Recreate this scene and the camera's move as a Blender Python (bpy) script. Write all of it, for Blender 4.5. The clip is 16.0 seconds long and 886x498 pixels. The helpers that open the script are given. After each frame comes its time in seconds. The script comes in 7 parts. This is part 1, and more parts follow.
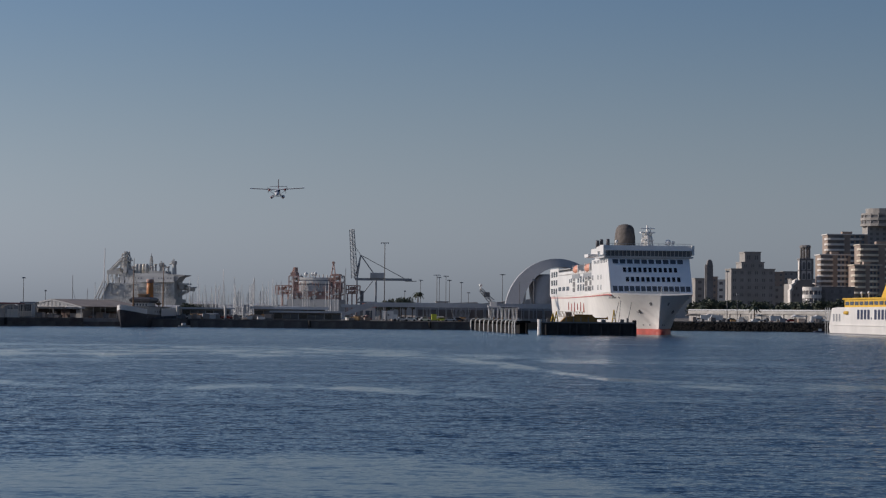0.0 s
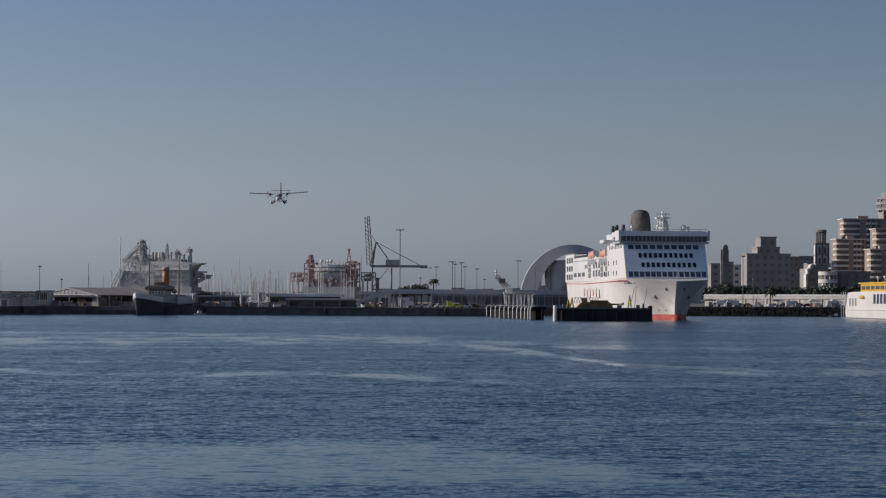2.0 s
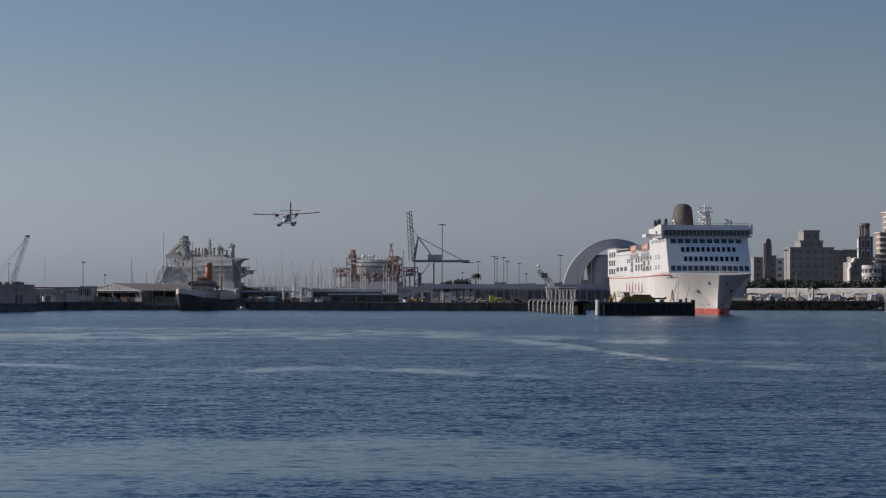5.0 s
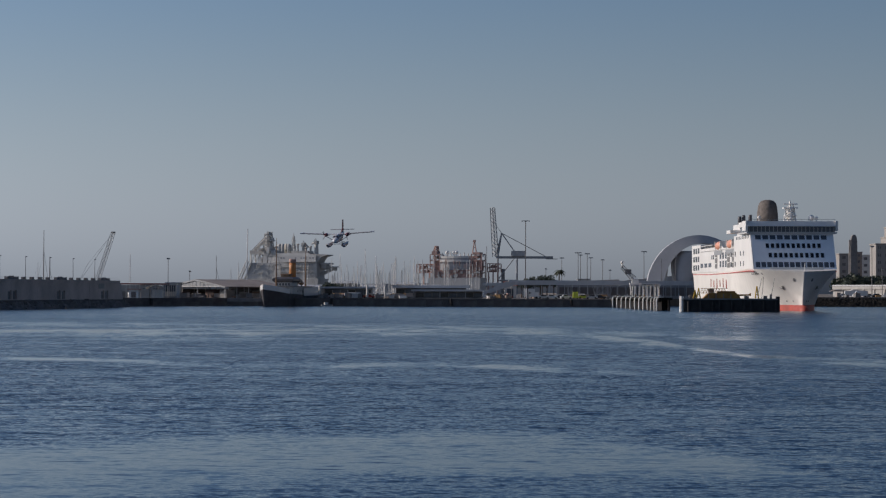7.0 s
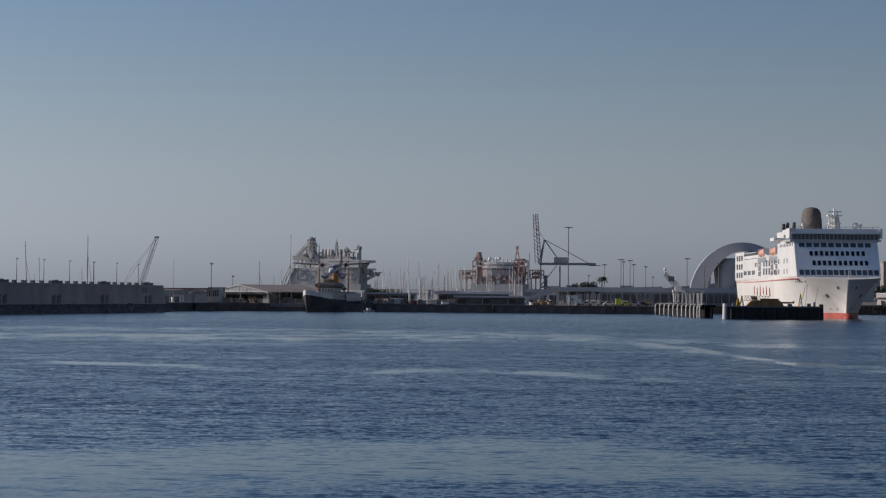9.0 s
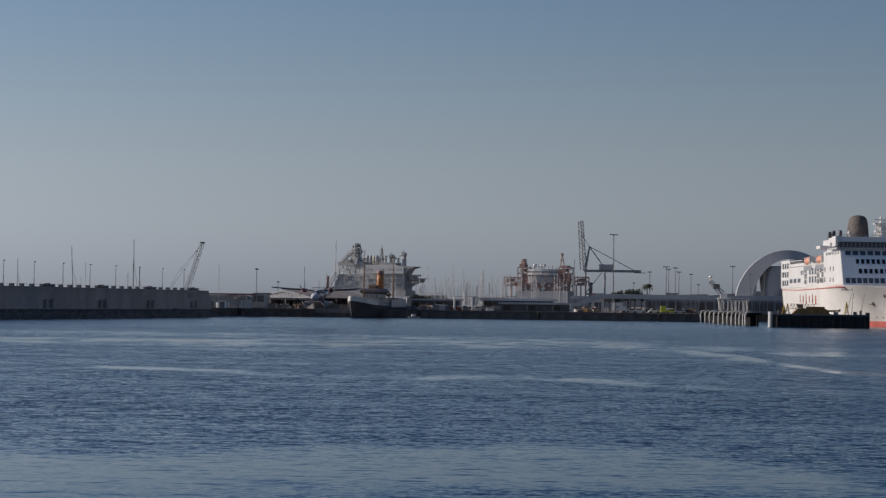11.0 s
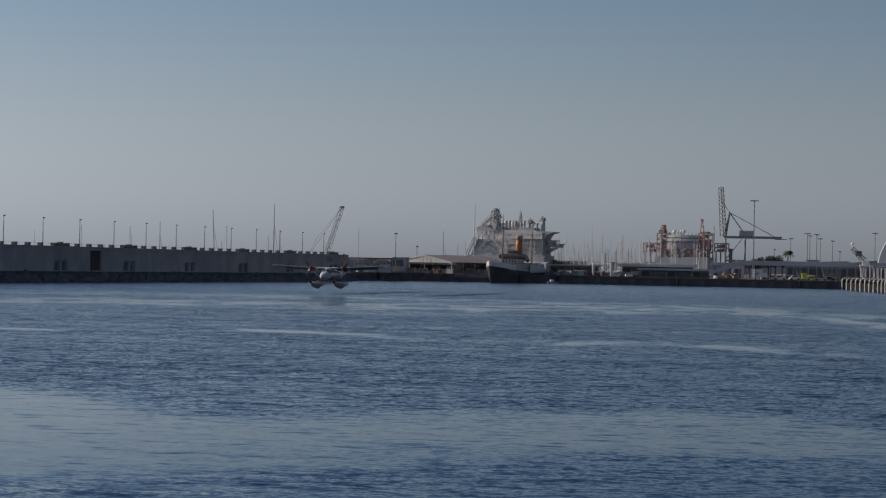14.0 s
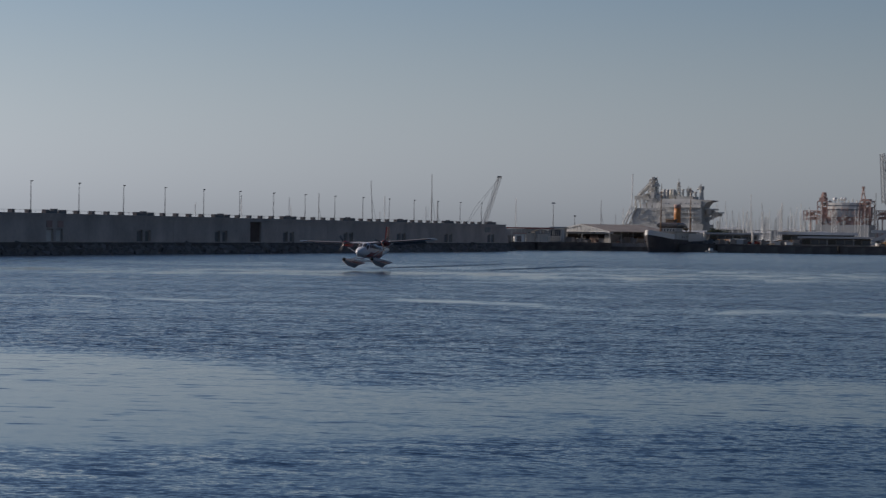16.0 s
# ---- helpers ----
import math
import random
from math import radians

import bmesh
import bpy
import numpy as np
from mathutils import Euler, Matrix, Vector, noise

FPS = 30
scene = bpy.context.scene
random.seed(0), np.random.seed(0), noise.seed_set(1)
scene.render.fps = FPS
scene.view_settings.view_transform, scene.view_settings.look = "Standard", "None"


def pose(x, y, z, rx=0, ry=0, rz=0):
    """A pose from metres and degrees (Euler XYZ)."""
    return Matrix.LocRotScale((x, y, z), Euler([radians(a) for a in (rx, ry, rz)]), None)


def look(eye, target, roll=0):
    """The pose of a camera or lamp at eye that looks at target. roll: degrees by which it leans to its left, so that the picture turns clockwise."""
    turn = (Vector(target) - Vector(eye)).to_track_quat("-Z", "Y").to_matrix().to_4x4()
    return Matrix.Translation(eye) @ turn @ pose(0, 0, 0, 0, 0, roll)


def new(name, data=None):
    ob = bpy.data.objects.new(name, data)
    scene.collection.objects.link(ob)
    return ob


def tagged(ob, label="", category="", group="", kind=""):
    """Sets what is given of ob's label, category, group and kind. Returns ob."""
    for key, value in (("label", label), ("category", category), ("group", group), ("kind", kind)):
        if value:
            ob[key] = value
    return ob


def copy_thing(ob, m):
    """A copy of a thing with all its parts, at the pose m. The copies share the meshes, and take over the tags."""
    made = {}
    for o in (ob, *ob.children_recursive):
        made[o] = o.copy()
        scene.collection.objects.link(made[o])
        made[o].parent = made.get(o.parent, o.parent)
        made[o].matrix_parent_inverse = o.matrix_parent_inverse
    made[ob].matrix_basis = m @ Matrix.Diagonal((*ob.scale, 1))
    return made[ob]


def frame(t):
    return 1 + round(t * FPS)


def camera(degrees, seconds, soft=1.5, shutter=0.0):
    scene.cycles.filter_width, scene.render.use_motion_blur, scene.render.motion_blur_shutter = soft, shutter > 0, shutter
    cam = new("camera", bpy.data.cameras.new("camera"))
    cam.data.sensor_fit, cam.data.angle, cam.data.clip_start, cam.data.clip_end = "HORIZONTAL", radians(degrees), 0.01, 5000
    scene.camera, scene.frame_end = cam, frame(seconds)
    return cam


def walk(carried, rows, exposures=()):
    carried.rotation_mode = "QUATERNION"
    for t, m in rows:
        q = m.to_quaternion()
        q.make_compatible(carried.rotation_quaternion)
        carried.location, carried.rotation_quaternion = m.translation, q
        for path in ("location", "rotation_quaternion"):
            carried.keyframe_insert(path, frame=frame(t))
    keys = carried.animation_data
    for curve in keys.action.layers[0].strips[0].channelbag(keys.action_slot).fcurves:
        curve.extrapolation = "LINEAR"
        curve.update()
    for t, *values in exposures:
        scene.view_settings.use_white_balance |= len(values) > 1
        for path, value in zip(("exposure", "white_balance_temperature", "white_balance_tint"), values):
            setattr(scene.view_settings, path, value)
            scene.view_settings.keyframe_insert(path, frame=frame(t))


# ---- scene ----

# ---- camera ----
cam = camera(22.65, 16.0, soft=1.22, shutter=0.5)
EYE_Z = 5.5


def held(yaw, pitch, roll):
    return pose(0, 0, EYE_Z, 90 + pitch, 0, -yaw) @ pose(0, 0, 0, 0, 0, roll)


walk(cam, [
    (0.0, held(2.398, 1.684, 0.606)),
    (0.5, held(2.301, 1.597, 0.524)),
    (1.0, held(2.206, 1.558, 0.410)),
    (1.5, held(2.060, 1.429, 0.383)),
    (2.0, held(2.003, 1.333, 0.310)),
    (2.5, held(1.902, 1.339, 0.105)),
    (3.0, held(1.802, 1.352, -0.034)),
    (5.5, held(0.274, 1.148, 0.192)),
    (6.0, held(-0.527, 1.107, 0.155)),
    (6.5, held(-1.046, 1.057, 0.108)),
    (7.0, held(-1.246, 1.090, 0.200)),
    (7.5, held(-1.460, 1.128, 0.235)),
    (8.0, held(-1.735, 1.176, 0.457)),
    (8.5, held(-2.110, 1.192, 0.422)),
    (9.0, held(-2.354, 1.242, 0.475)),
    (11.5, held(-4.409, 1.398, 0.795)),
    (12.0, held(-5.604, 1.245, 0.729)),
    (12.5, held(-6.023, 1.070, 0.770)),
    (13.0, held(-6.212, 0.868, 0.701)),
    (13.5, held(-6.651, 0.663, 0.861)),
    (14.0, held(-7.102, 0.437, 1.090)),
    (14.5, held(-7.676, 0.229, 1.068)),
    (15.0, held(-8.884, 0.011, 1.062)),
    (15.5, held(-10.144, -0.233, 0.810)),
    (16.0, held(-11.170, -0.414, 0.773)),
], exposures=[(0.0, -0.36, 5620, 16), (9.0, -0.3, 5680, 16), (12.0, -0.36, 5740, 16), (16.0, -0.37, 5830, 16)])

# ---- light ----
SUN_EL, SUN_AZ = 21.5, -81.0      # degrees; azimuth clockwise from +y
HAZE_TINT = (1.215, 1.285, 1.285)
world = bpy.data.worlds.new("world")
scene.world = world
world.use_nodes = True
nt = world.node_tree
sky = nt.nodes.new("ShaderNodeTexSky")
sky.sky_type = "NISHITA"
sky.sun_disc = False
sky.sun_elevation = radians(SUN_EL)
sky.sun_rotation = radians(SUN_AZ)
sky.air_density, sky.dust_density, sky.ozone_density = 1.0, 0.75, 2.3
bg = nt.nodes["Background"]
bg.inputs["Strength"].default_value = 0.075
# sea haze: towards the horizon the sky loses its colour
wtc = nt.nodes.new("ShaderNodeTexCoord")
wsep = nt.nodes.new("ShaderNodeSeparateXYZ")
haze = nt.nodes.new("ShaderNodeMapRange")
haze.interpolation_type = "SMOOTHSTEP"
haze.inputs["From Min"].default_value, haze.inputs["From Max"].default_value = -0.03, 0.17
haze.inputs["To Min"].default_value, haze.inputs["To Max"].default_value = 0.95, 0.0
grey = nt.nodes.new("ShaderNodeRGBToBW")
tint = nt.nodes.new("ShaderNodeMixRGB")
tint.blend_type = "MULTIPLY"
tint.inputs[0].default_value = 1.0
tint.inputs[2].default_value = (*HAZE_TINT, 1)
mix = nt.nodes.new("ShaderNodeMixRGB")
nt.links.new(wtc.outputs["Generated"], wsep.inputs[0])
nt.links.new(wsep.outputs["Z"], haze.inputs["Value"])
nt.links.new(sky.outputs["Color"], grey.inputs[0])
nt.links.new(grey.outputs[0], tint.inputs[1])
nt.links.new(haze.outputs["Result"], mix.inputs[0])
nt.links.new(sky.outputs["Color"], mix.inputs[1])
nt.links.new(tint.outputs[0], mix.inputs[2])
# forward scattering: the haze is brighter towards the sun's side
glow = nt.nodes.new("ShaderNodeVectorMath")
glow.operation = "DOT_PRODUCT"
glow.inputs[1].default_value = (math.sin(radians(SUN_AZ)), math.cos(radians(SUN_AZ)), 0.0)
lift = nt.nodes.new("ShaderNodeMath")
lift.operation = "MULTIPLY_ADD"
lift.inputs[1].default_value, lift.inputs[2].default_value = 0.45, 0.95
scatter = nt.nodes.new("ShaderNodeVectorMath")
scatter.operation = "SCALE"
nt.links.new(wtc.outputs["Generated"], glow.inputs[0])
nt.links.new(glow.outputs["Value"], lift.inputs[0])
nt.links.new(mix.outputs[0], scatter.inputs[0])
nt.links.new(lift.outputs[0], scatter.inputs["Scale"])
nt.links.new(scatter.outputs[0], bg.inputs["Color"])
sun = new("sun", bpy.data.lights.new("sun", "SUN"))
sun.data.energy, sun.data.angle, sun.data.color = 4.4, radians(0.6), (1.0, 0.835, 0.62)
sd = Vector((math.sin(radians(SUN_AZ)) * math.cos(radians(SUN_EL)), math.cos(radians(SUN_AZ)) * math.cos(radians(SUN_EL)), math.sin(radians(SUN_EL))))
sun.matrix_world = look(sd * 100, (0, 0, 0))


# ---- materials ----
def mat(name, col, rough=0.6, metal=0.0, var=0.25, scale=0.4, bump=0.0, streak=0.0, dirt=None, islands=0.0, spec=0.5):
    """A painted or mineral surface: two scales of noise, optional rain streaks, relief, and a change from piece to piece."""
    m = bpy.data.materials.new(name)
    m.use_nodes = True
    n, l = m.node_tree.nodes, m.node_tree.links
    b = n["Principled BSDF"]
    b.inputs["Roughness"].default_value, b.inputs["Metallic"].default_value = rough, metal
    b.inputs["Specular IOR Level"].default_value = spec
    tc = n.new("ShaderNodeTexCoord")
    big, fine = n.new("ShaderNodeTexNoise"), n.new("ShaderNodeTexNoise")
    big.inputs["Scale"].default_value, fine.inputs["Scale"].default_value = scale, scale * 9
    big.inputs["Detail"].default_value, fine.inputs["Detail"].default_value = 5, 4
    mp = n.new("ShaderNodeMapping")
    mp.inputs["Scale"].default_value = (1, 1, 1 - 0.85 * streak)
    l.new(tc.outputs["Object"], mp.inputs["Vector"])
    for t in (big, fine):
        l.new(mp.outputs["Vector"], t.inputs["Vector"])
    add = n.new("ShaderNodeMath")
    add.operation = "MULTIPLY_ADD"
    add.inputs[1].default_value = 0.4
    l.new(fine.outputs["Fac"], add.inputs[0])
    l.new(big.outputs["Fac"], add.inputs[2])
    last = add.outputs[0]
    if islands:
        geo, mix = n.new("ShaderNodeNewGeometry"), n.new("ShaderNodeMath")
        mix.operation, mix.inputs[1].default_value = "MULTIPLY_ADD", islands
        l.new(geo.outputs["Random Per Island"], mix.inputs[0])
        l.new(last, mix.inputs[2])
        last = mix.outputs[0]
    ramp = n.new("ShaderNodeValToRGB")
    ramp.color_ramp.elements[0].position, ramp.color_ramp.elements[1].position = 0.42, 1.0 + islands * 0.7
    d = dirt or tuple(c * (1 - var) for c in col)
    ramp.color_ramp.elements[0].color = (*d, 1)
    ramp.color_ramp.elements[1].color = (*[min(1, c * (1 + var * 0.4)) for c in col], 1)
    l.new(last, ramp.inputs["Fac"])
    l.new(ramp.outputs["Color"], b.inputs["Base Color"])
    if bump:
        bp = n.new("ShaderNodeBump")
        bp.inputs["Strength"].default_value, bp.inputs["Distance"].default_value = 0.6, bump
        l.new(last, bp.inputs["Height"])
        l.new(bp.outputs["Normal"], b.inputs["Normal"])
    return m


def water_material(name, wake=False):
    """Wind-ruffled water: facet slopes from noise at several sizes, calmer in the slicks."""
    m = bpy.data.materials.new(name)
    m.use_nodes = True
    n, l = m.node_tree.nodes, m.node_tree.links
    b = n["Principled BSDF"]
    b.inputs["Base Color"].default_value = (*WATER_BODY, 1)
    b.inputs["IOR"].default_value = 1.333
    b.inputs["Roughness"].default_value = 0.1
    geo = n.new("ShaderNodeNewGeometry")
    place = geo.outputs["Position"]
    sep = n.new("ShaderNodeSeparateXYZ")
    l.new(place, sep.inputs[0])
    px, py = sep.outputs["X"], sep.outputs["Y"]

    def tex(scale, stretch, detail, rough=0.55, dist=0.0, out="Fac"):
        mp, t = n.new("ShaderNodeMapping"), n.new("ShaderNodeTexNoise")
        mp.inputs["Scale"].default_value = (*stretch, 1)
        t.inputs["Scale"].default_value, t.inputs["Detail"].default_value = scale, detail
        t.inputs["Roughness"].default_value, t.inputs["Distortion"].default_value = rough, dist
        l.new(place, mp.inputs["Vector"])
        l.new(mp.outputs["Vector"], t.inputs["Vector"])
        return t.outputs[out]

    def vmath(op, a, v):
        k = n.new("ShaderNodeVectorMath")
        k.operation = op
        l.new(a, k.inputs[0])
        if isinstance(v, tuple):
            k.inputs[1].default_value = v
        else:
            l.new(v, k.inputs[1])
        return k.outputs[0]

    def fmath(op, a, v=0.0, w=None):
        k = n.new("ShaderNodeMath")
        k.operation = op
        for i, q in enumerate((a, v) if w is None else (a, v, w)):
            if isinstance(q, (int, float)):
                k.inputs[i].default_value = q
            else:
                l.new(q, k.inputs[i])
        return k.outputs[0]

    def ramp(value, a, b, lo=0.0, hi=1.0):
        r = n.new("ShaderNodeMapRange")
        r.interpolation_type = "SMOOTHSTEP"
        r.inputs["From Min"].default_value, r.inputs["From Max"].default_value = a, b
        r.inputs["To Min"].default_value, r.inputs["To Max"].default_value = lo, hi
        l.new(value, r.inputs["Value"])
        return r.outputs["Result"]

    fx = fmath("MULTIPLY_ADD", px, 1 / 240, 0.5)

    def along(points, unit):
        """A smooth curve over x: (x, value) points."""
        c = n.new("ShaderNodeFloatCurve")
        cv = c.mapping.curves[0]
        pts = [((x + 120) / 240, v / unit) for x, v in points]
        for k, p in enumerate(pts):
            if k < 2:
                cv.points[k].location = p
            else:
                cv.points.new(*p)
        c.mapping.update()
        l.new(fx, c.inputs["Value"])
        return fmath("MULTIPLY", c.outputs[0], unit)

    if wake:
        amp = fmath("MULTIPLY_ADD", tex(0.12, (0.4, 1.0), 3), 0.8, 3.2)
    else:
        # slicks: thin bands of calmer water that follow bent lines
        wob = fmath("SUBTRACT", tex(0.06, (1.0, 0.25), 5, 0.62, 0.4), 0.5)
        torn = tex(0.22, (0.55, 0.22), 5, 0.65, 0.3)
        calm = None
        for line, half, strength in SLICKS:
            w = along(half, 60)
            d = fmath("DIVIDE", fmath("SUBTRACT", py, along(line, 600)), fmath("MULTIPLY", w, 1.7))
            d = fmath("ABSOLUTE", fmath("MULTIPLY_ADD", wob, 2.6, d))
            k = fmath("MULTIPLY", ramp(d, 1.35, 0.25), along(strength, 1))
            k = fmath("MULTIPLY", k, ramp(torn, 0.34, 0.58, 0.2, 0.9))
            calm = k if calm is None else fmath("MAXIMUM", calm, k)
        # a broad sheltered sheet near the camera's shore
        w2 = fmath("SUBTRACT", tex(0.16, (0.6, 0.5), 4, 0.6, 0.3), 0.5)
        far = ramp(fmath("MULTIPLY_ADD", w2, 14.0, fmath("SUBTRACT", py, along(SHEET_FAR, 600))), 4.0, -7.0)
        near = ramp(fmath("MULTIPLY_ADD", w2, 9.0, fmath("SUBTRACT", py, along(SHEET_NEAR, 600))), -3.0, 4.0)
        sheet = fmath("MULTIPLY", fmath("MULTIPLY", far, near), along(SHEET_CALM, 1))
        sheet = fmath("MULTIPLY", sheet, ramp(tex(0.09, (0.4, 1.0), 4, 0.6, 0.5), 0.32, 0.56, 0.78, 1.0))
        calm = fmath("MAXIMUM", calm, sheet)
        # fainter patches over the whole harbour, and calmer water under the far quays
        faint = fmath("MULTIPLY", ramp(tex(0.05, (0.3, 0.55), 5, 0.62, 0.5), 0.48, 0.68), 0.5)
        calm = fmath("MAXIMUM", calm, fmath("MAXIMUM", faint, ramp(py, 330.0, 620.0, 0.0, 0.42)))
        gust = ramp(tex(0.12, (0.35, 1.0), 5, 0.68), 0.3, 0.7, 0.62, 1.3)
        gust = fmath("MULTIPLY", gust, ramp(py, 45.0, 125.0, 0.45, 1.0))      # the near shore shelters the water
        amp = fmath("MULTIPLY", ramp(calm, 0.0, 1.0, WAVE_ROUGH, WAVE_SLICK), gust)
    chop = vmath("ADD", tex(3.1, (0.85, 1.0), 3, 0.62, 0, "Color"), (-0.5, -0.5, -0.5))
    swell = vmath("ADD", tex(0.85, (0.55, 1.0), 2, 0.5, 0, "Color"), (-0.5, -0.5, -0.5))
    slope = vmath("ADD", chop, vmath("MULTIPLY", swell, (0.8, 0.8, 0.8)))
    k = n.new("ShaderNodeVectorMath")
    k.operation = "SCALE"
    l.new(slope, k.inputs[0])
    l.new(amp, k.inputs["Scale"])
    # the wind leans the faces of the ripples towards -y; scattered steeper wavelets stand out even in calm water
    s2 = n.new("ShaderNodeSeparateXYZ")
    l.new(k.outputs[0], s2.inputs[0])
    wavelet = ramp(tex(1.15, (0.42, 1.0), 3, 0.6, 0.2), 0.56, 0.76, 0.0, WAVELET)
    wavelet = fmath("MULTIPLY", wavelet, ramp(py, 45.0, 110.0, 0.75, 1.0))
    lean = fmath("MULTIPLY", fmath("ADD", fmath("ABSOLUTE", s2.outputs["Y"]), wavelet), -1.0)
    c2 = n.new("ShaderNodeCombineXYZ")
    c2.inputs["Z"].default_value = 1.0
    l.new(s2.outputs["X"], c2.inputs["X"])
    l.new(lean, c2.inputs["Y"])
    l.new(vmath("NORMALIZE", c2.outputs[0], (0.0, 0.0, 0.0)), b.inputs["Normal"])
    return m


WATER_BODY = (0.004, 0.024, 0.060)
WAVE_ROUGH, WAVE_SLICK, WAVELET = 1.28, 0.06, 0.13
# each slick: its line, its half width and its strength along x
SLICKS = (
    (((-120, 275), (-60, 287), (-25, 296), (0, 306), (8, 290), (14, 260), (19, 228), (23, 192), (28, 178), (45, 172), (110, 168)),
     ((-120, 20), (-25, 20), (8, 20), (16, 16), (23, 10), (45, 7), (110, 7)), ((-120, 0.9), (-60, 1.0), (0, 0.9), (20, 1.0), (26, 1.0), (50, 0.85), (110, 0.7))),
    (((-120, 350), (-40, 345), (0, 330), (18, 285), (30, 264), (60, 255), (110, 250)),
     ((-120, 14), (18, 14), (60, 9), (110, 9)), ((-120, 0.7), (-20, 0.8), (18, 0.8), (40, 0.6), (70, 0.3), (110, 0.2))),
    (((-120, 150), (-13.5, 154), (-8.3, 164.5), (-4, 166), (0.5, 162), (4, 155), (9.5, 150), (20, 147), (110, 140)),
     ((-120, 5), (-8, 5.5), (0, 5), (10, 4), (110, 4)), ((-120, 0), (-16, 0), (-12, 0.75), (-8, 1.0), (-2, 1.0), (4, 0.85), (10, 0.7), (24, 0.3), (110, 0.1))),
    (((-120, 165), (-72, 168), (-66, 171), (-55, 166.5), (-45, 165.5), (-42, 177), (-36, 174.5), (-31, 173), (-26, 169), (-21.5, 164), (-18, 161), (110, 160)),
     ((-120, 2), (-45, 2), (-36, 2.6), (110, 2.6)), ((-120, 0.6), (-72, 1.0), (-50, 0.8), (-44, 0.0), (-40, 0.6), (-34, 1.0), (-26, 0.9), (-20, 0.3), (-17, 0), (110, 0))),
    (((-120, 200), (-31, 194), (-26, 195), (-20, 192), (110, 190)),
     ((-120, 3), (110, 3)), ((-120, 0), (-36, 0), (-30, 0.8), (-25, 0.8), (-21, 0), (110, 0))),
    (((-120, 100), (10, 101), (22, 100), (30, 96), (110, 94)),
     ((-120, 2.5), (110, 2.5)), ((-120, 0), (8, 0), (11, 0.55), (15, 0.5), (18, 0.1), (21, 0.5), (30, 0.4), (110, 0))),
)
SHEET_FAR = ((-120, 98), (-39, 95), (-34, 94.5), (-27.4, 91.5), (-23.4, 88), (-20, 82), (-16, 80.5), (-8.5, 86), (-2.6, 90), (2, 88.5), (6, 82), (8.6, 76.5), (10.5, 66), (13, 50), (110, 40))
SHEET_NEAR = ((-120, 45), (-60, 47), (-21, 51), (-10.5, 56), (-5.6, 62), (0, 63), (8, 64), (110, 64))
SHEET_CALM = ((-120, 1.0), (-26, 1.0), (-21, 0.92), (-15, 0.78), (0, 0.74), (8, 0.8), (110, 0.8))
WATER = water_material("harbour_water")
WAKE_WATER = water_material("wind_torn_water", True)
CONCRETE = mat("weathered_concrete", (0.60, 0.515, 0.46), 0.9, var=0.35, scale=0.16, bump=0.05, streak=0.35)
CONCRETE_LIGHT = mat("pale_concrete", (0.42, 0.40, 0.37), 0.85, var=0.35, scale=0.2, bump=0.03, streak=0.6)
CONCRETE_DARK = mat("tide_stained_concrete", (0.145, 0.13, 0.12), 0.9, var=0.5, scale=0.3, bump=0.08, streak=0.5)
ROCK = mat("dark_lava_rock", (0.20, 0.18, 0.165), 0.95, var=0.5, scale=0.8, bump=0.2, islands=0.3)
ROCK_WET = mat("wet_black_rock", (0.022, 0.021, 0.020), 1.0, var=0.3, scale=0.8, bump=0.2, islands=0.15, spec=0.1)
GROUND = mat("dusty_ground", (0.17, 0.15, 0.13), 0.95, var=0.4, scale=0.05, bump=0.03)
WHITE = mat("white_ship_paint", (0.80, 0.78, 0.74), 0.35, var=0.16, scale=0.12, streak=0.7)
CREAM = mat("cream_paint", (0.72, 0.64, 0.50), 0.5, var=0.25, scale=0.2, streak=0.5)
# ship white with the blue of the shaded front put into its colour
SHADE_BLUE = mat("white_paint_blue_shade", (0.82, 0.85, 0.88), 0.4, var=0.12, scale=0.12, streak=0.6)
RED = mat("red_antifouling", (0.42, 0.07, 0.045), 0.6, var=0.4, scale=0.3, streak=0.3)
RED_STRIPE = mat("red_stripe_paint", (0.50, 0.12, 0.10), 0.5, var=0.2)
BLACK = mat("black_hull_paint", (0.09, 0.082, 0.085), 0.4, var=0.5, scale=0.15, streak=0.6)
FENDER = mat("black_rubber", (0.042, 0.039, 0.037), 1.0, var=0.5, scale=0.7, bump=0.05)
GREY_DARK = mat("dark_grey_paint", (0.19, 0.185, 0.18), 0.6, var=0.35, scale=0.3, streak=0.4)
GREY = mat("grey_paint", (0.30, 0.31, 0.32), 0.55, var=0.25, scale=0.15, streak=0.4)
GREY_LIGHT = mat("light_grey_paint", (0.48, 0.48, 0.47), 0.55, var=0.2, scale=0.1, streak=0.4)
STEEL = mat("galvanised_steel", (0.36, 0.37, 0.38), 0.5, 0.4, var=0.2, scale=0.5)
# pale paint of the far ships, lightened in place of distance haze
SHIP_PALE = mat("ship_white_paled_as_haze", (0.68, 0.665, 0.63), 0.7, var=0.2, scale=0.2, streak=0.4)
ORANGE = mat("orange_paint", (0.50, 0.205, 0.06), 0.5, var=0.3, scale=0.5, streak=0.3)
ORANGE_OLD = mat("faded_orange_steel", (0.50, 0.335, 0.285), 0.8, var=0.35, scale=0.15, streak=0.3)
OCHRE = mat("ochre_wood", (0.40, 0.24, 0.10), 0.7, var=0.4, scale=0.5, streak=0.6)
YELLOW = mat("yellow_paint", (0.75, 0.46, 0.03), 0.45, var=0.2, scale=0.4, streak=0.3)
YELLOW_RUST = mat("rusty_yellow_steel", (0.36, 0.20, 0.05), 0.8, var=0.6, scale=0.6)
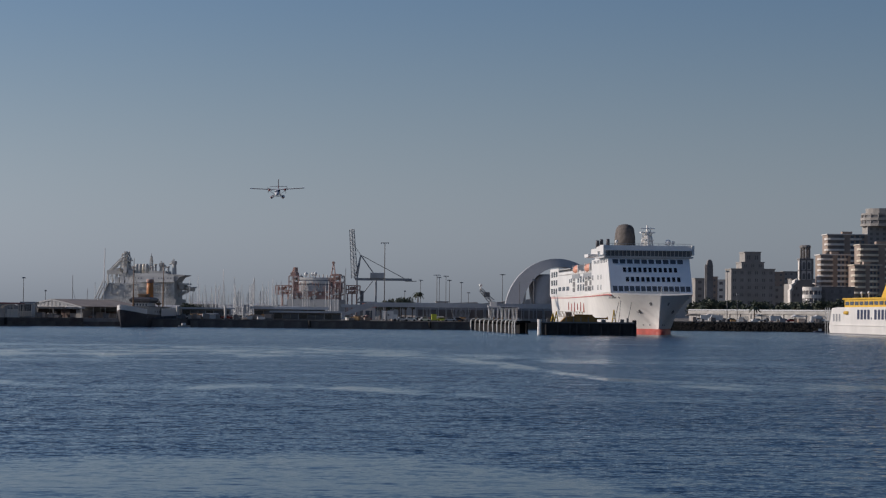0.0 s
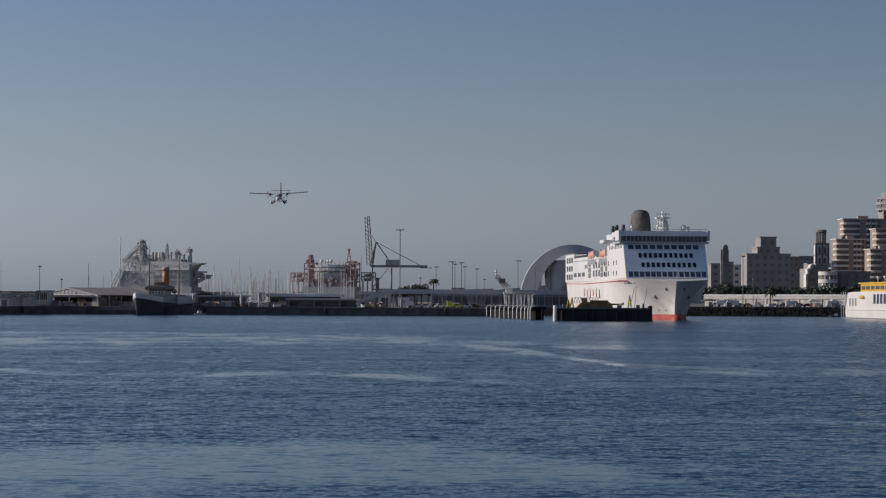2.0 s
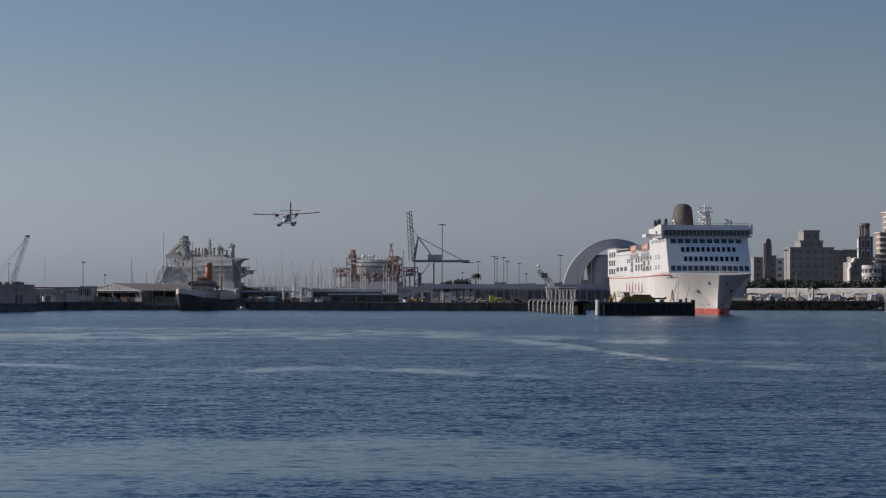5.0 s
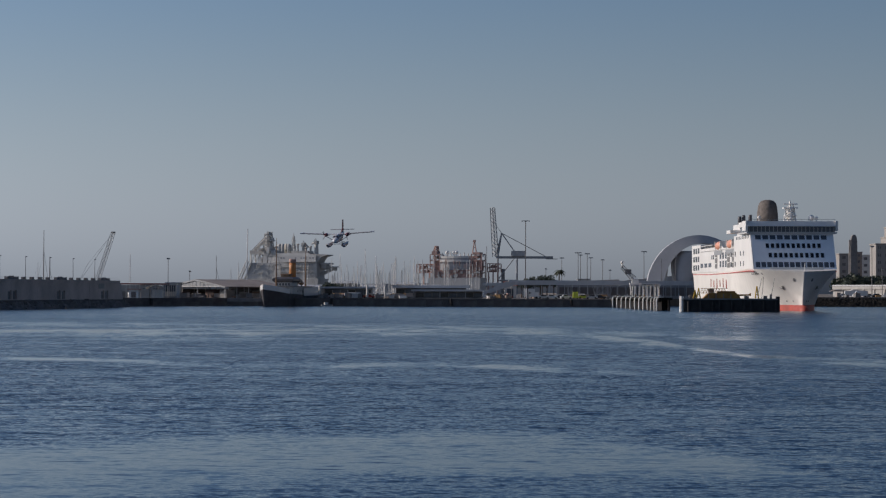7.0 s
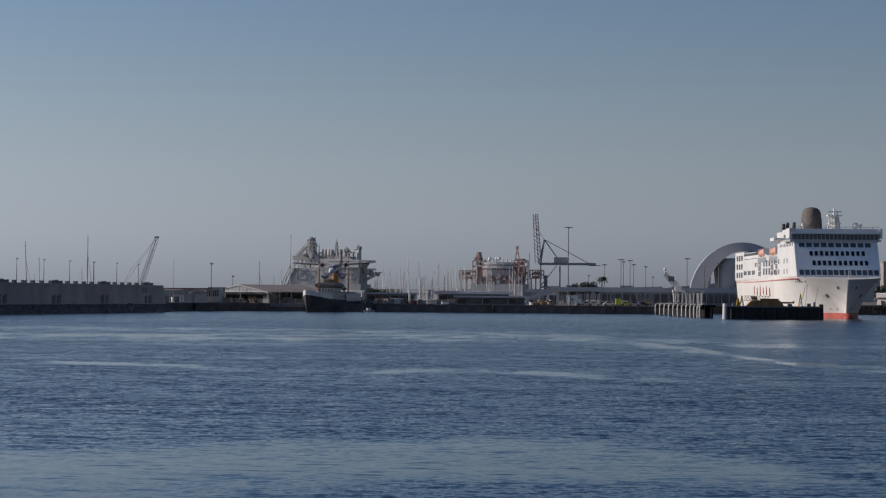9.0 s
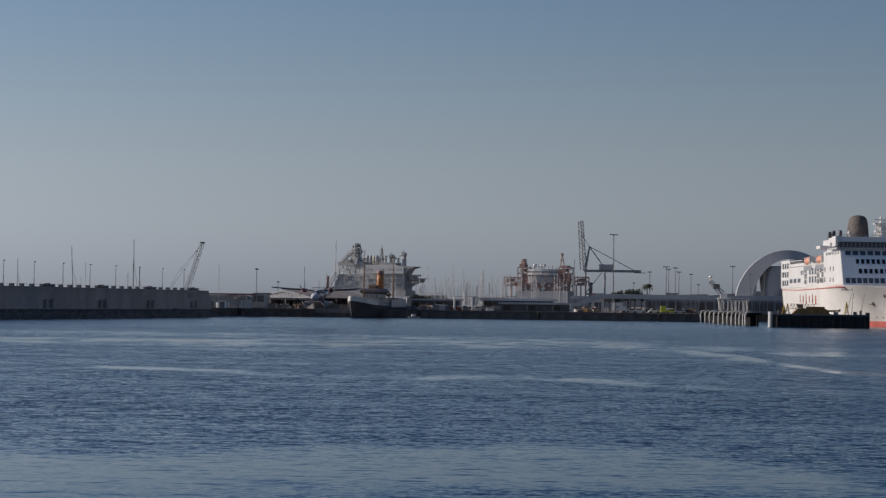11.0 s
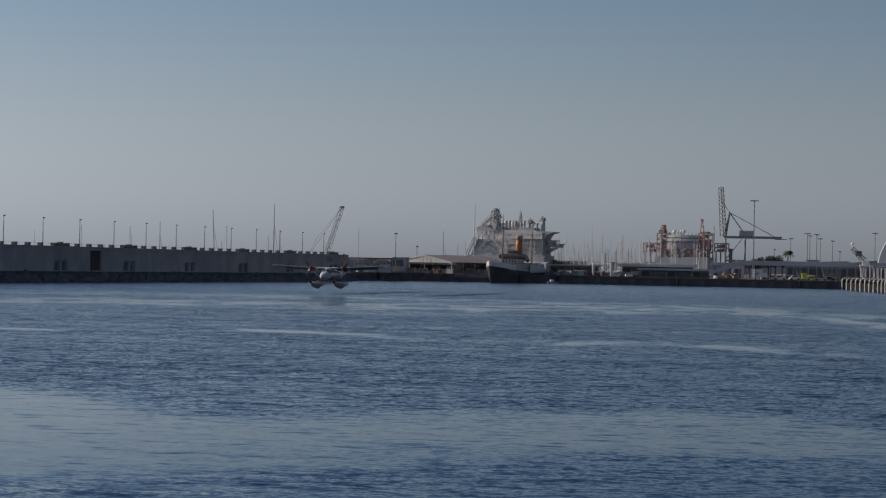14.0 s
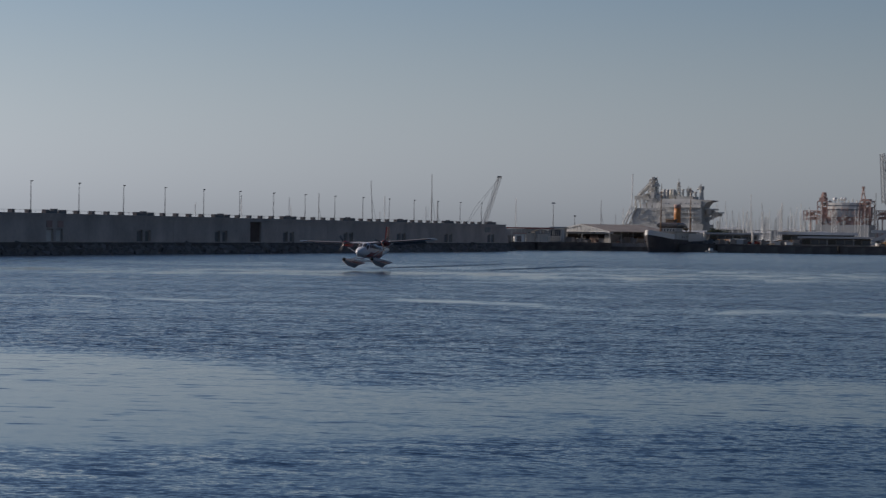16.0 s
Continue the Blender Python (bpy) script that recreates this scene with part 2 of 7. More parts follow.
NAVY = mat("navy_lettering", (0.03, 0.04, 0.09), 0.5, var=0.2)
ROOF_BROWN = mat("brown_roof_sheet", (0.36, 0.305, 0.26), 0.7, var=0.3, scale=0.2)
ROOF_GREY = mat("grey_roof_membrane", (0.50, 0.51, 0.52), 0.6, var=0.25, scale=0.1)
ROOF_RED = mat("red_roof_sheet", (0.34, 0.12, 0.10), 0.7, var=0.3)
STONE = mat("tan_stone_render", (0.32, 0.30, 0.275), 0.9, var=0.25, scale=0.15, streak=0.4)
STONE_BROWN = mat("brown_render", (0.34, 0.27, 0.22), 0.9, var=0.25, scale=0.15, streak=0.3)
# basalt stone; on the breakwater merlons its dark tone stands in for shade
STONE_DARK = mat("basalt_and_backlit_block", (0.24, 0.225, 0.215), 0.9, var=0.4, scale=0.3)
PLASTER = mat("white_plaster", (0.70, 0.66, 0.60), 0.85, var=0.15, scale=0.2, streak=0.5)
TARRED = mat("tarred_timber", (0.016, 0.014, 0.013), 0.95, var=0.4, scale=0.6, bump=0.04, spec=0.2)
BARK = mat("bark", (0.13, 0.09, 0.06), 0.9, var=0.5, scale=2)
LEAF = mat("foliage", (0.05, 0.06, 0.034), 0.7, var=0.5, scale=0.8, islands=0.4)
WOOD_SPAR = mat("varnished_spar", (0.26, 0.16, 0.09), 0.6, var=0.4, scale=0.6)
# far ships' grey, with the lift of sea haze put into its colour
SHIP_GREY = mat("ship_grey_paled_as_haze", (0.55, 0.535, 0.50), 0.8, var=0.3, scale=0.12, streak=0.3)
PILE = mat("weathered_white_steel", (0.88, 0.86, 0.80), 0.6, var=0.2, scale=0.6, streak=0.4)
HILL = mat("dry_hillside", (0.45, 0.43, 0.41), 0.95, var=0.4, scale=0.01)


def glass_dark():
    m = bpy.data.materials.new("dark_window_glass")
    m.use_nodes = True
    b = m.node_tree.nodes["Principled BSDF"]
    b.inputs["Base Color"].default_value = (0.012, 0.014, 0.018, 1)
    b.inputs["Roughness"].default_value = 0.12
    return m


GLASS = glass_dark()
GLASS_GREY = mat("tinted_glass", (0.09, 0.105, 0.13), 0.15, var=0.4, scale=0.3)


RUST = mat("rusty_gate", (0.13, 0.085, 0.07), 0.8, var=0.4, scale=0.6)
FAR_GLASS = mat("shaded_window", (0.15, 0.14, 0.14), 0.3, var=0.4, scale=0.3)
LIFEBOAT = mat("salmon_lifeboat", (0.70, 0.33, 0.22), 0.5, var=0.2)


# ---- mesh helpers ----
def box(bm, x0, x1, y0, y1, z0, z1):
    v = [bm.verts.new((x, y, z)) for z in (z0, z1) for x, y in ((x0, y0), (x1, y0), (x1, y1), (x0, y1))]
    for f in ((3, 2, 1, 0), (4, 5, 6, 7), (0, 1, 5, 4), (1, 2, 6, 5), (2, 3, 7, 6), (3, 0, 4, 7)):
        bm.faces.new([v[i] for i in f])
    return v


def loft(bm, rings, caps=True):
    rows = [[bm.verts.new(p) for p in r] for r in rings]
    n = len(rows[0])
    for a, b in zip(rows, rows[1:]):
        for i in range(n):
            bm.faces.new((a[i], a[(i + 1) % n], b[(i + 1) % n], b[i]))
    if caps:
        bm.faces.new(rows[0][::-1])
        bm.faces.new(rows[-1])
    return rows


def rod(bm, p, q, r0, r1=None, n=6):
    p, q = Vector(p), Vector(q)
    r1 = r0 if r1 is None else r1
    d = (q - p).normalized()
    a = d.orthogonal().normalized()
    b = d.cross(a)
    loft(bm, [[c + (a * math.cos(k * math.tau / n) + b * math.sin(k * math.tau / n)) * r for k in range(n)] for c, r in ((p, r0), (q, r1))])


def turned(bm, prof, n=12, c=(0, 0, 0), axis="z"):
    """A body of revolution from (radius, height) pairs."""
    out = []
    for r, h in prof:
        ring = []
        for k in range(n):
            a = k * math.tau / n
            u, w = max(r, 0.001) * math.cos(a), max(r, 0.001) * math.sin(a)
            p = {"z": (u, w, h), "x": (h, u, w), "y": (w, h, u)}[axis]
            ring.append((c[0] + p[0], c[1] + p[1], c[2] + p[2]))
        out.append(ring)
    loft(bm, out)


def ball(bm, c, r, n=10, sz=1.0):
    turned(bm, [(r * math.sin(math.pi * k / 7), -r * sz * math.cos(math.pi * k / 7)) for k in range(8)], n, c)


def prism(bm, outline, y0, y1):
    """An outline in x and z, given thickness along y."""
    loft(bm, [[(x, y, z) for x, z in outline] for y in (y0, y1)])


def mesh(name, bm, material, smooth=False):
    bmesh.ops.recalc_face_normals(bm, faces=bm.faces)
    me = bpy.data.meshes.new(name)
    bm.to_mesh(me)
    bm.free()
    me.materials.append(material)
    if smooth:
        for f in me.polygons:
            f.use_smooth = True
    return me


def part(name, bm, material, parent, label="", smooth=False):
    ob = new(name, mesh(name, bm, material, smooth))
    ob.parent = parent
    return tagged(ob, label)


def thing(name, m, label, category, group="", kind=""):
    ob = new(name)
    ob.matrix_world = m
    return tagged(ob, label, category, group, kind)


def single(name, bm, material, label, category="", group="", kind="", m=None, smooth=False):
    ob = new(name, mesh(name, bm, material, smooth))
    if m is not None:
        ob.matrix_world = m
    return tagged(ob, label, category, group, kind)


def boxpart(name, dims, material, parent, label=""):
    bm = bmesh.new()
    box(bm, *dims)
    return part(name, bm, material, parent, label)


def lattice(bm, p, q, w0, w1, bays, r):
    """A square lattice boom from p to q."""
    p, q = Vector(p), Vector(q)
    d = (q - p).normalized()
    a = d.orthogonal().normalized()
    b = d.cross(a)
    def corner(t, k):
        w = w0 + (w1 - w0) * t
        return p.lerp(q, t) + (a * (1, -1, -1, 1)[k] + b * (1, 1, -1, -1)[k]) * w / 2
    for k in range(4):
        rod(bm, corner(0, k), corner(1, k), r, r, 4)
    for i in range(bays):
        t0, t1 = i / bays, (i + 1) / bays
        for k in range(4):
            rod(bm, corner(t0, k), corner(t1, (k + 1) % 4), r * 0.6, r * 0.6, 3)
            rod(bm, corner(t1, k), corner(t1, (k + 1) % 4), r * 0.6, r * 0.6, 3)


# ---- structure: water, land, breakwater ----
bm = bmesh.new()
vs = [bm.verts.new(p) for p in ((-4600, -4600, 0), (4600, -4600, 0), (4600, 4600, 0), (-4600, 4600, 0))]
bm.faces.new(vs)
single("water", bm, WATER, "dark blue harbour water with fine ripples and pale slicks", "water", kind="structure")


def land(name, x0, x1, y0, y1, top, label):
    bm = bmesh.new()
    box(bm, x0, x1, y0, y1, -3, top)
    return single(name, bm, GROUND, label, "ground", kind="structure")


land("ground_mid", -129.9, 60, 791.9, 4400, 2.8, "dusty flat harbour land behind the quay")
land("ground_left", -900, -130, 752, 4400, 2.8, "flat land behind the breakwater")
land("ground_right", 60.1, 1600, 872, 4400, 3.6, "flat shore land below the town")


def quay(name, x0, x1, y0, y1, top, label, cope=0.5, cope_m=CONCRETE_DARK):
    """A quay wall in cast blocks with joints, a coping and hanging fenders."""
    q = thing(name, pose(0, 0, 0), label, "quay", kind="structure")
    length = math.hypot(x1 - x0, y1 - y0)
    m = pose(x0, y0, 0, 0, 0, math.degrees(math.atan2(y1 - y0, x1 - x0)))
    q.matrix_world = m
    n = max(1, round(length / 6))
    block = bmesh.new()
    box(block, 0.03, length / n - 0.03, 0, 4, -2, top - cope)
    me = mesh("block", block, CONCRETE_DARK)
    for i in range(n):
        b = new("block", me)
        b.parent = q
        b.location = (i * length / n, random.uniform(-0.06, 0.06), 0)
    boxpart("coping", (0, length, -0.25, 6, top - cope, top), cope_m, q)
    fb = bmesh.new()
    turned(fb, [(0.45, 0), (0.5, 0.2), (0.5, 2.0), (0.45, 2.2)], 8, (0, -0.55, 0.4))
    fme = mesh("fender", fb, FENDER)
    for i in range(2, n, 7):
        f = new("fender", fme)
        f.parent = q
        f.location = ((i + 0.5) * length / n, 0, 0)
    return q


quay("quay_mid", -72, 62, 786, 786, 2.8, "dark tide-stained concrete quay wall")
quay("quay_west", -94, -72.02, 786, 786, 2.8, "concrete quay wall with a worn grey upper course", 1.3, STONE_DARK)
quay("quay_left", -128, -94, 748, 786, 2.8, "dark concrete quay wall near the market hall", 1.3)


def revetment(name, x0, y0, x1, y1, top, depth, count, size, seed, label, rock=ROCK):
    rnd = random.Random(seed)
    bm = bmesh.new()
    d = Vector((x1 - x0, y1 - y0, 0))
    side = Vector((-d.y, d.x, 0)).normalized()
    for _ in range(count):
        t, s = rnd.random(), rnd.random()
        c = Vector((x0, y0, 0)) + d * t + side * (depth * s) + Vector((0, 0, -0.4 + top * s))
        r = size * rnd.uniform(0.6, 1.3)
        rot = Euler((rnd.uniform(0, 6), rnd.uniform(0, 6), rnd.uniform(0, 6))).to_matrix()
        vs = box(bm, -r, r, -r * 0.8, r * 0.8, -r * 0.7, r * 0.7)
        for v in vs:
            v.co = rot @ (v.co * rnd.uniform(0.75, 1.1)) + c
    return single(name, bm, rock, label, "rocks", kind="stuff")


revetment("rock_revetment", 104, 848, 330, 842, 3.4, 22, 5200, 0.5, 3, "dark lava rock revetment along the shore", ROCK_WET)
revetment("armour_rocks", -129, 768, -92, 785.5, 1.5, 3, 90, 0.6, 5, "dark rocks at the foot of the quay")


# the breakwater runs along X = -243.2 + 0.173 Y; u runs along it in metres of Y
WALL_DIR = math.degrees(math.atan2(1, 0.173))
wall = thing("wall_breakwater", pose(-243.2 + 0.173 * 340, 340, 0, 0, 0, WALL_DIR), "long grey concrete breakwater wall with parapet blocks and niches", "breakwater", kind="structure")
K = math.sqrt(1 + 0.173 ** 2)      # metres along the wall for each metre of Y
WL = (712 - 340) * K


def wu(y):
    return (y - 340) * K


NICHES = [432.0 - 37.7, 432.0] + [432.0 + 37.7 * i for i in range(1, 8)]
RECESS = [(525.6, 531.8)]
# wall body in cast bays; local +x runs along the wall, local -y faces the harbour
openings = sorted([(wu(a - 0.6), wu(a + 5.9), 2.7, 5.3) for a in NICHES if wu(a) > 2] + [(wu(a), wu(b), 2.7, 8.0) for a, b in RECESS])
edges = [0]
for a, b, _, _ in openings:
    edges += [a, b]
edges.append(WL)
for i in range(0, len(edges), 2):
    a, b = edges[i], edges[i + 1]
    n = max(1, round((b - a) / 10))
    for k in range(n):
        u0, u1 = a + (b - a) * k / n, a + (b - a) * (k + 1) / n
        boxpart("panel", (u0 + 0.02, u1 - 0.02, random.uniform(-0.03, 0.03), 8, -2, 7.6), CONCRETE, wall)
for a, b, z0, z1 in openings:
    boxpart("lintel", (a, b, 0.01, 8, z1, 7.6), CONCRETE, wall)
    boxpart("niche_back", (a, b, 0.5, 8, z0, z1), RUST if z1 > 6 else CONCRETE, wall)
    boxpart("niche_base", (a, b, 0.01, 8, -2, z0), CONCRETE, wall)
    if z1 < 6:
        mid = (a + b) / 2
        boxpart("pier", (mid - 0.5, mid + 0.5, -0.02, 0.5, z0, z1), CONCRETE, wall)
        for s in (-1.8, 1.8):
            boxpart("hatch", (mid + s - 1.15, mid + s + 1.15, 0.4, 0.49, z0, z1 - 0.3), PLASTER if abs(a - wu(431.4)) < 1 else GREY_DARK, wall)
boxpart("parapet", (0, WL, -0.25, 1.2, 7.6, 8.3), CONCRETE, wall)
boxpart("coping", (0, WL, -0.4, 1.4, 8.3, 8.5), CONCRETE, wall)
boxpart("ledge", (0, WL, -1.8, 0, -2, 2.5), CONCRETE_DARK, wall)
for s in (-2.2, 2.2):
    boxpart("plaque", (wu(434.7) + s - 1.1, wu(434.7) + s + 1.1, -0.1, 0.0, 5.6, 7.0), ORANGE_OLD, wall, "faded pinkish panel")
boxpart("plaque", (wu(693), wu(698), -0.1, 0.0, 5.9, 7.5), CONCRETE_LIGHT, wall, "pale panel")
# concrete like the wall, coloured darker to imitate backlit blocks
bm = bmesh.new()
box(bm, 0.1, 1.2, 0, 1.0, 8.5, 9.2)
mer = mesh("merlon", bm, STONE_DARK)
bm = bmesh.new()
for dx, h in ((0, 9.25), (1.4, 9.0), (3.2, 9.45), (5.0, 9.0), (6.7, 9.25)):
    box(bm, dx, dx + (1.5 if h > 9.2 else 1.8), 0, 1.0, 8.5, h)
blk = mesh("parapet_block", bm, STONE_DARK)
y = 425.2 - 18.85 * 4
i = 0
while y < 708:
    for k in range(3):
        u = wu(y + k * 6.28)
        if i % 2 == 0 and k == 1:
            o = new("parapet_block", blk)
            o.location = (wu(y + 6.0), 0, 0)
        elif i % 2 == 0 and k == 2:
            continue
        else:
            o = new("merlon", mer)
            o.location = (u - 0.65, 0, 0)
        if o.location.x > WL - 8:
            bpy.data.objects.remove(o)
            continue
        o.parent = wall
    y += 18.85
    i += 1
bm = bmesh.new()
rod(bm, (2, 0.9, 9.1), (WL, 0.9, 9.1), 0.03, 0.03, 4)
for k in range(int(WL / 3)):
    rod(bm, (k * 3, 0.9, 8.5), (k * 3, 0.9, 9.15), 0.03, 0.03, 4)
part("handrail", bm, STEEL, wall)
bm = bmesh.new()
loft(bm, [[(x, yy, -2) for x, yy in ((WL, 0), (WL + 6, 0), (WL + 6, 8), (WL, 8))], [(x, yy, 7.9) for x, yy in ((WL, 0), (WL + 0.8, 0), (WL + 0.8, 8), (WL, 8))]])
part("end_buttress", bm, CONCRETE, wall)
P0 = Vector((-243.2 + 0.173 * 340, 340, 0))
WV = Vector((0.173, 1, 0)) / K
NV = Vector((1, -0.173, 0)) / K      # towards the harbour
a, b = P0 + NV * 4.6, P0 + WV * WL + NV * 4.6
revetment("breakwater_rocks", a.x, a.y, b.x, b.y, 1.9, 3.4, 1500, 0.85, 8, "dark armour rocks along the foot of the breakwater")


def wall_lamp():
    l = thing("street_lamp", pose(0, 0, 0), "thin grey steel street lamp on the breakwater parapet", "street lamp", "lamps along the breakwater")
    bm = bmesh.new()
    rod(bm, (0, 0, 0), (0, 0, 6.4), 0.11, 0.06, 6)
    part("pole", bm, GREY_DARK, l)
    bm = bmesh.new()
    rod(bm, (0, 0, 6.3), (0.2, 0, 6.45), 0.05, 0.05, 5)
    part("arm", bm, GREY_DARK, l)
    boxpart("lantern", (-0.1, 0.42, -0.16, 0.16, 6.38, 6.6), GREY_DARK, l)
    return l


first = None
for i in range(-3, 16):
    y = 425.0 + 18.85 * i
    if y > 705:
        break
    p = pose(-243.2 + 0.173 * y + 0.2, y, 8.5, 0, 0, 5)
    if first is None:
        first = wall_lamp()
        first.matrix_world = p
    else:
        copy_thing(first, p)


# ---- large ferry ----
HULL_WHITE = mat("stained_white_hull", (0.82, 0.79, 0.73), 0.4, var=0.22, scale=0.07, streak=0.55)
FUNNEL = mat("sooty_brown_funnel", (0.17, 0.15, 0.135), 0.9, var=0.5, scale=0.9, bump=0.05, spec=0.2)


def ferry():
    f = thing("ferry", pose(92.6, 640, 0, 0, 0, -87.6), "large white passenger ferry with pale bridge front and red waterline", "ferry")
    st = [(-172, -172, 12.6, 10.5, 11.5), (-120, -120, 12.2, 12.4, 12.6), (-70, -70, 12.4, 11.9, 12.8), (-45, -45, 12.6, 9.2, 12.9), (-36, -37, 12.7, 7.0, 12.9), (-29, -31, 12.6, 4.8, 12.7), (-22, -25, 12.2, 2.8, 11.2), (-17, -20.5, 11.9, 1.4, 7.6), (-13, -17, 11.7, 0.5, 3.2), (-10.8, -15, 11.6, 0.12, 0.3)]
    def skin(x, z, s):
        """A point on the hull at about that deck station and height, on side s."""
        for a, c in zip(st, st[1:]):
            if a[0] <= x <= c[0]:
                u = (x - a[0]) / (c[0] - a[0])
                xd, xw, zd, bw, bd = (p + (q - p) * u for p, q in zip(a, c))
                t = (z - 1.7) / (zd - 1.7)
                return (xw + (xd - xw) * t ** 1.3, s * (bw + (bd - bw) * t ** 1.05), z)
    # stations: deck x, waterline x, deck height, half breadth at the waterline and at the deck
    def spline(k, u):
        a, p, q, d = (np.array(st[max(0, min(len(st) - 1, k + o))], float) for o in (-1, 0, 1, 2))
        if k < 3:
            return p + (q - p) * u
        return 0.5 * (2 * p + (q - a) * u + (2 * a - 5 * p + 4 * q - d) * u * u + (3 * p - a - 3 * q + d) * u ** 3)
    fine = [tuple(spline(k, u / 5)) for k in range(len(st) - 1) for u in range(5)] + [st[-1]]
    rows = []
    for xd, xw, zd, bw, bd in fine:
        ring = []
        for t in [q / 9 for q in range(10)]:
            ring.append((xw + (xd - xw) * t ** 1.3, max(0.08, bw + (bd - bw) * t ** 1.05), 1.7 + (zd - 1.7) * t))
        ring += [(p[0], -p[1], p[2]) for p in ring[::-1]]
        rows.append(ring)
    bm = bmesh.new()
    loft(bm, rows)
    hull = part("hull", bm, HULL_WHITE, f, "white hull with flared bow")
    for p in hull.data.polygons:
        p.use_smooth = True
    hull.data.set_sharp_from_angle(angle=radians(32))
    bm = bmesh.new()
    loft(bm, [[(xw, s * bw * 0.995, z) for s, z in ((1, 1.7), (1, -2), (-1, -2), (-1, 1.7))] for xd, xw, zd, bw, bd in st])
    part("boot_topping", bm, RED, f, "red antifouling band at the waterline")
    bm = bmesh.new()
    turned(bm, [(0.05, 4.6), (0.9, 4.2), (1.55, 3.0), (1.75, 0), (1.7, -6)], 12, (-15.0, 0, 0.0), "x")
    part("bulb", bm, RED, f, "red bulbous bow", True)
    for s in (-1, 1):
        bm = bmesh.new()
        rows = [[(xd, s * (bd + 0.04), zd - 0.9), (xd, s * (bd + 0.06), zd - 0.62), (xd, s * (bd - 0.3), zd - 0.62), (xd, s * (bd - 0.3), zd - 0.9)] for xd, xw, zd, bw, bd in fine[:27]]
        loft(bm, rows)
        part("stripe", bm, RED_STRIPE, f, "thin red stripe")
        # anchor pocket and mooring ports
        for x, z, w, h, name in ((-18.5, 6.9, 0.9, 0.5, "anchor"), (-27.5, 11.2, 0.4, 0.4, "mooring_port"), (-23.5, 11.1, 0.45, 0.4, "mooring_port"), (-20.2, 10.9, 0.5, 0.35, "mooring_port"), (-24.5, 10.0, 0.3, 0.3, "mooring_port"), (-19.5, 9.7, 0.3, 0.3, "mooring_port"), (-16.5, 2.9, 0.25, 0.2, "mooring_port"), (-20.5, 2.9, 0.25, 0.2, "mooring_port"), (-13.2, 9.2, 0.35, 0.5, "mooring_port")):
            p, q, r = Vector(skin(x - 0.6, z, s)), Vector(skin(x + 0.6, z, s)), Vector(skin(x, z + 0.5, s))
            c = Vector(skin(x, z, s))
            e1, e2 = (q - p).normalized(), (r - c).normalized()
            n3 = e1.cross(e2).normalized()
            if n3.y * s < 0:
                n3 = -n3
            bm = bmesh.new()
            if name == "anchor":
                loft(bm, [[c + e1 * a * w * 1.25 + e2 * (d * h + a * 0.25) + n3 * k for a, d in ((-1, -0.7), (1, -1), (1, 1), (-1, 0.7))] for k in (-0.2, 0.08)])
                rod(bm, c + n3 * 0.1 - e1 * w, c + n3 * 0.35 + e1 * w, 0.16)
                rod(bm, c + n3 * 0.3 + e1 * w - e2 * 0.6, c + n3 * 0.3 + e1 * w + e2 * 0.6, 0.14)
            else:
                loft(bm, [[c + e1 * a * w + e2 * d * h + n3 * k for a, d in ((-1, -0.6), (-0.6, -1), (0.6, -1), (1, -0.6), (1, 0.6), (0.6, 1), (-0.6, 1), (-1, 0.6))] for k in (-0.2, 0.14)])
            part(name, bm, GREY_DARK, f, "dark anchor in its pocket" if name == "anchor" else "")
    # superstructure front block, slightly raked; its blue tint stands in for shade
    bm = bmesh.new()
    loft(bm, [[(-26.5, 12.4, 12.2), (-60, 12.6, 12.2), (-60, -12.6, 12.2), (-26.5, -12.4, 12.2)], [(-33.5, 12.6, 23.4), (-60, 12.6, 23.4), (-60, -12.6, 23.4), (-33.5, -12.6, 23.4)]])
    part("superstructure_front", bm, SHADE_BLUE, f, "raked white superstructure front, tinted pale blue as shade")
    boxpart("superstructure_mid", (-66, -60.01, -12.62, 12.62, 12.5, 23.2), WHITE, f)
    # the sunward side alone is covered in warm white
    bm = bmesh.new()
    prism(bm, [(-60, 12.5), (-26.75, 12.5), (-33.5, 23.3), (-60, 23.3)], -12.68, -12.55)
    part("side_plating", bm, WHITE, f)
    boxpart("superstructure_aft", (-148, -66.01, -12.5, 12.5, 12.3, 19.4), WHITE, f)
    boxpart("stern_house", (-171, -148.01, -12.0, 12.0, 12.3, 22.2), WHITE, f)
    boxpart("deck_house", (-86, -60, -8.5, 8.5, 19.4, 25.2), WHITE, f)
    boxpart("upper_deck", (-90, -60, -9.5, 9.5, 25.2, 25.6), WHITE, f)
    boxpart("deck_wing", (-74, -66, -13.8, -8, 24.2, 25.2), WHITE, f)
    # bridge with wings
    boxpart("bridge_floor", (-49, -32.6, -13.9, 13.7, 23.3, 23.8), GREY_LIGHT, f)
    boxpart("bridge_core", (-48, -33.6, -13.3, 13.2, 23.8, 25.7), GLASS_GREY, f)
    bm = bmesh.new()
    loft(bm, [[(-32.4, y2, 25.5), (-50, y2, 25.5), (-50, y2, 27.0), (-33.4, y2, 27.1)] for y2 in (-13.6, 13.4)])
    part("bridge_roof", bm, WHITE, f, "pale bridge roof")
    for y2 in (-14.1, 13.3):
        bm = bmesh.new()
        loft(bm, [[(x, y, z) for x, y in ((-32.8, y2), (-32.8, y2 + 0.75), (-40, y2 + 0.75), (-40, y2))] for z in (24.2, 24.5, 26.9, 27.2)])
        part("bridge_wing", bm, WHITE, f, "white bridge wing end")
    for k in range(22):
        yy = -12.9 + k * 1.23
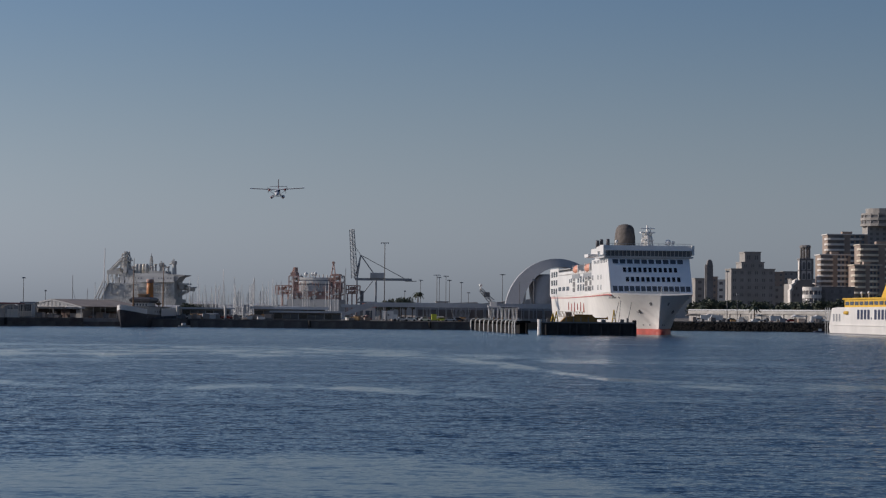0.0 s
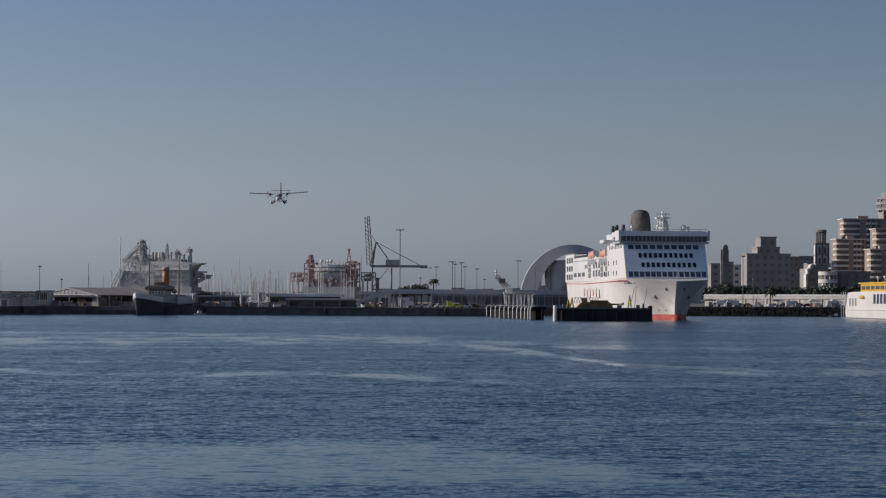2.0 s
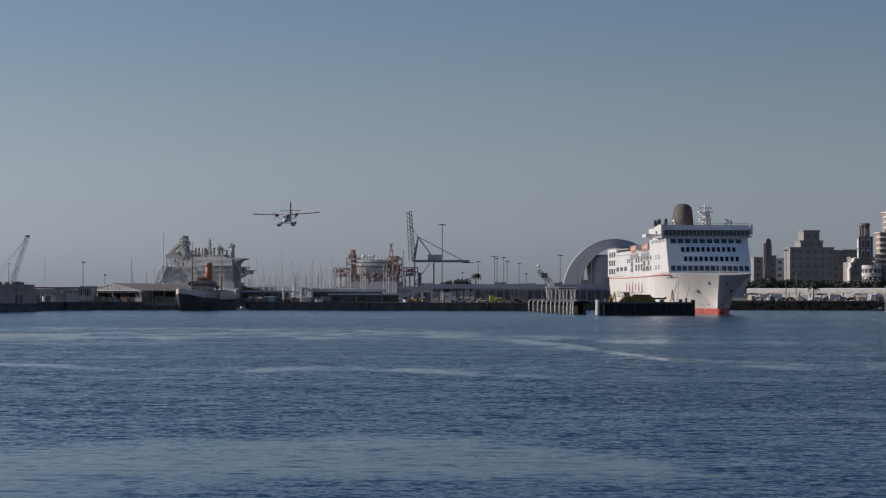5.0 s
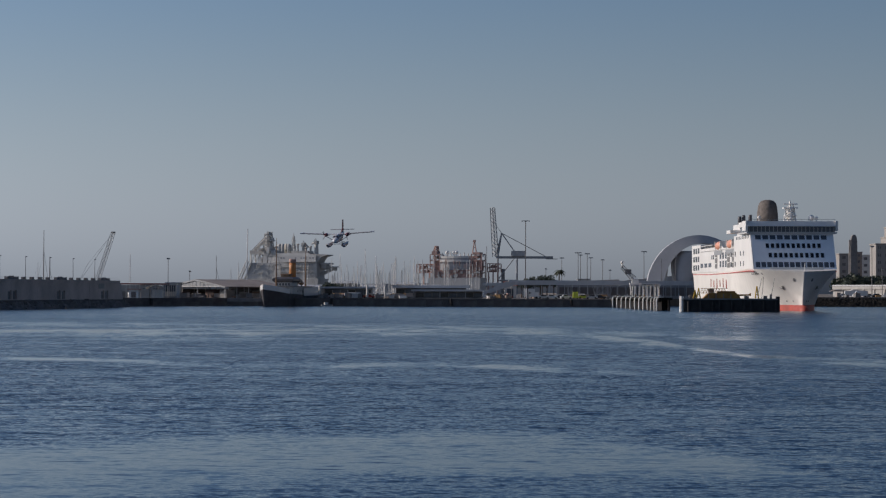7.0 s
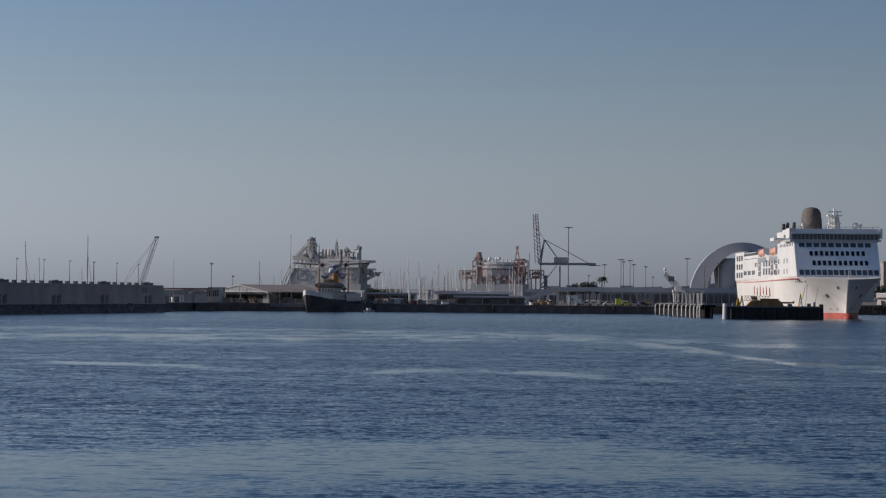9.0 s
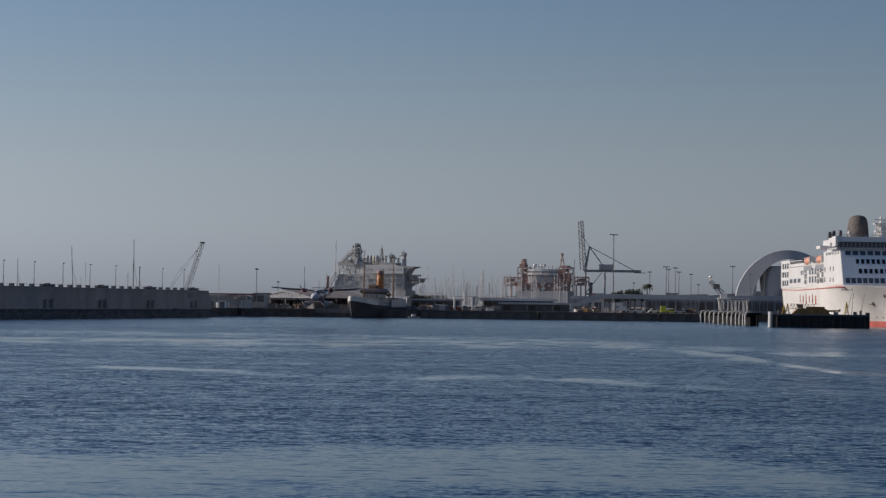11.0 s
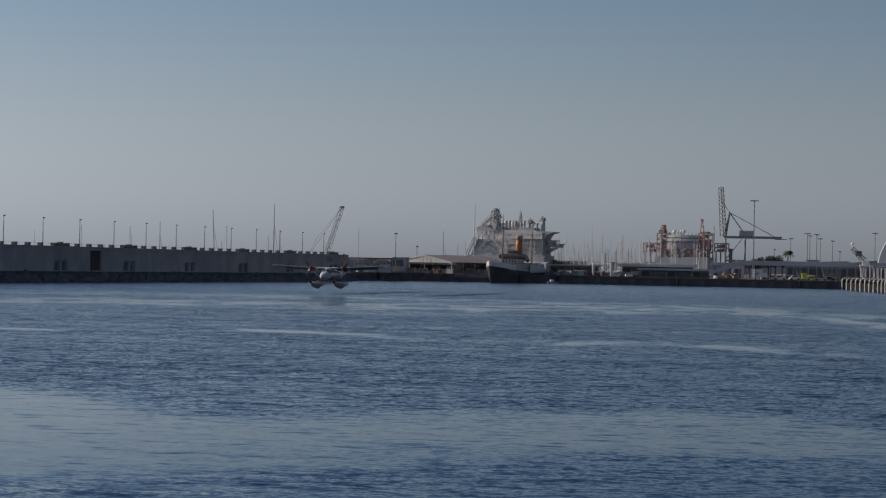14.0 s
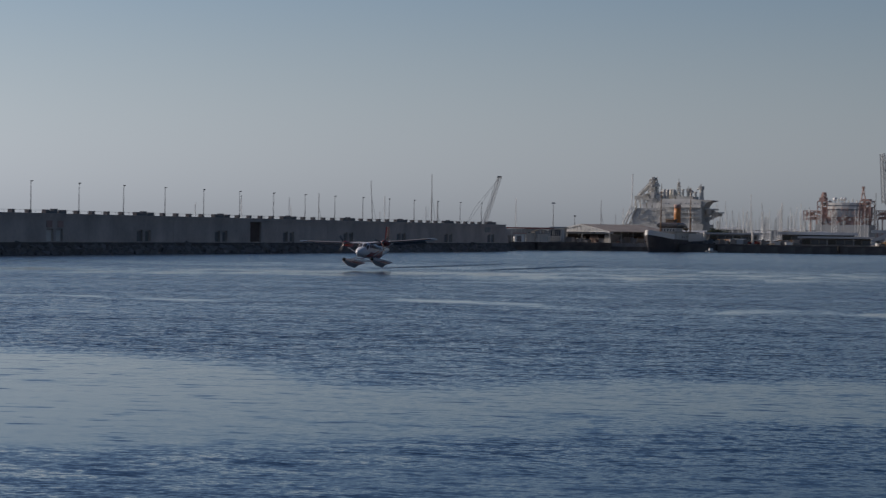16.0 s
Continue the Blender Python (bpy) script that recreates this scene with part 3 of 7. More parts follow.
        boxpart("bridge_mullion", (-33.62, -33.45, yy - 0.08, yy + 0.08, 23.8, 25.6), GREY_LIGHT, f)
    boxpart("bridge_rail", (-33.5, -33.4, -13.2, 13.2, 27.6, 27.7), STEEL, f)
    for k in range(14):
        yy = -13.2 + k * 2.03
        boxpart("rail_post", (-33.5, -33.42, yy - 0.05, yy + 0.05, 27.0, 27.65), STEEL, f)
    def row(z0, z1, count, y0, y1, w, material):
        for k in range(count):
            yy = y0 + (y1 - y0) * k / (count - 1)
            bm = bmesh.new()
            x = lambda z: -26.5 - 7.0 * (z - 12.2) / 11.2
            loft(bm, [[(x(z) + 0.06, yy - w / 2, z), (x(z) + 0.06, yy + w / 2, z), (x(z) - 0.3, yy + w / 2, z), (x(z) - 0.3, yy - w / 2, z)] for z in (z0, z1)])
            part("window", bm, material, f)
    row(13.0, 14.6, 14, -11.2, 11.2, 1.35, GLASS_GREY)
    row(16.0, 17.4, 11, -7.2, 8.6, 0.95, GLASS)
    row(18.9, 20.3, 11, -7.8, 7.9, 0.95, GLASS)
    row(21.5, 22.8, 10, -10.4, 9.6, 1.7, GLASS_GREY)
    # side openings and windows, starboard and port
    for s in (-1, 1):
        for k, x in enumerate((-84, -90, -96)):
            for z in (13.7, 16.4):
                boxpart("side_window", (x - 1.6, x + 1.6, s * 12.4, s * 12.56, z, z + 2.1), GLASS_GREY, f)
        for x in (-46, -52, -63, -72):
            boxpart("side_window", (x - 0.7, x + 0.7, s * 12.55, s * 12.72, 16.8, 18.3), GLASS_GREY, f)
            boxpart("side_window", (x - 0.7, x + 0.7, s * 12.55, s * 12.72, 13.6, 15.1), GLASS_GREY, f)
        for x in (-121, -131, -141):
            boxpart("side_window", (x - 3.4, x + 3.4, s * 12.4, s * 12.56, 14.0, 15.4), GLASS_GREY, f)
        for x in (-153, -159, -165):
            for z in (13.2, 16.2, 19.2):
                bm = bmesh.new()
                loft(bm, [[(x - 1.9 + q, s * 11.9, z), (x + 1.9 + q, s * 11.9, z), (x + 1.5 + q, s * 11.9, z + 1.9), (x - 2.3 + q, s * 11.9, z + 1.9)] if y == 0 else [(x - 1.9 + q, s * 12.08, z), (x + 1.9 + q, s * 12.08, z), (x + 1.5 + q, s * 12.08, z + 1.9), (x - 2.3 + q, s * 12.08, z + 1.9)] for y in (0, 1) for q in (0,)])
                part("deck_opening", bm, GLASS, f)
        for x in range(-60, -34, 3):
            boxpart("side_window", (x - 0.6, x + 0.6, s * 12.55, s * 12.74, 21.9, 22.9), GLASS_GREY, f)
        for x in (-75, -101):
            b = boxpart("davit", (x - 6, x - 5.5, s * 10.4, s * 12.9, 19.4, 22.4), WHITE, f)
            boxpart("davit", (x + 5.5, x + 6, s * 10.4, s * 12.9, 19.4, 22.4), WHITE, f)
            bm = bmesh.new()
            turned(bm, [(0.1, -5.2), (1.1, -4.2), (1.5, -2), (1.55, 2), (1.1, 4.2), (0.1, 5.2)], 10, (x, s * 11.9, 20.9), "x")
            part("lifeboat", bm, LIFEBOAT, f, "salmon orange lifeboat in davits", True)
            # grey slab whose colour stands in for the shade of a recess
            boxpart("boat_recess_shade", (x - 9, x + 9, s * 12.4, s * 12.64, 17.9, 19.3), GREY, f)
    boxpart("promenade_recess", (-112, -66, -12.68, -12.5, 19.5, 20.0), WHITE, f)
    for x in range(-146, -118, 5):
        boxpart("awning_post", (x, x + 0.3, -12.2, -11.9, 19.6, 21.6), WHITE, f)
    boxpart("awning", (-147, -116, -12.3, 12.3, 21.4, 21.7), GREY_LIGHT, f)
    boxpart("rail_aft", (-148, -92, -12.3, -12.2, 19.6, 20.6), WHITE, f)
    # forecastle: wave breaker and a row of fairleads under the deck edge
    boxpart("breakwater_plate", (-24.6, -24.4, -8, 8, 12.0, 13.0), WHITE, f)
    for s in (-1, 1):
        for x in (-34, -31.5, -29, -26.5):
            p = Vector(skin(x, 11.2, s))
            bm = bmesh.new()
            box(bm, p.x - 0.55, p.x + 0.55, p.y - 0.1, p.y + 0.1, 10.85, 11.5)
            part("fairlead", bm, GREY_DARK, f)
    # boat deck openings on the side: flat slabs, their shadow painted dark grey
    for s in (-1, 1):
        for x in (-68, -78, -106):
            boxpart("boat_bay_shade", (x - 2.6, x + 2.6, s * 12.42, s * 12.6, 13.4, 18.6), GREY_DARK, f, "dark slab painted as a shadowed boat bay")
            for z in (14.9, 16.9):
                boxpart("bay_rail", (x - 2.6, x + 2.6, s * 12.6, s * 12.68, z, z + 0.25), WHITE, f)
        for x in (-112, -116):
            boxpart("side_window", (x - 1.1, x + 1.1, s * 12.4, s * 12.56, 16.6, 18.0), GLASS_GREY, f)
    # funnel, stacks, mast, domes
    bm = bmesh.new()
    rings = []
    for z, r in ((27.0, 3.4), (30.5, 3.2), (32.6, 2.95), (33.7, 2.6), (34.4, 1.9), (34.7, 0.9)):
        rings.append([(-62 + 1.5 * r * math.cos(k * math.tau / 20), -2.6 + r * math.sin(k * math.tau / 20), z) for k in range(20)])
    loft(bm, rings)
    part("funnel", bm, FUNNEL, f, "dark round-topped funnel", True)
    boxpart("funnel_base", (-70, -52, -7, 7, 26.0, 27.6), WHITE, f)
    for x, yy, h in ((-84, -8.0, 30.2), (-84, -6.7, 30.6), (-80, -5.2, 30.6)):
        bm = bmesh.new()
        turned(bm, [(0.6, 25.6), (0.6, h - 0.6), (0.5, h)], 10, (x, yy, 0))
        part("exhaust_pipe", bm, BLACK, f, "black exhaust pipe", True)
    boxpart("stack_casing", (-90, -76, -9.2, -3.8, 25.6, 27.4), WHITE, f)
    bm = bmesh.new()
    lattice(bm, (-42, 1.0, 27), (-42, 1.0, 31.6), 2.6, 1.7, 3, 0.28)
    box(bm, -42.8, -41.2, 0.2, 1.8, 27, 31.2)
    box(bm, -43.4, -40.8, -1.1, 3.3, 31.2, 31.6)
    box(bm, -43.6, -40.6, -0.7, 2.9, 28.9, 29.2)
    rod(bm, (-42, 1.0, 31.5), (-42, 1.0, 33.6), 0.45, 0.3)
    rod(bm, (-41.4, -1.2, 32.6), (-41.4, 3.2, 32.6), 0.2)
    rod(bm, (-42, 2.0, 31.5), (-42, 2.0, 33.0), 0.2)
    part("mast", bm, WHITE, f, "white radar mast")
    for x, yy, r in ((-40, 7.2, 0.95), (-36, -9.5, 0.55), (-40, 8.8, 0.5)):
        bm = bmesh.new()
        rod(bm, (x, yy, 27.0), (x, yy, 28.2), 0.2)
        ball(bm, (x, yy, 28.3), r)
        part("radome", bm, WHITE, f, "", True)
    bm = bmesh.new()
    rod(bm, (-11.6, 0, 11.5), (-11.4, 0, 14.2), 0.12)
    part("jackstaff", bm, WHITE, f)
    for x0, y0, x1, y1 in ((-24.5, -10.6, -8, -16), (-23.5, -10.2, -6, -14), (-19.5, -7.6, 6, -14)):
        bm = bmesh.new()
        pts = [Vector((x0, y0, 9.6)).lerp(Vector((x1, y1, 3.6)), t / 8) - Vector((0, 0, 2.2 * math.sin(math.pi * t / 8))) for t in range(9)]
        loft(bm, [[p + Vector((0, 0.08 * math.cos(a), 0.08 * math.sin(a))) for a in (0, 1.57, 3.14, 4.71)] for p in pts])
        part("mooring_line", bm, GREY_DARK, f)
    # plain lettering bars on the side
    for k in range(6):
        boxpart("letter_bar", (-83.2 - k * 7, -82.3 - k * 7, -12.66, -12.4, 6.7 + 0.3 * (k % 3), 9.5 + 0.5 * (k % 2)), RED, f)
    return f


ferry()


# ---- seaplane ----
def seaplane():
    """Local +x is forward; the origin lies at the wing's middle, on the upper skin."""
    s = thing("seaplane", pose(0, 0, 0), "white twin-engined floatplane with red engines and tail, coming in to land", "seaplane")
    body = ((5.0, 0.12, -1.75, -1.5), (4.6, 0.45, -2.0, -1.25), (3.8, 0.7, -2.15, -1.0), (3.0, 0.8, -2.2, -0.75), (2.3, 0.85, -2.2, -0.25), (1.5, 0.88, -2.2, -0.1), (-2.0, 0.88, -2.2, -0.1), (-4.2, 0.8, -2.0, -0.15), (-7.0, 0.5, -1.3, -0.2), (-9.8, 0.16, -0.65, -0.25))

    def skin(x, a, out=0.0):
        """A point of the fuselage skin at station x and angle a, moved outwards."""
        for p, q in zip(body, body[1:]):
            if q[0] <= x <= p[0]:
                u = (x - p[0]) / (q[0] - p[0])
                w, z0, z1 = (b + (c - b) * u for b, c in zip(p[1:], q[1:]))
                c, t = math.cos(a), math.sin(a)
                return (x, (w + out) * math.copysign(abs(c) ** 0.7, c), (z0 + z1) / 2 + ((z1 - z0) / 2 + out) * math.copysign(abs(t) ** 0.7, t))

    def patch(name, material, rows, label=""):
        """A thin patch on the skin from (x, first angle, last angle) in degrees."""
        bm = bmesh.new()
        loft(bm, [[skin(x, radians(a + (b - a) * i / 6), 0.025) for i in range(7)] + [skin(x, radians(a + (b - a) * i / 6), -0.04) for i in range(6, -1, -1)] for x, a, b in rows])
        part(name, bm, material, s, label)

    bm = bmesh.new()
    loft(bm, [[skin(x, k * math.tau / 16) for k in range(16)] for x, w, z0, z1 in body])
    part("fuselage", bm, P_WHITE, s, "white fuselage", True)
    for a, b in ((12, 50), (56, 88), (92, 124), (130, 168)):
        patch("windscreen", BLACK, ((3.0, a, b), (2.75, a, b), (2.35, a + 3, b - 3)), "dark cockpit glass")
    for sd2 in (-1, 1):
        for x in (1.6, 0.6, -0.4, -1.4, -2.4, -3.4):
            a = (8, 30) if sd2 > 0 else (150, 172)
            patch("cabin_window", GREY_DARK, ((x + 0.25, *a), (x - 0.25, *a)))
        a, b, c = ((-62, -45), (-70, -12), (-75, 2)) if sd2 > 0 else ((225, 242), (192, 250), (178, 255))
        patch("side_flash", P_RED, ((3.2, *a), (1.5, *b), (-0.4, *b), (-2.0, *c), (-4.2, *c)), "dark red side marking")
        # wing half with a thin section, a little dihedral
        bm = bmesh.new()
        loft(bm, [[(1.0, y, z - 0.10), (0.7, y, z + 0.02), (-0.1, y, z), (-1.0, y, z - 0.16), (-0.1, y, z - 0.24), (0.7, y, z - 0.24)] for y, z in ((0, 0), (sd2 * 5, 0.18), (sd2 * 9.6, 0.42), (sd2 * 9.9, 0.44))])
        part("wing", bm, P_WHITE, s, "white high wing")
        bm = bmesh.new()
        box(bm, -1.0, 0.95, min(sd2 * 9.0, sd2 * 9.92), max(sd2 * 9.0, sd2 * 9.92), 0.24, 0.44)
        part("wing_tip", bm, P_WHITE, s)
        bm = bmesh.new()
        loft(bm, [[(1.03, y, z - 0.11), (0.8, y, z + 0.01), (0.74, y, z + 0.0), (0.74, y, z - 0.25), (0.8, y, z - 0.25)] for y, z in ((sd2 * 3.5, 0.126), (sd2 * 5, 0.18), (sd2 * 9.5, 0.415))])
        part("de_icing_boot", bm, P_GREY, s, "black rubber strip on the leading edge")
        # lowered flaps; their grey puts the shade below the wing into the colour
        for y0, y1 in ((0.95, 2.4), (3.3, 8.2)):
            bm = bmesh.new()
            loft(bm, [[(-0.8, sd2 * y, 0.045 * y - 0.2), (-1.7, sd2 * y, 0.045 * y - 0.42), (-1.75, sd2 * y, 0.045 * y - 0.48), (-0.85, sd2 * y, 0.045 * y - 0.3)] for y in (y0, y1)])
            part("flap", bm, P_GREY, s, "lowered wing flap, greyed to imitate underwing shade")
        bm = bmesh.new()
        rod(bm, (0.3, sd2 * 0.85, -1.95), (0.3, sd2 * 3.9, -0.05), 0.08)
        part("wing_strut", bm, P_WHITE, s)
        e = bmesh.new()
        turned(e, [(0.12, 2.35), (0.3, 2.2), (0.42, 1.7), (0.46, 0.6), (0.36, -0.8), (0.1, -1.4)], 12, (0, sd2 * 2.85, -0.22), "x")
        nac = part("nacelle", e, P_RED, s, "red engine nacelle", True)
        bm = bmesh.new()
        turned(bm, [(0.02, 2.75), (0.14, 2.6), (0.19, 2.36)], 10, (0, sd2 * 2.85, -0.22), "x")
        part("spinner", bm, GREY_DARK, nac, "", True)
        p = new("propeller")
        p.parent = s
        p.location = (2.5, sd2 * 2.85, -0.22)
        PROPS.append(p)
        for k in range(3):
            bm = bmesh.new()
            a = k * math.tau / 3
            d, c = Vector((0, math.cos(a), math.sin(a))), Vector((0, -math.sin(a), math.cos(a)))
            loft(bm, [[d * r + c * w + Vector((t, 0, 0)), d * r - c * w - Vector((t, 0, 0)), d * r - c * w - Vector((t + 0.03, 0, 0)), d * r + c * w + Vector((t - 0.03, 0, 0))] for r, w, t in ((0.15, 0.06, 0.05), (0.7, 0.11, 0.04), (1.25, 0.08, 0.02))])
            part("blade", bm, BLACK, p)
        # float
        rings = []
        for x, w, z0, z1 in ((5.1, 0.14, -2.75, -2.5), (4.5, 0.4, -3.1, -2.5), (3.2, 0.58, -3.45, -2.5), (0.4, 0.62, -3.6, -2.52), (-0.2, 0.62, -3.6, -2.52), (-0.25, 0.56, -3.3, -2.55), (-3.0, 0.38, -2.95, -2.55), (-4.8, 0.12, -2.7, -2.55)):
            c = sd2 * 2.05
            rings.append([(x, c - w, z1 - 0.12), (x, c - w * 0.7, z1), (x, c + w * 0.7, z1), (x, c + w, z1 - 0.12), (x, c + w * 0.95, z0 + (z1 - z0) * 0.45), (x, c, z0), (x, c - w * 0.95, z0 + (z1 - z0) * 0.45)])
        bm = bmesh.new()
        loft(bm, rings)
        fl = part("float", bm, P_FLOAT, s, "pale grey float with red sides")
        bm = bmesh.new()
        for z in (-2.9,):
            loft(bm, [[(x, sd2 * 2.05 + q * (w + 0.02), z - h), (x, sd2 * 2.05 + q * (w + 0.04), z + h), (x, sd2 * 2.05 + q * (w - 0.1), z + h), (x, sd2 * 2.05 + q * (w - 0.1), z - h)] for x, w, h, q in ((4.0, 0.45, 0.04, 1), (2.6, 0.58, 0.09, 1), (0.5, 0.62, 0.13, 1), (-2.0, 0.46, 0.08, 1))])
        part("float_stripe", bm, P_RED, fl)
        bm = bmesh.new()
        turned(bm, [(0.05, 5.35), (0.2, 5.25), (0.26, 4.95), (0.22, 4.75)], 8, (0, sd2 * 2.05, -2.64), "x")
        part("bumper", bm, FENDER, fl, "black rubber bow bumper", True)
        for x0, x1 in ((2.4, 1.9), (-1.4, -1.0)):
            bm = bmesh.new()
            rod(bm, (x0, sd2 * 2.0, -2.58), (x1, sd2 * 0.7, -2.0), 0.07)
            part("float_strut", bm, P_GREY, s)
        bm = bmesh.new()
        rod(bm, (2.0, sd2 * 2.0, -2.58), (-1.0, sd2 * 0.75, -2.05), 0.05)
        part("brace", bm, P_WHITE, s)
        bm = bmesh.new()
        loft(bm, [[(-8.0, y, 0.35), (-8.4, y, 0.44), (-9.5, y, 0.35), (-8.4, y, 0.27)] for y in (0, sd2 * 3.2)])
        part("tailplane", bm, P_GREY, s)
    for x in (2.2, -1.2):
        bm = bmesh.new()
        rod(bm, (x, -2.05, -2.65), (x, 2.05, -2.65), 0.06)
        part("spreader_bar", bm, GREY_LIGHT, s)
    bm = bmesh.new()
    loft(bm, [[(-6.4, q, -0.25), (-9.8, q, -0.3), (-10.2, q, 2.9), (-8.9, q, 2.9), (-8.2, q, 0.8)] for q in (-0.09, 0.09)])
    part("fin", bm, P_RED, s, "red tail fin")
    return s


PROPS = []
P_WHITE = mat("aircraft_white", (0.66, 0.66, 0.67), 0.3, var=0.08, scale=0.5)
P_RED = mat("aircraft_red", (0.25, 0.035, 0.026), 0.35, var=0.2, scale=0.5)
P_GREY = mat("aircraft_grey", (0.22, 0.2, 0.2), 0.4, var=0.2)
P_FLOAT = mat("float_paint", (0.62, 0.56, 0.56), 0.4, var=0.2, scale=0.6)
PLANE = seaplane()


# ---- old steamship ----
def steamship():
    s = thing("steamship", pose(-78.8, 768, 0, 0, 0, -103.2), "old black-hulled steamship with white bulwarks and orange funnel, moored", "steamship")
    st = [(-55, -53, 4.6, 3.0, 4.2), (-47, -47, 4.2, 4.3, 4.6), (-30, -30, 4.0, 4.6, 4.7), (-14, -14, 4.5, 4.2, 4.7), (-6, -7, 5.2, 2.2, 3.6), (-1.5, -2.5, 5.7, 0.6, 1.9), (1.2, -0.4, 6.0, 0.1, 0.25)]
    def ring(f0, f1, out=0.0):
        rows = []
        for xd, xw, zd, bw, bd in st:
            r = []
            for k in range(4):
                t = f0 + (f1 - f0) * k / 3
                r.append((xw + (xd - xw) * t, bw + (bd - bw) * t + out, -1 + (zd + 1) * t))
            r += [(a, -b, c) for a, b, c in r[::-1]]
            rows.append(r)
        return rows
    bm = bmesh.new()
    loft(bm, ring(0, 1))
    part("hull", bm, BLACK, s, "black riveted hull")
    for sd2 in (-1, 1):
        for lo, hi, a, b, m in ((-0.15, 1.6, 3, 7, WHITE), (-0.4, 2.3, 0, 3, WHITE)):
            bm = bmesh.new()
            loft(bm, [[(xd, sd2 * bd, zd + lo), (xd, sd2 * (bd + 0.03), zd + hi), (xd, sd2 * (bd - 0.12), zd + hi), (xd, sd2 * (bd - 0.12), zd + lo)] for xd, xw, zd, bw, bd in st[a:b]])
            part("bulwark", bm, m, s, "white bulwark")
    bm = bmesh.new()
    box(bm, -41, -19, -4.1, 4.1, 3.6, 6.9)
    part("deckhouse", bm, GREY_LIGHT, s)
    boxpart("boat_deck", (-42, -18, -4.8, 4.8, 6.9, 7.1), GREY_DARK, s)
    boxpart("saloon", (-28, -20.5, -3.0, 3.0, 6.8, 8.5), GREY_LIGHT, s, "pale saloon below the bridge")
    bm = bmesh.new()
    loft(bm, [[(x, yy, z) for x, yy in ((-20.2 - i, w), (-29 + i, w), (-29 + i, -w), (-20.2 - i, -w))] for i, w, z in ((0, 3.2, 8.4), (-0.5, 3.9, 9.0), (-0.5, 3.9, 9.7), (0.6, 3.0, 10.3))])
    part("bridge", bm, BLACK, s, "dark flared bridge with canvas dodgers")
    bm = bmesh.new()
    loft(bm, [[(x, yy, z) for x, yy in ((-22.4 + i, w), (-26 - i, w), (-26 - i, -w), (-22.4 + i, -w))] for i, w, z in ((0, 1.5, 10.2), (0, 1.5, 11.2), (0.3, 1.8, 11.25), (0.2, 1.5, 11.5))])
    part("wheelhouse", bm, WOOD_SPAR, s, "brown wooden wheelhouse")
    for k in range(5):
        boxpart("saloon_window", (-20.52, -20.44, -2.5 + k * 1.1, -2.0 + k * 1.1, 7.3, 8.1), GLASS_GREY, s)
    for k in range(6):
        boxpart("deckhouse_window", (-38 + k * 2.6, -37.3 + k * 2.6, 4.06, 4.16, 4.9, 5.6), GREY_DARK, s)
    bm = bmesh.new()
    turned(bm, [(1.28, 6.6), (1.24, 13.6), (1.22, 15.5)], 16, (-31, 0, 0))
    fn = part("funnel", bm, ORANGE, s, "orange funnel with black top", True)
    bm = bmesh.new()
    turned(bm, [(1.26, 15.5), (1.3, 16.6), (1.2, 16.9)], 16, (-31, 0, 0))
    part("funnel_top", bm, ORANGE_OLD, fn, "", True)
    for x, yy in ((-28.6, 2.6), (-28.6, -2.6), (-34, 2.4), (-34, -2.4)):
        bm = bmesh.new()
        turned(bm, [(0.22, 6.7), (0.22, 8.2), (0.45, 8.5), (0.4, 9.0), (0.1, 9.2)], 8, (x, yy, 0))
        part("ventilator", bm, GREY_DARK, s, "", True)
    for x, h, r in ((-12.5, 24.0, 0.34), (-46, 23.2, 0.34)):
        bm = bmesh.new()
        rod(bm, (x, 0, 4), (x - 0.5, 0, h), r, 0.09, 8)
        m = part("mast", bm, WOOD_SPAR, s, "tall brown wooden mast")
        bm = bmesh.new()
        rod(bm, (x + 0.3, 0, 6.5), (x + 5, 1.8, 15.0), 0.2, 0.12)
        part("derrick_boom", bm, WOOD_SPAR, m)
        bm = bmesh.new()
        for yy in (-4, 4):
            for dx in (-2, 0.5):
                rod(bm, (x + dx, yy, 5), (x - 0.4, 0, h - 5), 0.035, 0.035, 3)
        rod(bm, (x - 0.4, 0, h - 1), (x + (14 if x > -20 else 30), 0, 6.2 if x > -20 else h - 4), 0.03, 0.03, 3)
        part("rigging", bm, GREY_DARK, m)
    for x in (-11, -16):
        boxpart("winch", (x - 1, x + 1, -1.4, 1.4, 4.5, 6.2), OCHRE, s, "brown deck winch")
    for yy in (-3.6, 3.6):
        bm = bmesh.new()
        loft(bm, [[(x, yy + w, 8.4), (x, yy, 8.4 - d), (x, yy - w, 8.4)] for x, w, d in ((-33, 0.1, 0.3), (-31.5, 0.8, 0.9), (-28.5, 0.8, 0.9), (-27, 0.1, 0.3))])
        part("lifeboat", bm, WOOD_SPAR, s, "brown wooden lifeboat")
    for k in range(8):
        bm = bmesh.new()
        turned(bm, [(0.2, 0), (0.2, 0.06)], 8, (-14 - k * 4.5, 4.68, 3.2), "y")
        part("porthole", bm, STEEL, s)
    return s


steamship()


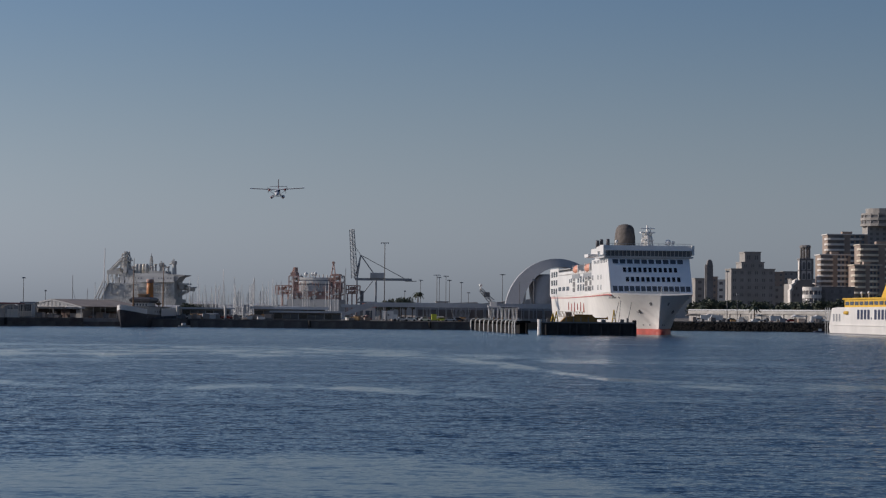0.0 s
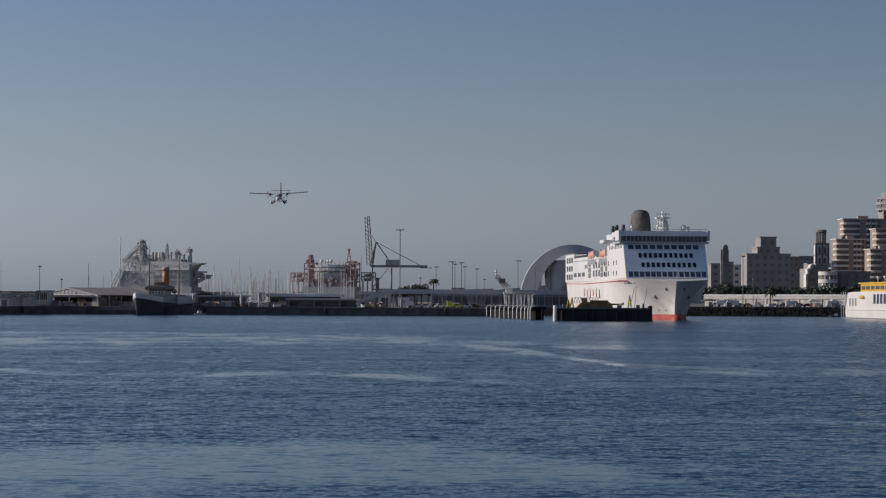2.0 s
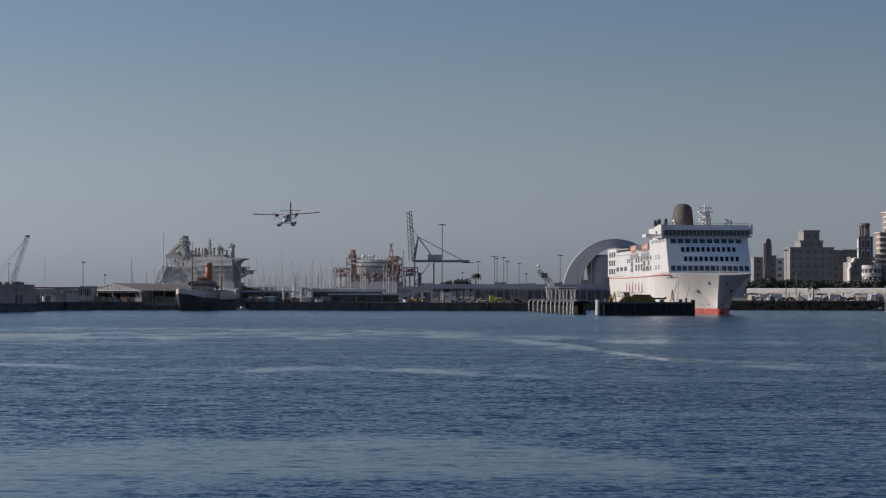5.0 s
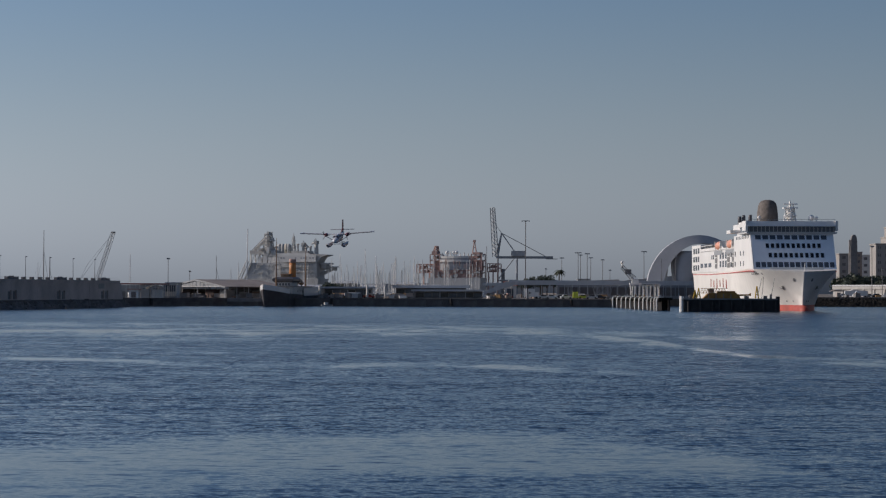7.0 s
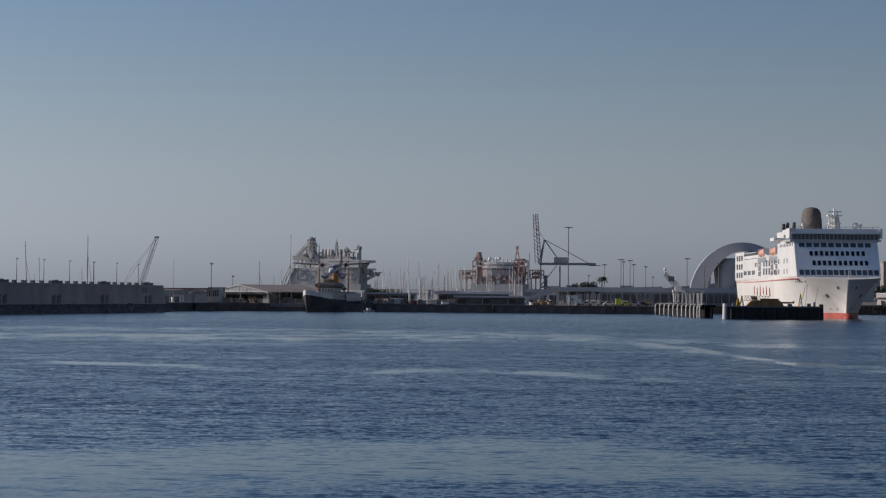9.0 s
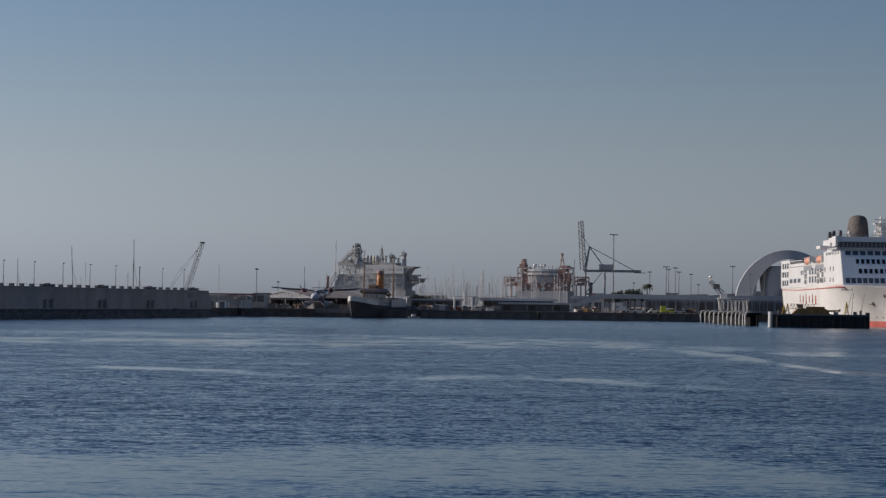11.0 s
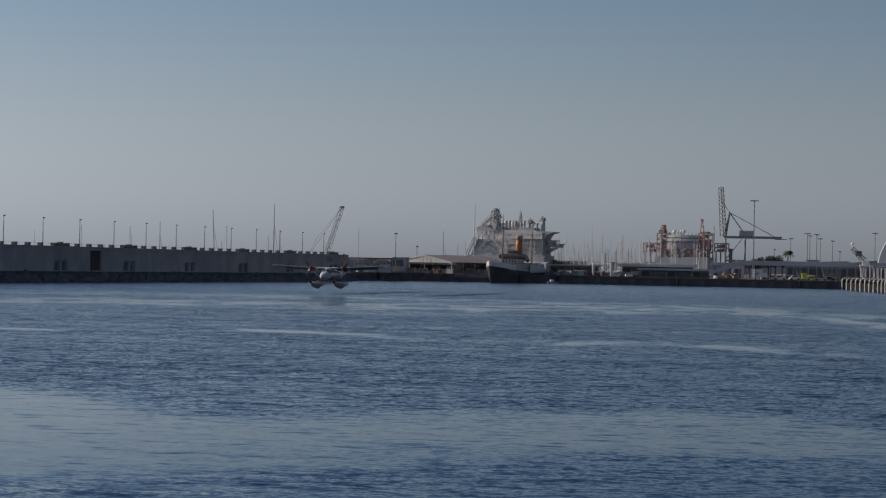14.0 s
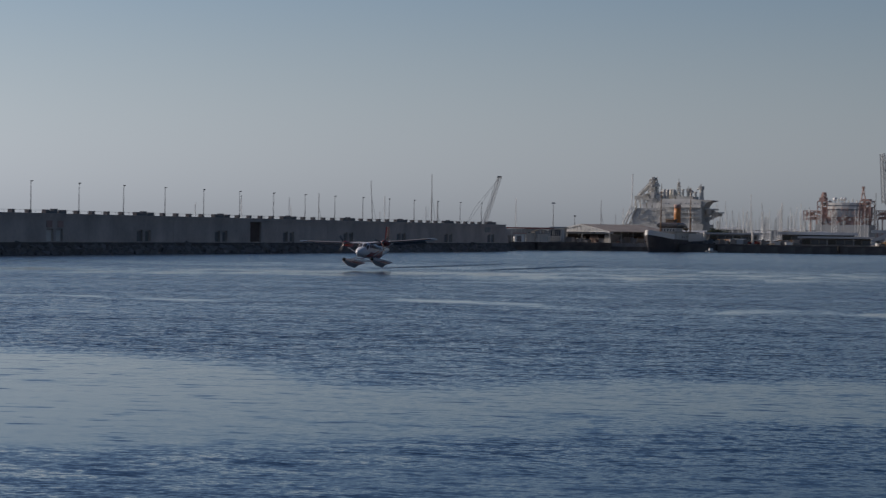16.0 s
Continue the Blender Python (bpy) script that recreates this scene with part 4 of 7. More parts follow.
# ---- catamaran ferry at the edge of the town quay ----
def catamaran():
    c = thing("fast_ferry", pose(181.1, 774, 0, 0, 0, 91.7), "white catamaran ferry with yellow upper deck, berthed by the rocks", "ferry")
    # local -x runs along the ship, local +y is the sunlit side
    bm = bmesh.new()
    prism(bm, [(0, 0.9), (1.2, 2.2), (-0.5, 4.6), (-3.0, 9.0), (-12, 9.3), (-100, 9.3), (-100, -1), (-1.6, -1)], -12, 12)
    part("hull", bm, WHITE, c, "white hull side")
    bm = bmesh.new()
    prism(bm, [(1.6, -0.8), (2.0, 0.35), (-100, 0.35), (-100, -0.8)], 12.0, 12.3)
    part("boot_topping", bm, GREY_DARK, c)
    boxpart("knuckle", (-100, -1.0, 12.0, 12.25, 3.0, 3.3), WHITE, c)
    boxpart("upper_deck", (-100, -19, -11, 11.6, 9.3, 11.9), YELLOW, c, "yellow upper deck")
    for k in range(12):
        boxpart("window", (-25.2 - k * 6.2, -20.4 - k * 6.2, 11.5, 11.7, 10.0, 11.2), GLASS_GREY, c)
    boxpart("deck_roof", (-100, -17.5, -11.4, 12.0, 11.9, 12.4), YELLOW, c)
    bm = bmesh.new()
    prism(bm, [(-60, 12.4), (-68, 18.5), (-80, 18.5), (-80, 12.4)], 4, 10)
    part("funnel", bm, YELLOW, c, "yellow funnel")
    for x, z in ((-13, 9.3), (-32, 12.4), (-41, 12.4)):
        bm = bmesh.new()
        rod(bm, (x, 9, z), (x, 9, z + 1.6), 0.15)
        ball(bm, (x, 9, z + 1.7), 0.5)
        part("radome", bm, WHITE, c, "", True)
    # dark bars stand for the lettering
    for k in range(12):
        if k == 4:
            boxpart("letter_bar", (-38.6 - k * 4.3, -37.6 - k * 4.3, 12.0, 12.06, 5.2, 5.9), NAVY, c)
            continue
        bm = bmesh.new()
        x = -37.5 - k * 4.3
        prism(bm, [(x, 5.2), (x - 0.1, 8.4), (x - 2.9, 8.4), (x - 2.8, 5.2)], 12.0, 12.06)
        part("letter_bar", bm, NAVY, c, "navy lettering bar")
    for k in range(3):
        boxpart("doorway", (-6.9 - k * 4.0, -4.6 - k * 4.0, 11.9, 12.04, 4.4, 7.0), GREY, c)
    bm = bmesh.new()
    turned(bm, [(0.2, -2.0), (0.6, -1.6), (0.6, 1.6), (0.2, 2.0)], 8, (-24, 12.4, 7.4), "x")
    part("raft_canister", bm, YELLOW, c, "yellow life raft canister")
    for z in (4.8, 6.2, 7.6):
        bm = bmesh.new()
        rod(bm, (1.5, 11.5, z), (8.0, 11.8, z), 0.12)
        part("frame_rail", bm, GREY_LIGHT, c)
    for x in (1.8, 4.8, 8.0):
        bm = bmesh.new()
        rod(bm, (x, 11.6, -1), (x, 11.6, 9.2), 0.16)
        part("frame_post", bm, GREY_LIGHT, c)
    return c


catamaran()


# ---- dolphin pier and pontoon beside the ferry ----
def pontoon():
    p = thing("pontoon", pose(54.4, 624.5, 0), "black fendered pontoon with rusty yellow ramps, in front of the ferry", "pontoon")
    boxpart("body", (0, 26, 0, 8, -1.5, 3.3), FENDER, p)
    boxpart("deck", (-0.3, 26.3, -0.2, 8.2, 3.3, 3.7), GREY_DARK, p)
    for k in range(9):
        bm = bmesh.new()
        turned(bm, [(0.25, -0.8), (0.34, 0), (0.34, 2.4 + 0.4 * (k % 2)), (0.25, 3.0)], 8, (1.2 + k * 2.95 + 0.5 * (k % 3), -0.2, 0))
        part("fender", bm, FENDER, p)
    for x in (-0.6, 26.4):
        bm = bmesh.new()
        rod(bm, (x, 1, -1.5), (x, 1, 4.3), 0.7, 0.6, 10)
        part("mooring_post", bm, PILE if x < 0 else FENDER, p, "pale mooring post" if x < 0 else "")
    bm = bmesh.new()
    prism(bm, [(5.6, 3.7), (6.8, 5.0), (8.2, 5.3), (14.8, 5.3), (15.6, 4.6), (16.0, 3.7)], 1.5, 5.5)
    part("ramp", bm, YELLOW_RUST, p, "rusty yellow ramp")
    for x in (6.9, 9.0, 11.1, 13.2):
        boxpart("ramp_rib", (x, x + 0.2, 1.36, 1.5, 3.7, 5.0), GREY_DARK, p)
    boxpart("ramp_top", (9.6, 14.6, 2, 5, 5.3, 5.8), YELLOW_RUST, p)
    boxpart("winch_house", (7.0, 8.6, 2, 4, 5.3, 6.4), ROOF_BROWN, p, "brown winch housing")
    bm = bmesh.new()
    prism(bm, [(13.5, 4.3), (13.5, 4.9), (18.4, 4.9), (19.0, 5.3), (19.0, 4.4), (18.4, 4.5)], 2, 3)
    part("walkway", bm, YELLOW_RUST, p)
    for x, w, h in ((1.6, 0.9, 1.0), (3.0, 0.5, 1.5), (17.2, 1.2, 0.7), (22.6, 1.0, 0.8), (24.4, 0.5, 1.2)):
        boxpart("deck_locker", (x, x + w, 2, 3.2, 3.7, 3.7 + h), GREY_DARK, p)
    bm = bmesh.new()
    for k in range(9):
        x = 4.8 + k * 0.8
        rod(bm, (x, 1.6, 5.2), (x + 0.4, 1.6, 6.5), 0.07, 0.07, 4)
        rod(bm, (x + 0.4, 1.6, 6.5), (x + 0.8, 1.6, 5.2), 0.07, 0.07, 4)
    rod(bm, (4.8, 1.6, 5.2), (12.4, 1.6, 5.2), 0.08, 0.08, 4)
    rod(bm, (4.8, 1.6, 6.5), (12.4, 1.6, 6.5), 0.08, 0.08, 4)
    part("railing", bm, YELLOW_RUST, p)
    for x, h in ((4.2, 6.6), (3.2, 6.0), (20.6, 7.2)):
        bm = bmesh.new()
        rod(bm, (x - 0.5, 1.5, 3.7), (x, 1.5, h), 0.16)
        rod(bm, (x + 0.5, 1.5, 3.7), (x, 1.5, h), 0.16)
        rod(bm, (x - 0.3, 1.5, 4.8), (x + 0.3, 1.5, 4.8), 0.1)
        part("bollard_frame", bm, YELLOW, p, "yellow steel post frame")
    return p


pontoon()
bent_pier = thing("finger_pier", pose(0, 0, 0), "finger pier with a row of bent pale fender posts", "pier")
bm = bmesh.new()
loft(bm, [[(43.5, 786, 3.1), (47.5, 786, 3.1), (47.5, 786, 3.8), (43.5, 786, 3.8)], [(49.4, 652, 3.1), (53.4, 652, 3.1), (53.4, 652, 3.8), (49.4, 652, 3.8)]])
part("deck", bm, TARRED, bent_pier, "dark pier deck")
bm = bmesh.new()
loft(bm, [[(x + 1.3, y, -2), (x + 2.6, y, -2), (x + 2.6, y, 3.1), (x + 1.3, y, 3.1)] for x, y in ((43.5, 785), (49.2, 656))])
part("fender_wall", bm, TARRED, bent_pier, "dark timber fendering")
rnd = random.Random(77)
for k in range(12):
    t = k / 11
    y = 785 - (785 - 654) * (1 - (1 - t) ** 1.3)
    x = 43.5 + (786 - y) / 134 * 5.9
    bm = bmesh.new()
    x -= 0.45
    lean = rnd.uniform(-0.12, 0.12)
    rod(bm, (x + lean, y, -2), (x, y, 3.1), 0.2, 0.2, 8)
    rod(bm, (x, y, 3.05), (x + 0.22, y, 3.7), 0.2, 0.2, 8)
    rod(bm, (x + 0.2, y, 3.66), (x + 1.2, y, 4.0), 0.2, 0.18, 8)
    rod(bm, (x + 1.18, y, 4.0), (x + 1.35, y, 3.75), 0.18, 0.16, 8)
    part("bent_post", bm, PILE, bent_pier, "bent pale steel fender post")
    bm = bmesh.new()
    rod(bm, (x + 3.4, y - 3, -2), (x + 3.4, y - 3, 3.1), 0.35, 0.35, 6)
    part("support_post", bm, TARRED, bent_pier)
    boxpart("post_cap", (x + 0.3, x + 1.2, y - 0.6, y + 0.6, 2.5, 3.1), TARRED, bent_pier)
    if k % 2:
        boxpart("rail_post", (x + 0.6, x + 0.75, y - 0.1, y + 0.1, 3.8, 4.8), GREY_LIGHT, bent_pier)
    boxpart("bollard", (x + 1.4, x + 1.9, y - 2.3, y - 1.8, 3.8, 3.8 + rnd.uniform(0.3, 0.9)), rnd.choice((OCHRE, GREY_DARK, GREY_LIGHT)), bent_pier)


# ---- passenger boarding tower ----
def boarding_tower():
    b = thing("boarding_tower", pose(50.1, 800, 2.8), "white steel passenger boarding tower with a raised arm", "boarding tower")
    rnd = random.Random(15)
    for k in range(8):
        x = 0.4 + k * 1.4 + rnd.uniform(-0.2, 0.2)
        lean = rnd.uniform(-0.35, 0.35)
        top = rnd.uniform(4.6, 5.2)
        for p, q, r in (((x, 0, 0), (x + lean, 0, top), 0.27), ((x + 0.5, 3, 0), (x + 0.4 - lean, 3, 5.0), 0.12)):
            bm = bmesh.new()
            rod(bm, p, q, r)
            part("leg", bm, WHITE, b)
        if k in (1, 4, 6, 8):
            bm = bmesh.new()
            rod(bm, (x + 0.9, 0, 0.2), (x - 0.1, 0, 4.8), 0.12)
            part("brace", bm, WHITE, b)
    boxpart("gallery", (0, 4.2, -0.4, 3.6, 5.3, 5.9), WHITE, b)
    boxpart("gallery", (4.2, 11.0, -0.3, 3.4, 4.9, 5.6), WHITE, b)
    boxpart("gallery_glass", (4.5, 10.7, -0.36, -0.29, 5.05, 5.4), GLASS_GREY, b)
    boxpart("cab", (0.8, 3.2, 0, 3, 5.9, 7.4), WHITE, b)
    bm = bmesh.new()
    lattice(bm, (1.6, 1.5, 7.2), (-2.8, 1.5, 11.8), 1.5, 0.9, 5, 0.14)
    part("arm", bm, GREY, b)
    boxpart("arm_joint", (-1.6, 0.6, 0.8, 2.2, 9.0, 10.8), GREY_DARK, b)
    bm = bmesh.new()
    ball(bm, (-2.7, 1.5, 13.3), 0.6)
    rod(bm, (-2.8, 1.5, 11.6), (-2.7, 1.5, 13), 0.2)
    part("beacon", bm, WHITE, b, "", True)
    return b


boarding_tower()


# ---- ferry terminal canopy, sheds, market hall ----
def canopy():
    c = thing("terminal_canopy", pose(0, 0, 0), "long flat grey terminal canopy on thin columns with a sloping ramp", "canopy")
    boxpart("roof", (6.7, 77.0, 845, 857, 8.0, 9.7), ROOF_GREY, c, "grey flat roof")
    boxpart("roof_left", (-3.2, 4.5, 847, 858, 7.7, 8.8), ROOF_GREY, c)
    bm = bmesh.new()
    x0, x1 = -2.6, 7.7
    prism(bm, [(x0, 4.2), (x0 - 0.3, 5.2), (x1 - 2, 9.2), (x1 + 1.5, 9.2), (x1 + 1.5, 8.0)], 838, 843)
    part("ramp", bm, ROOF_GREY, c, "sloping covered ramp")
    for k in range(24):
        x = 7.8 + k * 2.9
        bm = bmesh.new()
        rod(bm, (x, 846, 2.8), (x, 846, 8.05), 0.13, 0.13, 6)
        part("column", bm, GREY_LIGHT, c)
    boxpart("back_wall", (25.7, 79.1, 868, 869, 2.8, 8.0), GREY, c, "grey glazed back wall")
    for k in range(14):
        x = 26.8 + k * 3.8
        boxpart("glass_pane", (x, x + 3.3, 867.85, 867.98, 4.0, 7.2), FAR_GLASS, c)
    return c


canopy()


def long_shed(x0, x1, y0, depth, z, roof_z, glass, label):
    s = thing("quay_building", pose(x0, y0, 2.8), label, "building")
    w = x1 - x0
    boxpart("wall", (0.5, w - 0.5, 1, depth, 0, z - 3.0), glass, s)
    boxpart("roof", (-0.8, w + 0.8, -1.6, depth + 1, z - 3.0, roof_z - 2.8), ROOF_GREY, s, "grey flat overhanging roof")
    n = max(2, int(w / 3))
    for k in range(n):
        a = 0.7 + (w - 1.4) * k / n
        boxpart("window", (a + 0.15, a + (w - 1.4) / n - 0.15, 0.9, 1.02, 0.5, z - 3.6), GLASS_GREY if k % 3 else GLASS, s)
    for k in range(0, n + 1, 3):
        a = 0.2 + (w - 0.4) * k / n
        boxpart("column", (a - 0.12, a + 0.12, -1.2, -0.96, 0, z - 3.0), GREY, s)
    return s


long_shed(-35.5, -8.7, 812, 14, 6.8, 7.6, GREY_DARK, "low glazed quay building with grey flat roof")
long_shed(-28.1, -2.7, 803, 8, 5.6, 6.1, GREY_DARK, "low dark glazed pavilion on the quay")
long_shed(-62.3, -43.7, 818, 10, 6.6, 7.0, GREY, "low grey warehouse behind the moored steamship")


HALL_RIDGE, HALL_LENGTH, HALL_HALF, HALL_TOP, HALL_EAVE = (-107.4, 806.0), 29.6, 15.4, 9.5, 7.0


def market_hall():
    """Local x runs along the ridge from the open gable, local y across the hall."""
    g, L, hw = HALL_RIDGE, HALL_LENGTH, HALL_HALF
    h = thing("market_hall", pose(*g, 2.8, 0, 0, 49), "open market hall with wide brown pitched roof and pale arched gable", "hall")
    eave, top = HALL_EAVE - 2.8, HALL_TOP - 2.8
    n = 9
    for sd in (-1, 1):
        for k in range(n):
            x0, x1 = L * k / n - (0.6 if k == 0 else 0), L * (k + 1) / n - 0.05
            bm = bmesh.new()
            loft(bm, [[(x, sd * hw * q, top + (eave - top) * q ** 1.12 + d) for q in (0, 0.35, 0.7, 1.04)] + [(x, sd * hw * q, top + (eave - top) * q ** 1.12 + d - 0.22) for q in (1.04, 0.7, 0.35, 0)] for x, d in ((x0, 0.0), (x1, 0.03))])
            part("roof_sheet", bm, ROOF_BROWN, h, "brown sheet roof")
    # gable: pale fascia, tie beam and glazing bars
    bm = bmesh.new()
    for sd in (-1, 1):
        loft(bm, [[(x, sd * hw * q, top + (eave - top) * q ** 1.12 + dz) for x, dz in ((-0.75, -0.05), (-0.75, -0.55), (-0.5, -0.55), (-0.5, -0.05))] for q in (0, 0.3, 0.6, 1.05)])
    part("gable_fascia", bm, GREY, h, "pale gable fascia")
    bm = bmesh.new()
    rod(bm, (-0.6, -hw, eave - 0.2), (-0.6, hw, eave - 0.2), 0.14, 0.14, 5)
    for k in range(-6, 7):
        y = hw * k / 7
        zt = top + (eave - top) * abs(k / 7) ** 1.12 - 0.3
        rod(bm, (-0.6, y, eave - 0.2), (-0.6, y * 0.9, zt), 0.07, 0.07, 4)
    part("gable_truss", bm, GREY_LIGHT, h)
    bm = bmesh.new()
    loft(bm, [[(x, hw * q, top + (eave - top) * abs(q) ** 1.12 - 0.3) for q in (-0.85, -0.5, -0.2, 0, 0.2, 0.5, 0.85)] + [(x, 0.85 * hw, eave - 0.1), (x, -0.85 * hw, eave - 0.1)] for x in (-0.42, -0.36)])
    part("gable_panel", bm, GREY, h, "grey translucent gable sheet")
    for sd in (-1, 0.0, 1):
        for k in range(6):
            if sd == 0.0 and k % 2:
                continue
            x = 0.3 + (L - 0.8) * k / 5
            bm = bmesh.new()
            rod(bm, (x, sd * (hw - 0.5), 0), (x, sd * (hw - 0.5), eave - 0.1 if sd else top - 0.3), 0.2 if k == 0 else 0.15, None, 6)
            part("column", bm, GREY_LIGHT, h)
    boxpart("back_wall", (L - 0.4, L, -hw + 0.5, hw - 0.5, 0, eave), GREY_DARK, h)
    boxpart("side_wall", (6, L - 0.5, hw - 0.4, hw - 0.2, 0, eave - 1.0), STONE_DARK, h)
    # stall colours are kept dark to stand in for shade beneath the roof
    rnd = random.Random(88)
    for k in range(4):
        for j in range(4):
            x, y = 2.5 + k * (L - 4) / 4, -hw + 2.2 + j * (2 * hw - 3) / 4
            boxpart("stall", (x, x + rnd.uniform(3.5, 5), y, y + rnd.uniform(3.2, 5), 0, rnd.uniform(1.5, 2.9)), rnd.choice((GREY_DARK, GREY_DARK, STONE_DARK, RUST)), h)
    return h


market_hall()


def shed(x0, x1, y, z0, h, depth, wall_m, roof_m, label, pitched=False):
    s = thing("shed", pose(x0, y, z0), label, "shed")
    w = x1 - x0
    boxpart("wall", (0, w, 0, depth, 0, h), wall_m, s)
    if pitched:
        bm = bmesh.new()
        loft(bm, [[(x, -0.5, h), (x, depth / 2, h + 1.6), (x, depth + 0.5, h)] for x in (-0.4, w + 0.4)])
        part("roof", bm, roof_m, s)
    else:
        boxpart("roof", (-0.5, w + 0.5, -0.6, depth + 0.5, h, h + 0.35), roof_m, s)
    n = max(1, int(w / 3))
    for k in range(n):
        a = (k + 0.2) * w / n
        boxpart("door" if k % 3 == 0 else "window", (a, a + w / n * 0.55, -0.06, 0.05, 0.1 if k % 3 == 0 else h * 0.4, h * 0.75), GLASS_GREY, s)
    return s


def red_shelter():
    h = thing("shelter", pose(-130.2, 764, 2.8), "open quay shelter with a thin dull red roof on posts", "shelter")
    boxpart("roof", (0, 17.6, 0, 9, 4.75, 5.05), ROOF_RED, h, "thin dull red roof")
    boxpart("fascia", (0, 17.6, -0.12, 0, 4.6, 5.1), ROOF_RED, h)
    for k in range(6):
        for y in (0.3, 8.6):
            bm = bmesh.new()
            rod(bm, (0.4 + k * 3.36, y, 0), (0.4 + k * 3.36, y, 4.8), 0.12, None, 6)
            part("post", bm, GREY_LIGHT, h)
    for x, w, z, m in ((1.0, 2.4, 2.2, GREY_DARK), (8.4, 3.0, 3.1, GREY_LIGHT), (12.4, 3.6, 2.9, PLASTER)):
        boxpart("counter", (x, x + w, 3, 6, 0, z), m, h)


red_shelter()
shed(-124.0, -120.9, 756, 2.8, 2.8, 4, WHITE, ORANGE_OLD, "small white kiosk with orange sign board")


def glazed_kiosk(x0, x1, y, h, label):
    q = thing("kiosk", pose(x0, y, 2.8), label, "kiosk")
    w = x1 - x0
    boxpart("plinth", (0, w, 0, 5, 0, 0.5), GREY, q)
    boxpart("inner_wall", (0.4, w - 0.4, 2.4, 4.6, 0.5, h - 0.4), GREY_LIGHT, q)
    boxpart("roof", (-0.3, w + 0.3, -0.4, 5.3, h - 0.35, h), PLASTER, q, "thin white roof")
    n = 7
    for k in range(n):
        x = 0.1 + (w - 0.3) * k / (n - 1)
        boxpart("upright", (x, x + 0.16, -0.05, 0.15, 0.5, h - 0.35), PLASTER, q)
        if k < n - 1:
            boxpart("pane", (x + 0.18, x + (w - 0.3) / (n - 1) - 0.02, 0.06, 0.09, 2.2, h - 0.6), GLASS_GREY, q)
    boxpart("mid_rail", (0, w, -0.06, 0.12, 1.9, 2.1), PLASTER, q)


glazed_kiosk(-115.2, -110.6, 775, 5.0, "pale glazed quay kiosk with white uprights")


def pavilion():
    p = thing("pavilion", pose(-125.4, 800, 2.8), "white barrel-roofed pavilion on posts", "pavilion")
    bm = bmesh.new()
    prof = [(3.6 - 3.6 * math.cos(math.pi * i / 10), 3.2 + 1.5 * math.sin(math.pi * i / 10)) for i in range(11)]
    loft(bm, [[(x, y, z) for x, z in prof] + [(x, y, z - 0.2) for x, z in prof[::-1]] for y in (0, 7)])
    part("roof", bm, PLASTER, p, "white curved roof sheet")
    for x in (0.2, 3.6, 7.0):
        for y in (0.2, 6.8):
            bm = bmesh.new()
            rod(bm, (x, y, 0), (x, y, 3.2 if x != 3.6 else 4.5), 0.12, None, 6)
            part("post", bm, GREY_LIGHT, p)
    boxpart("counter", (0.8, 6.4, 2.0, 4.0, 0, 1.2), GREY_LIGHT, p)


pavilion()
shed(-117.7, -112.9, 800, 2.8, 5.2, 6, GREY_LIGHT, STEEL, "pale grey glazed pavilion beside the market hall")
shed(-128.9, -121.0, 812, 2.8, 4.5, 8, GREY, ROOF_BROWN, "long low shed with brown roof edge")
shed(5.3, 10.0, 872, 2.8, 5.0, 8, PLASTER, ROOF_RED, "white hut with a reddish panel on the quay", True)
shed(43.0, 48.9, 1100, 2.8, 8.7, 10, GREY_LIGHT, GREY, "grey box building behind the terminal")
shed(-84.5, -63.4, 835, 2.8, 3.6, 9, STONE_BROWN, ROOF_GREY, "long low brown store behind the steamship")


# ---- vehicles and quay clutter ----
def car(paint, van):
    c = thing("van" if van else "car", pose(0, 0, 0), ("lime yellow van parked on the quay" if paint == CAR_PAINTS[4] else "white delivery van parked on the quay") if van else "parked car on the quay apron", "van" if van else "car", "vehicles on the quay")
    bm = bmesh.new()
    prof = [(-2.9, 0.4), (-2.9, 2.6), (1.4, 2.6), (2.1, 1.5), (2.9, 1.2), (2.9, 0.4)] if van else [(-2.1, 0.35), (-2.15, 0.9), (-1.6, 1.0), (-1.0, 1.45), (0.4, 1.45), (1.0, 0.95), (2.0, 0.8), (2.1, 0.35)]
    prism(bm, prof, -0.9, 0.9)
    part("body", bm, paint, c)
    bm = bmesh.new()
    prism(bm, [(1.38, 1.6), (1.3, 2.3), (1.5, 2.3), (2.0, 1.6)] if van else [(-1.4, 1.0), (-0.95, 1.38), (0.35, 1.38), (0.85, 1.0)], -0.92, 0.92)
    part("glass", bm, GLASS, c)
    for x in ((-1.9, 1.9) if van else (-1.35, 1.35)):
        for y in (-0.85, 0.85):
            bm = bmesh.new()
            turned(bm, [(0.2, -0.12), (0.34, -0.1), (0.34, 0.1), (0.2, 0.12)], 10, (x, y, 0.34), "y")
            part("wheel", bm, FENDER, c)
    return c


CAR_PAINTS = [mat("car_silver", (0.45, 0.46, 0.48), 0.3, 0.5), mat("car_white", (0.75, 0.75, 0.73), 0.3), mat("car_dark", (0.04, 0.04, 0.05), 0.25), mat("car_red", (0.35, 0.03, 0.02), 0.3), mat("car_lime", (0.55, 0.6, 0.05), 0.35)]
rnd = random.Random(21)
protos = [car(p, False) for p in CAR_PAINTS] + [car(CAR_PAINTS[1], True), car(CAR_PAINTS[4], True)]
def park(rows, z):
    for px, y, k, a in rows:
        m = pose(px, y, z, 0, 0, a)
        if protos[k].location.length == 0:
            protos[k].matrix_world = m
        else:
            copy_thing(protos[k], m)


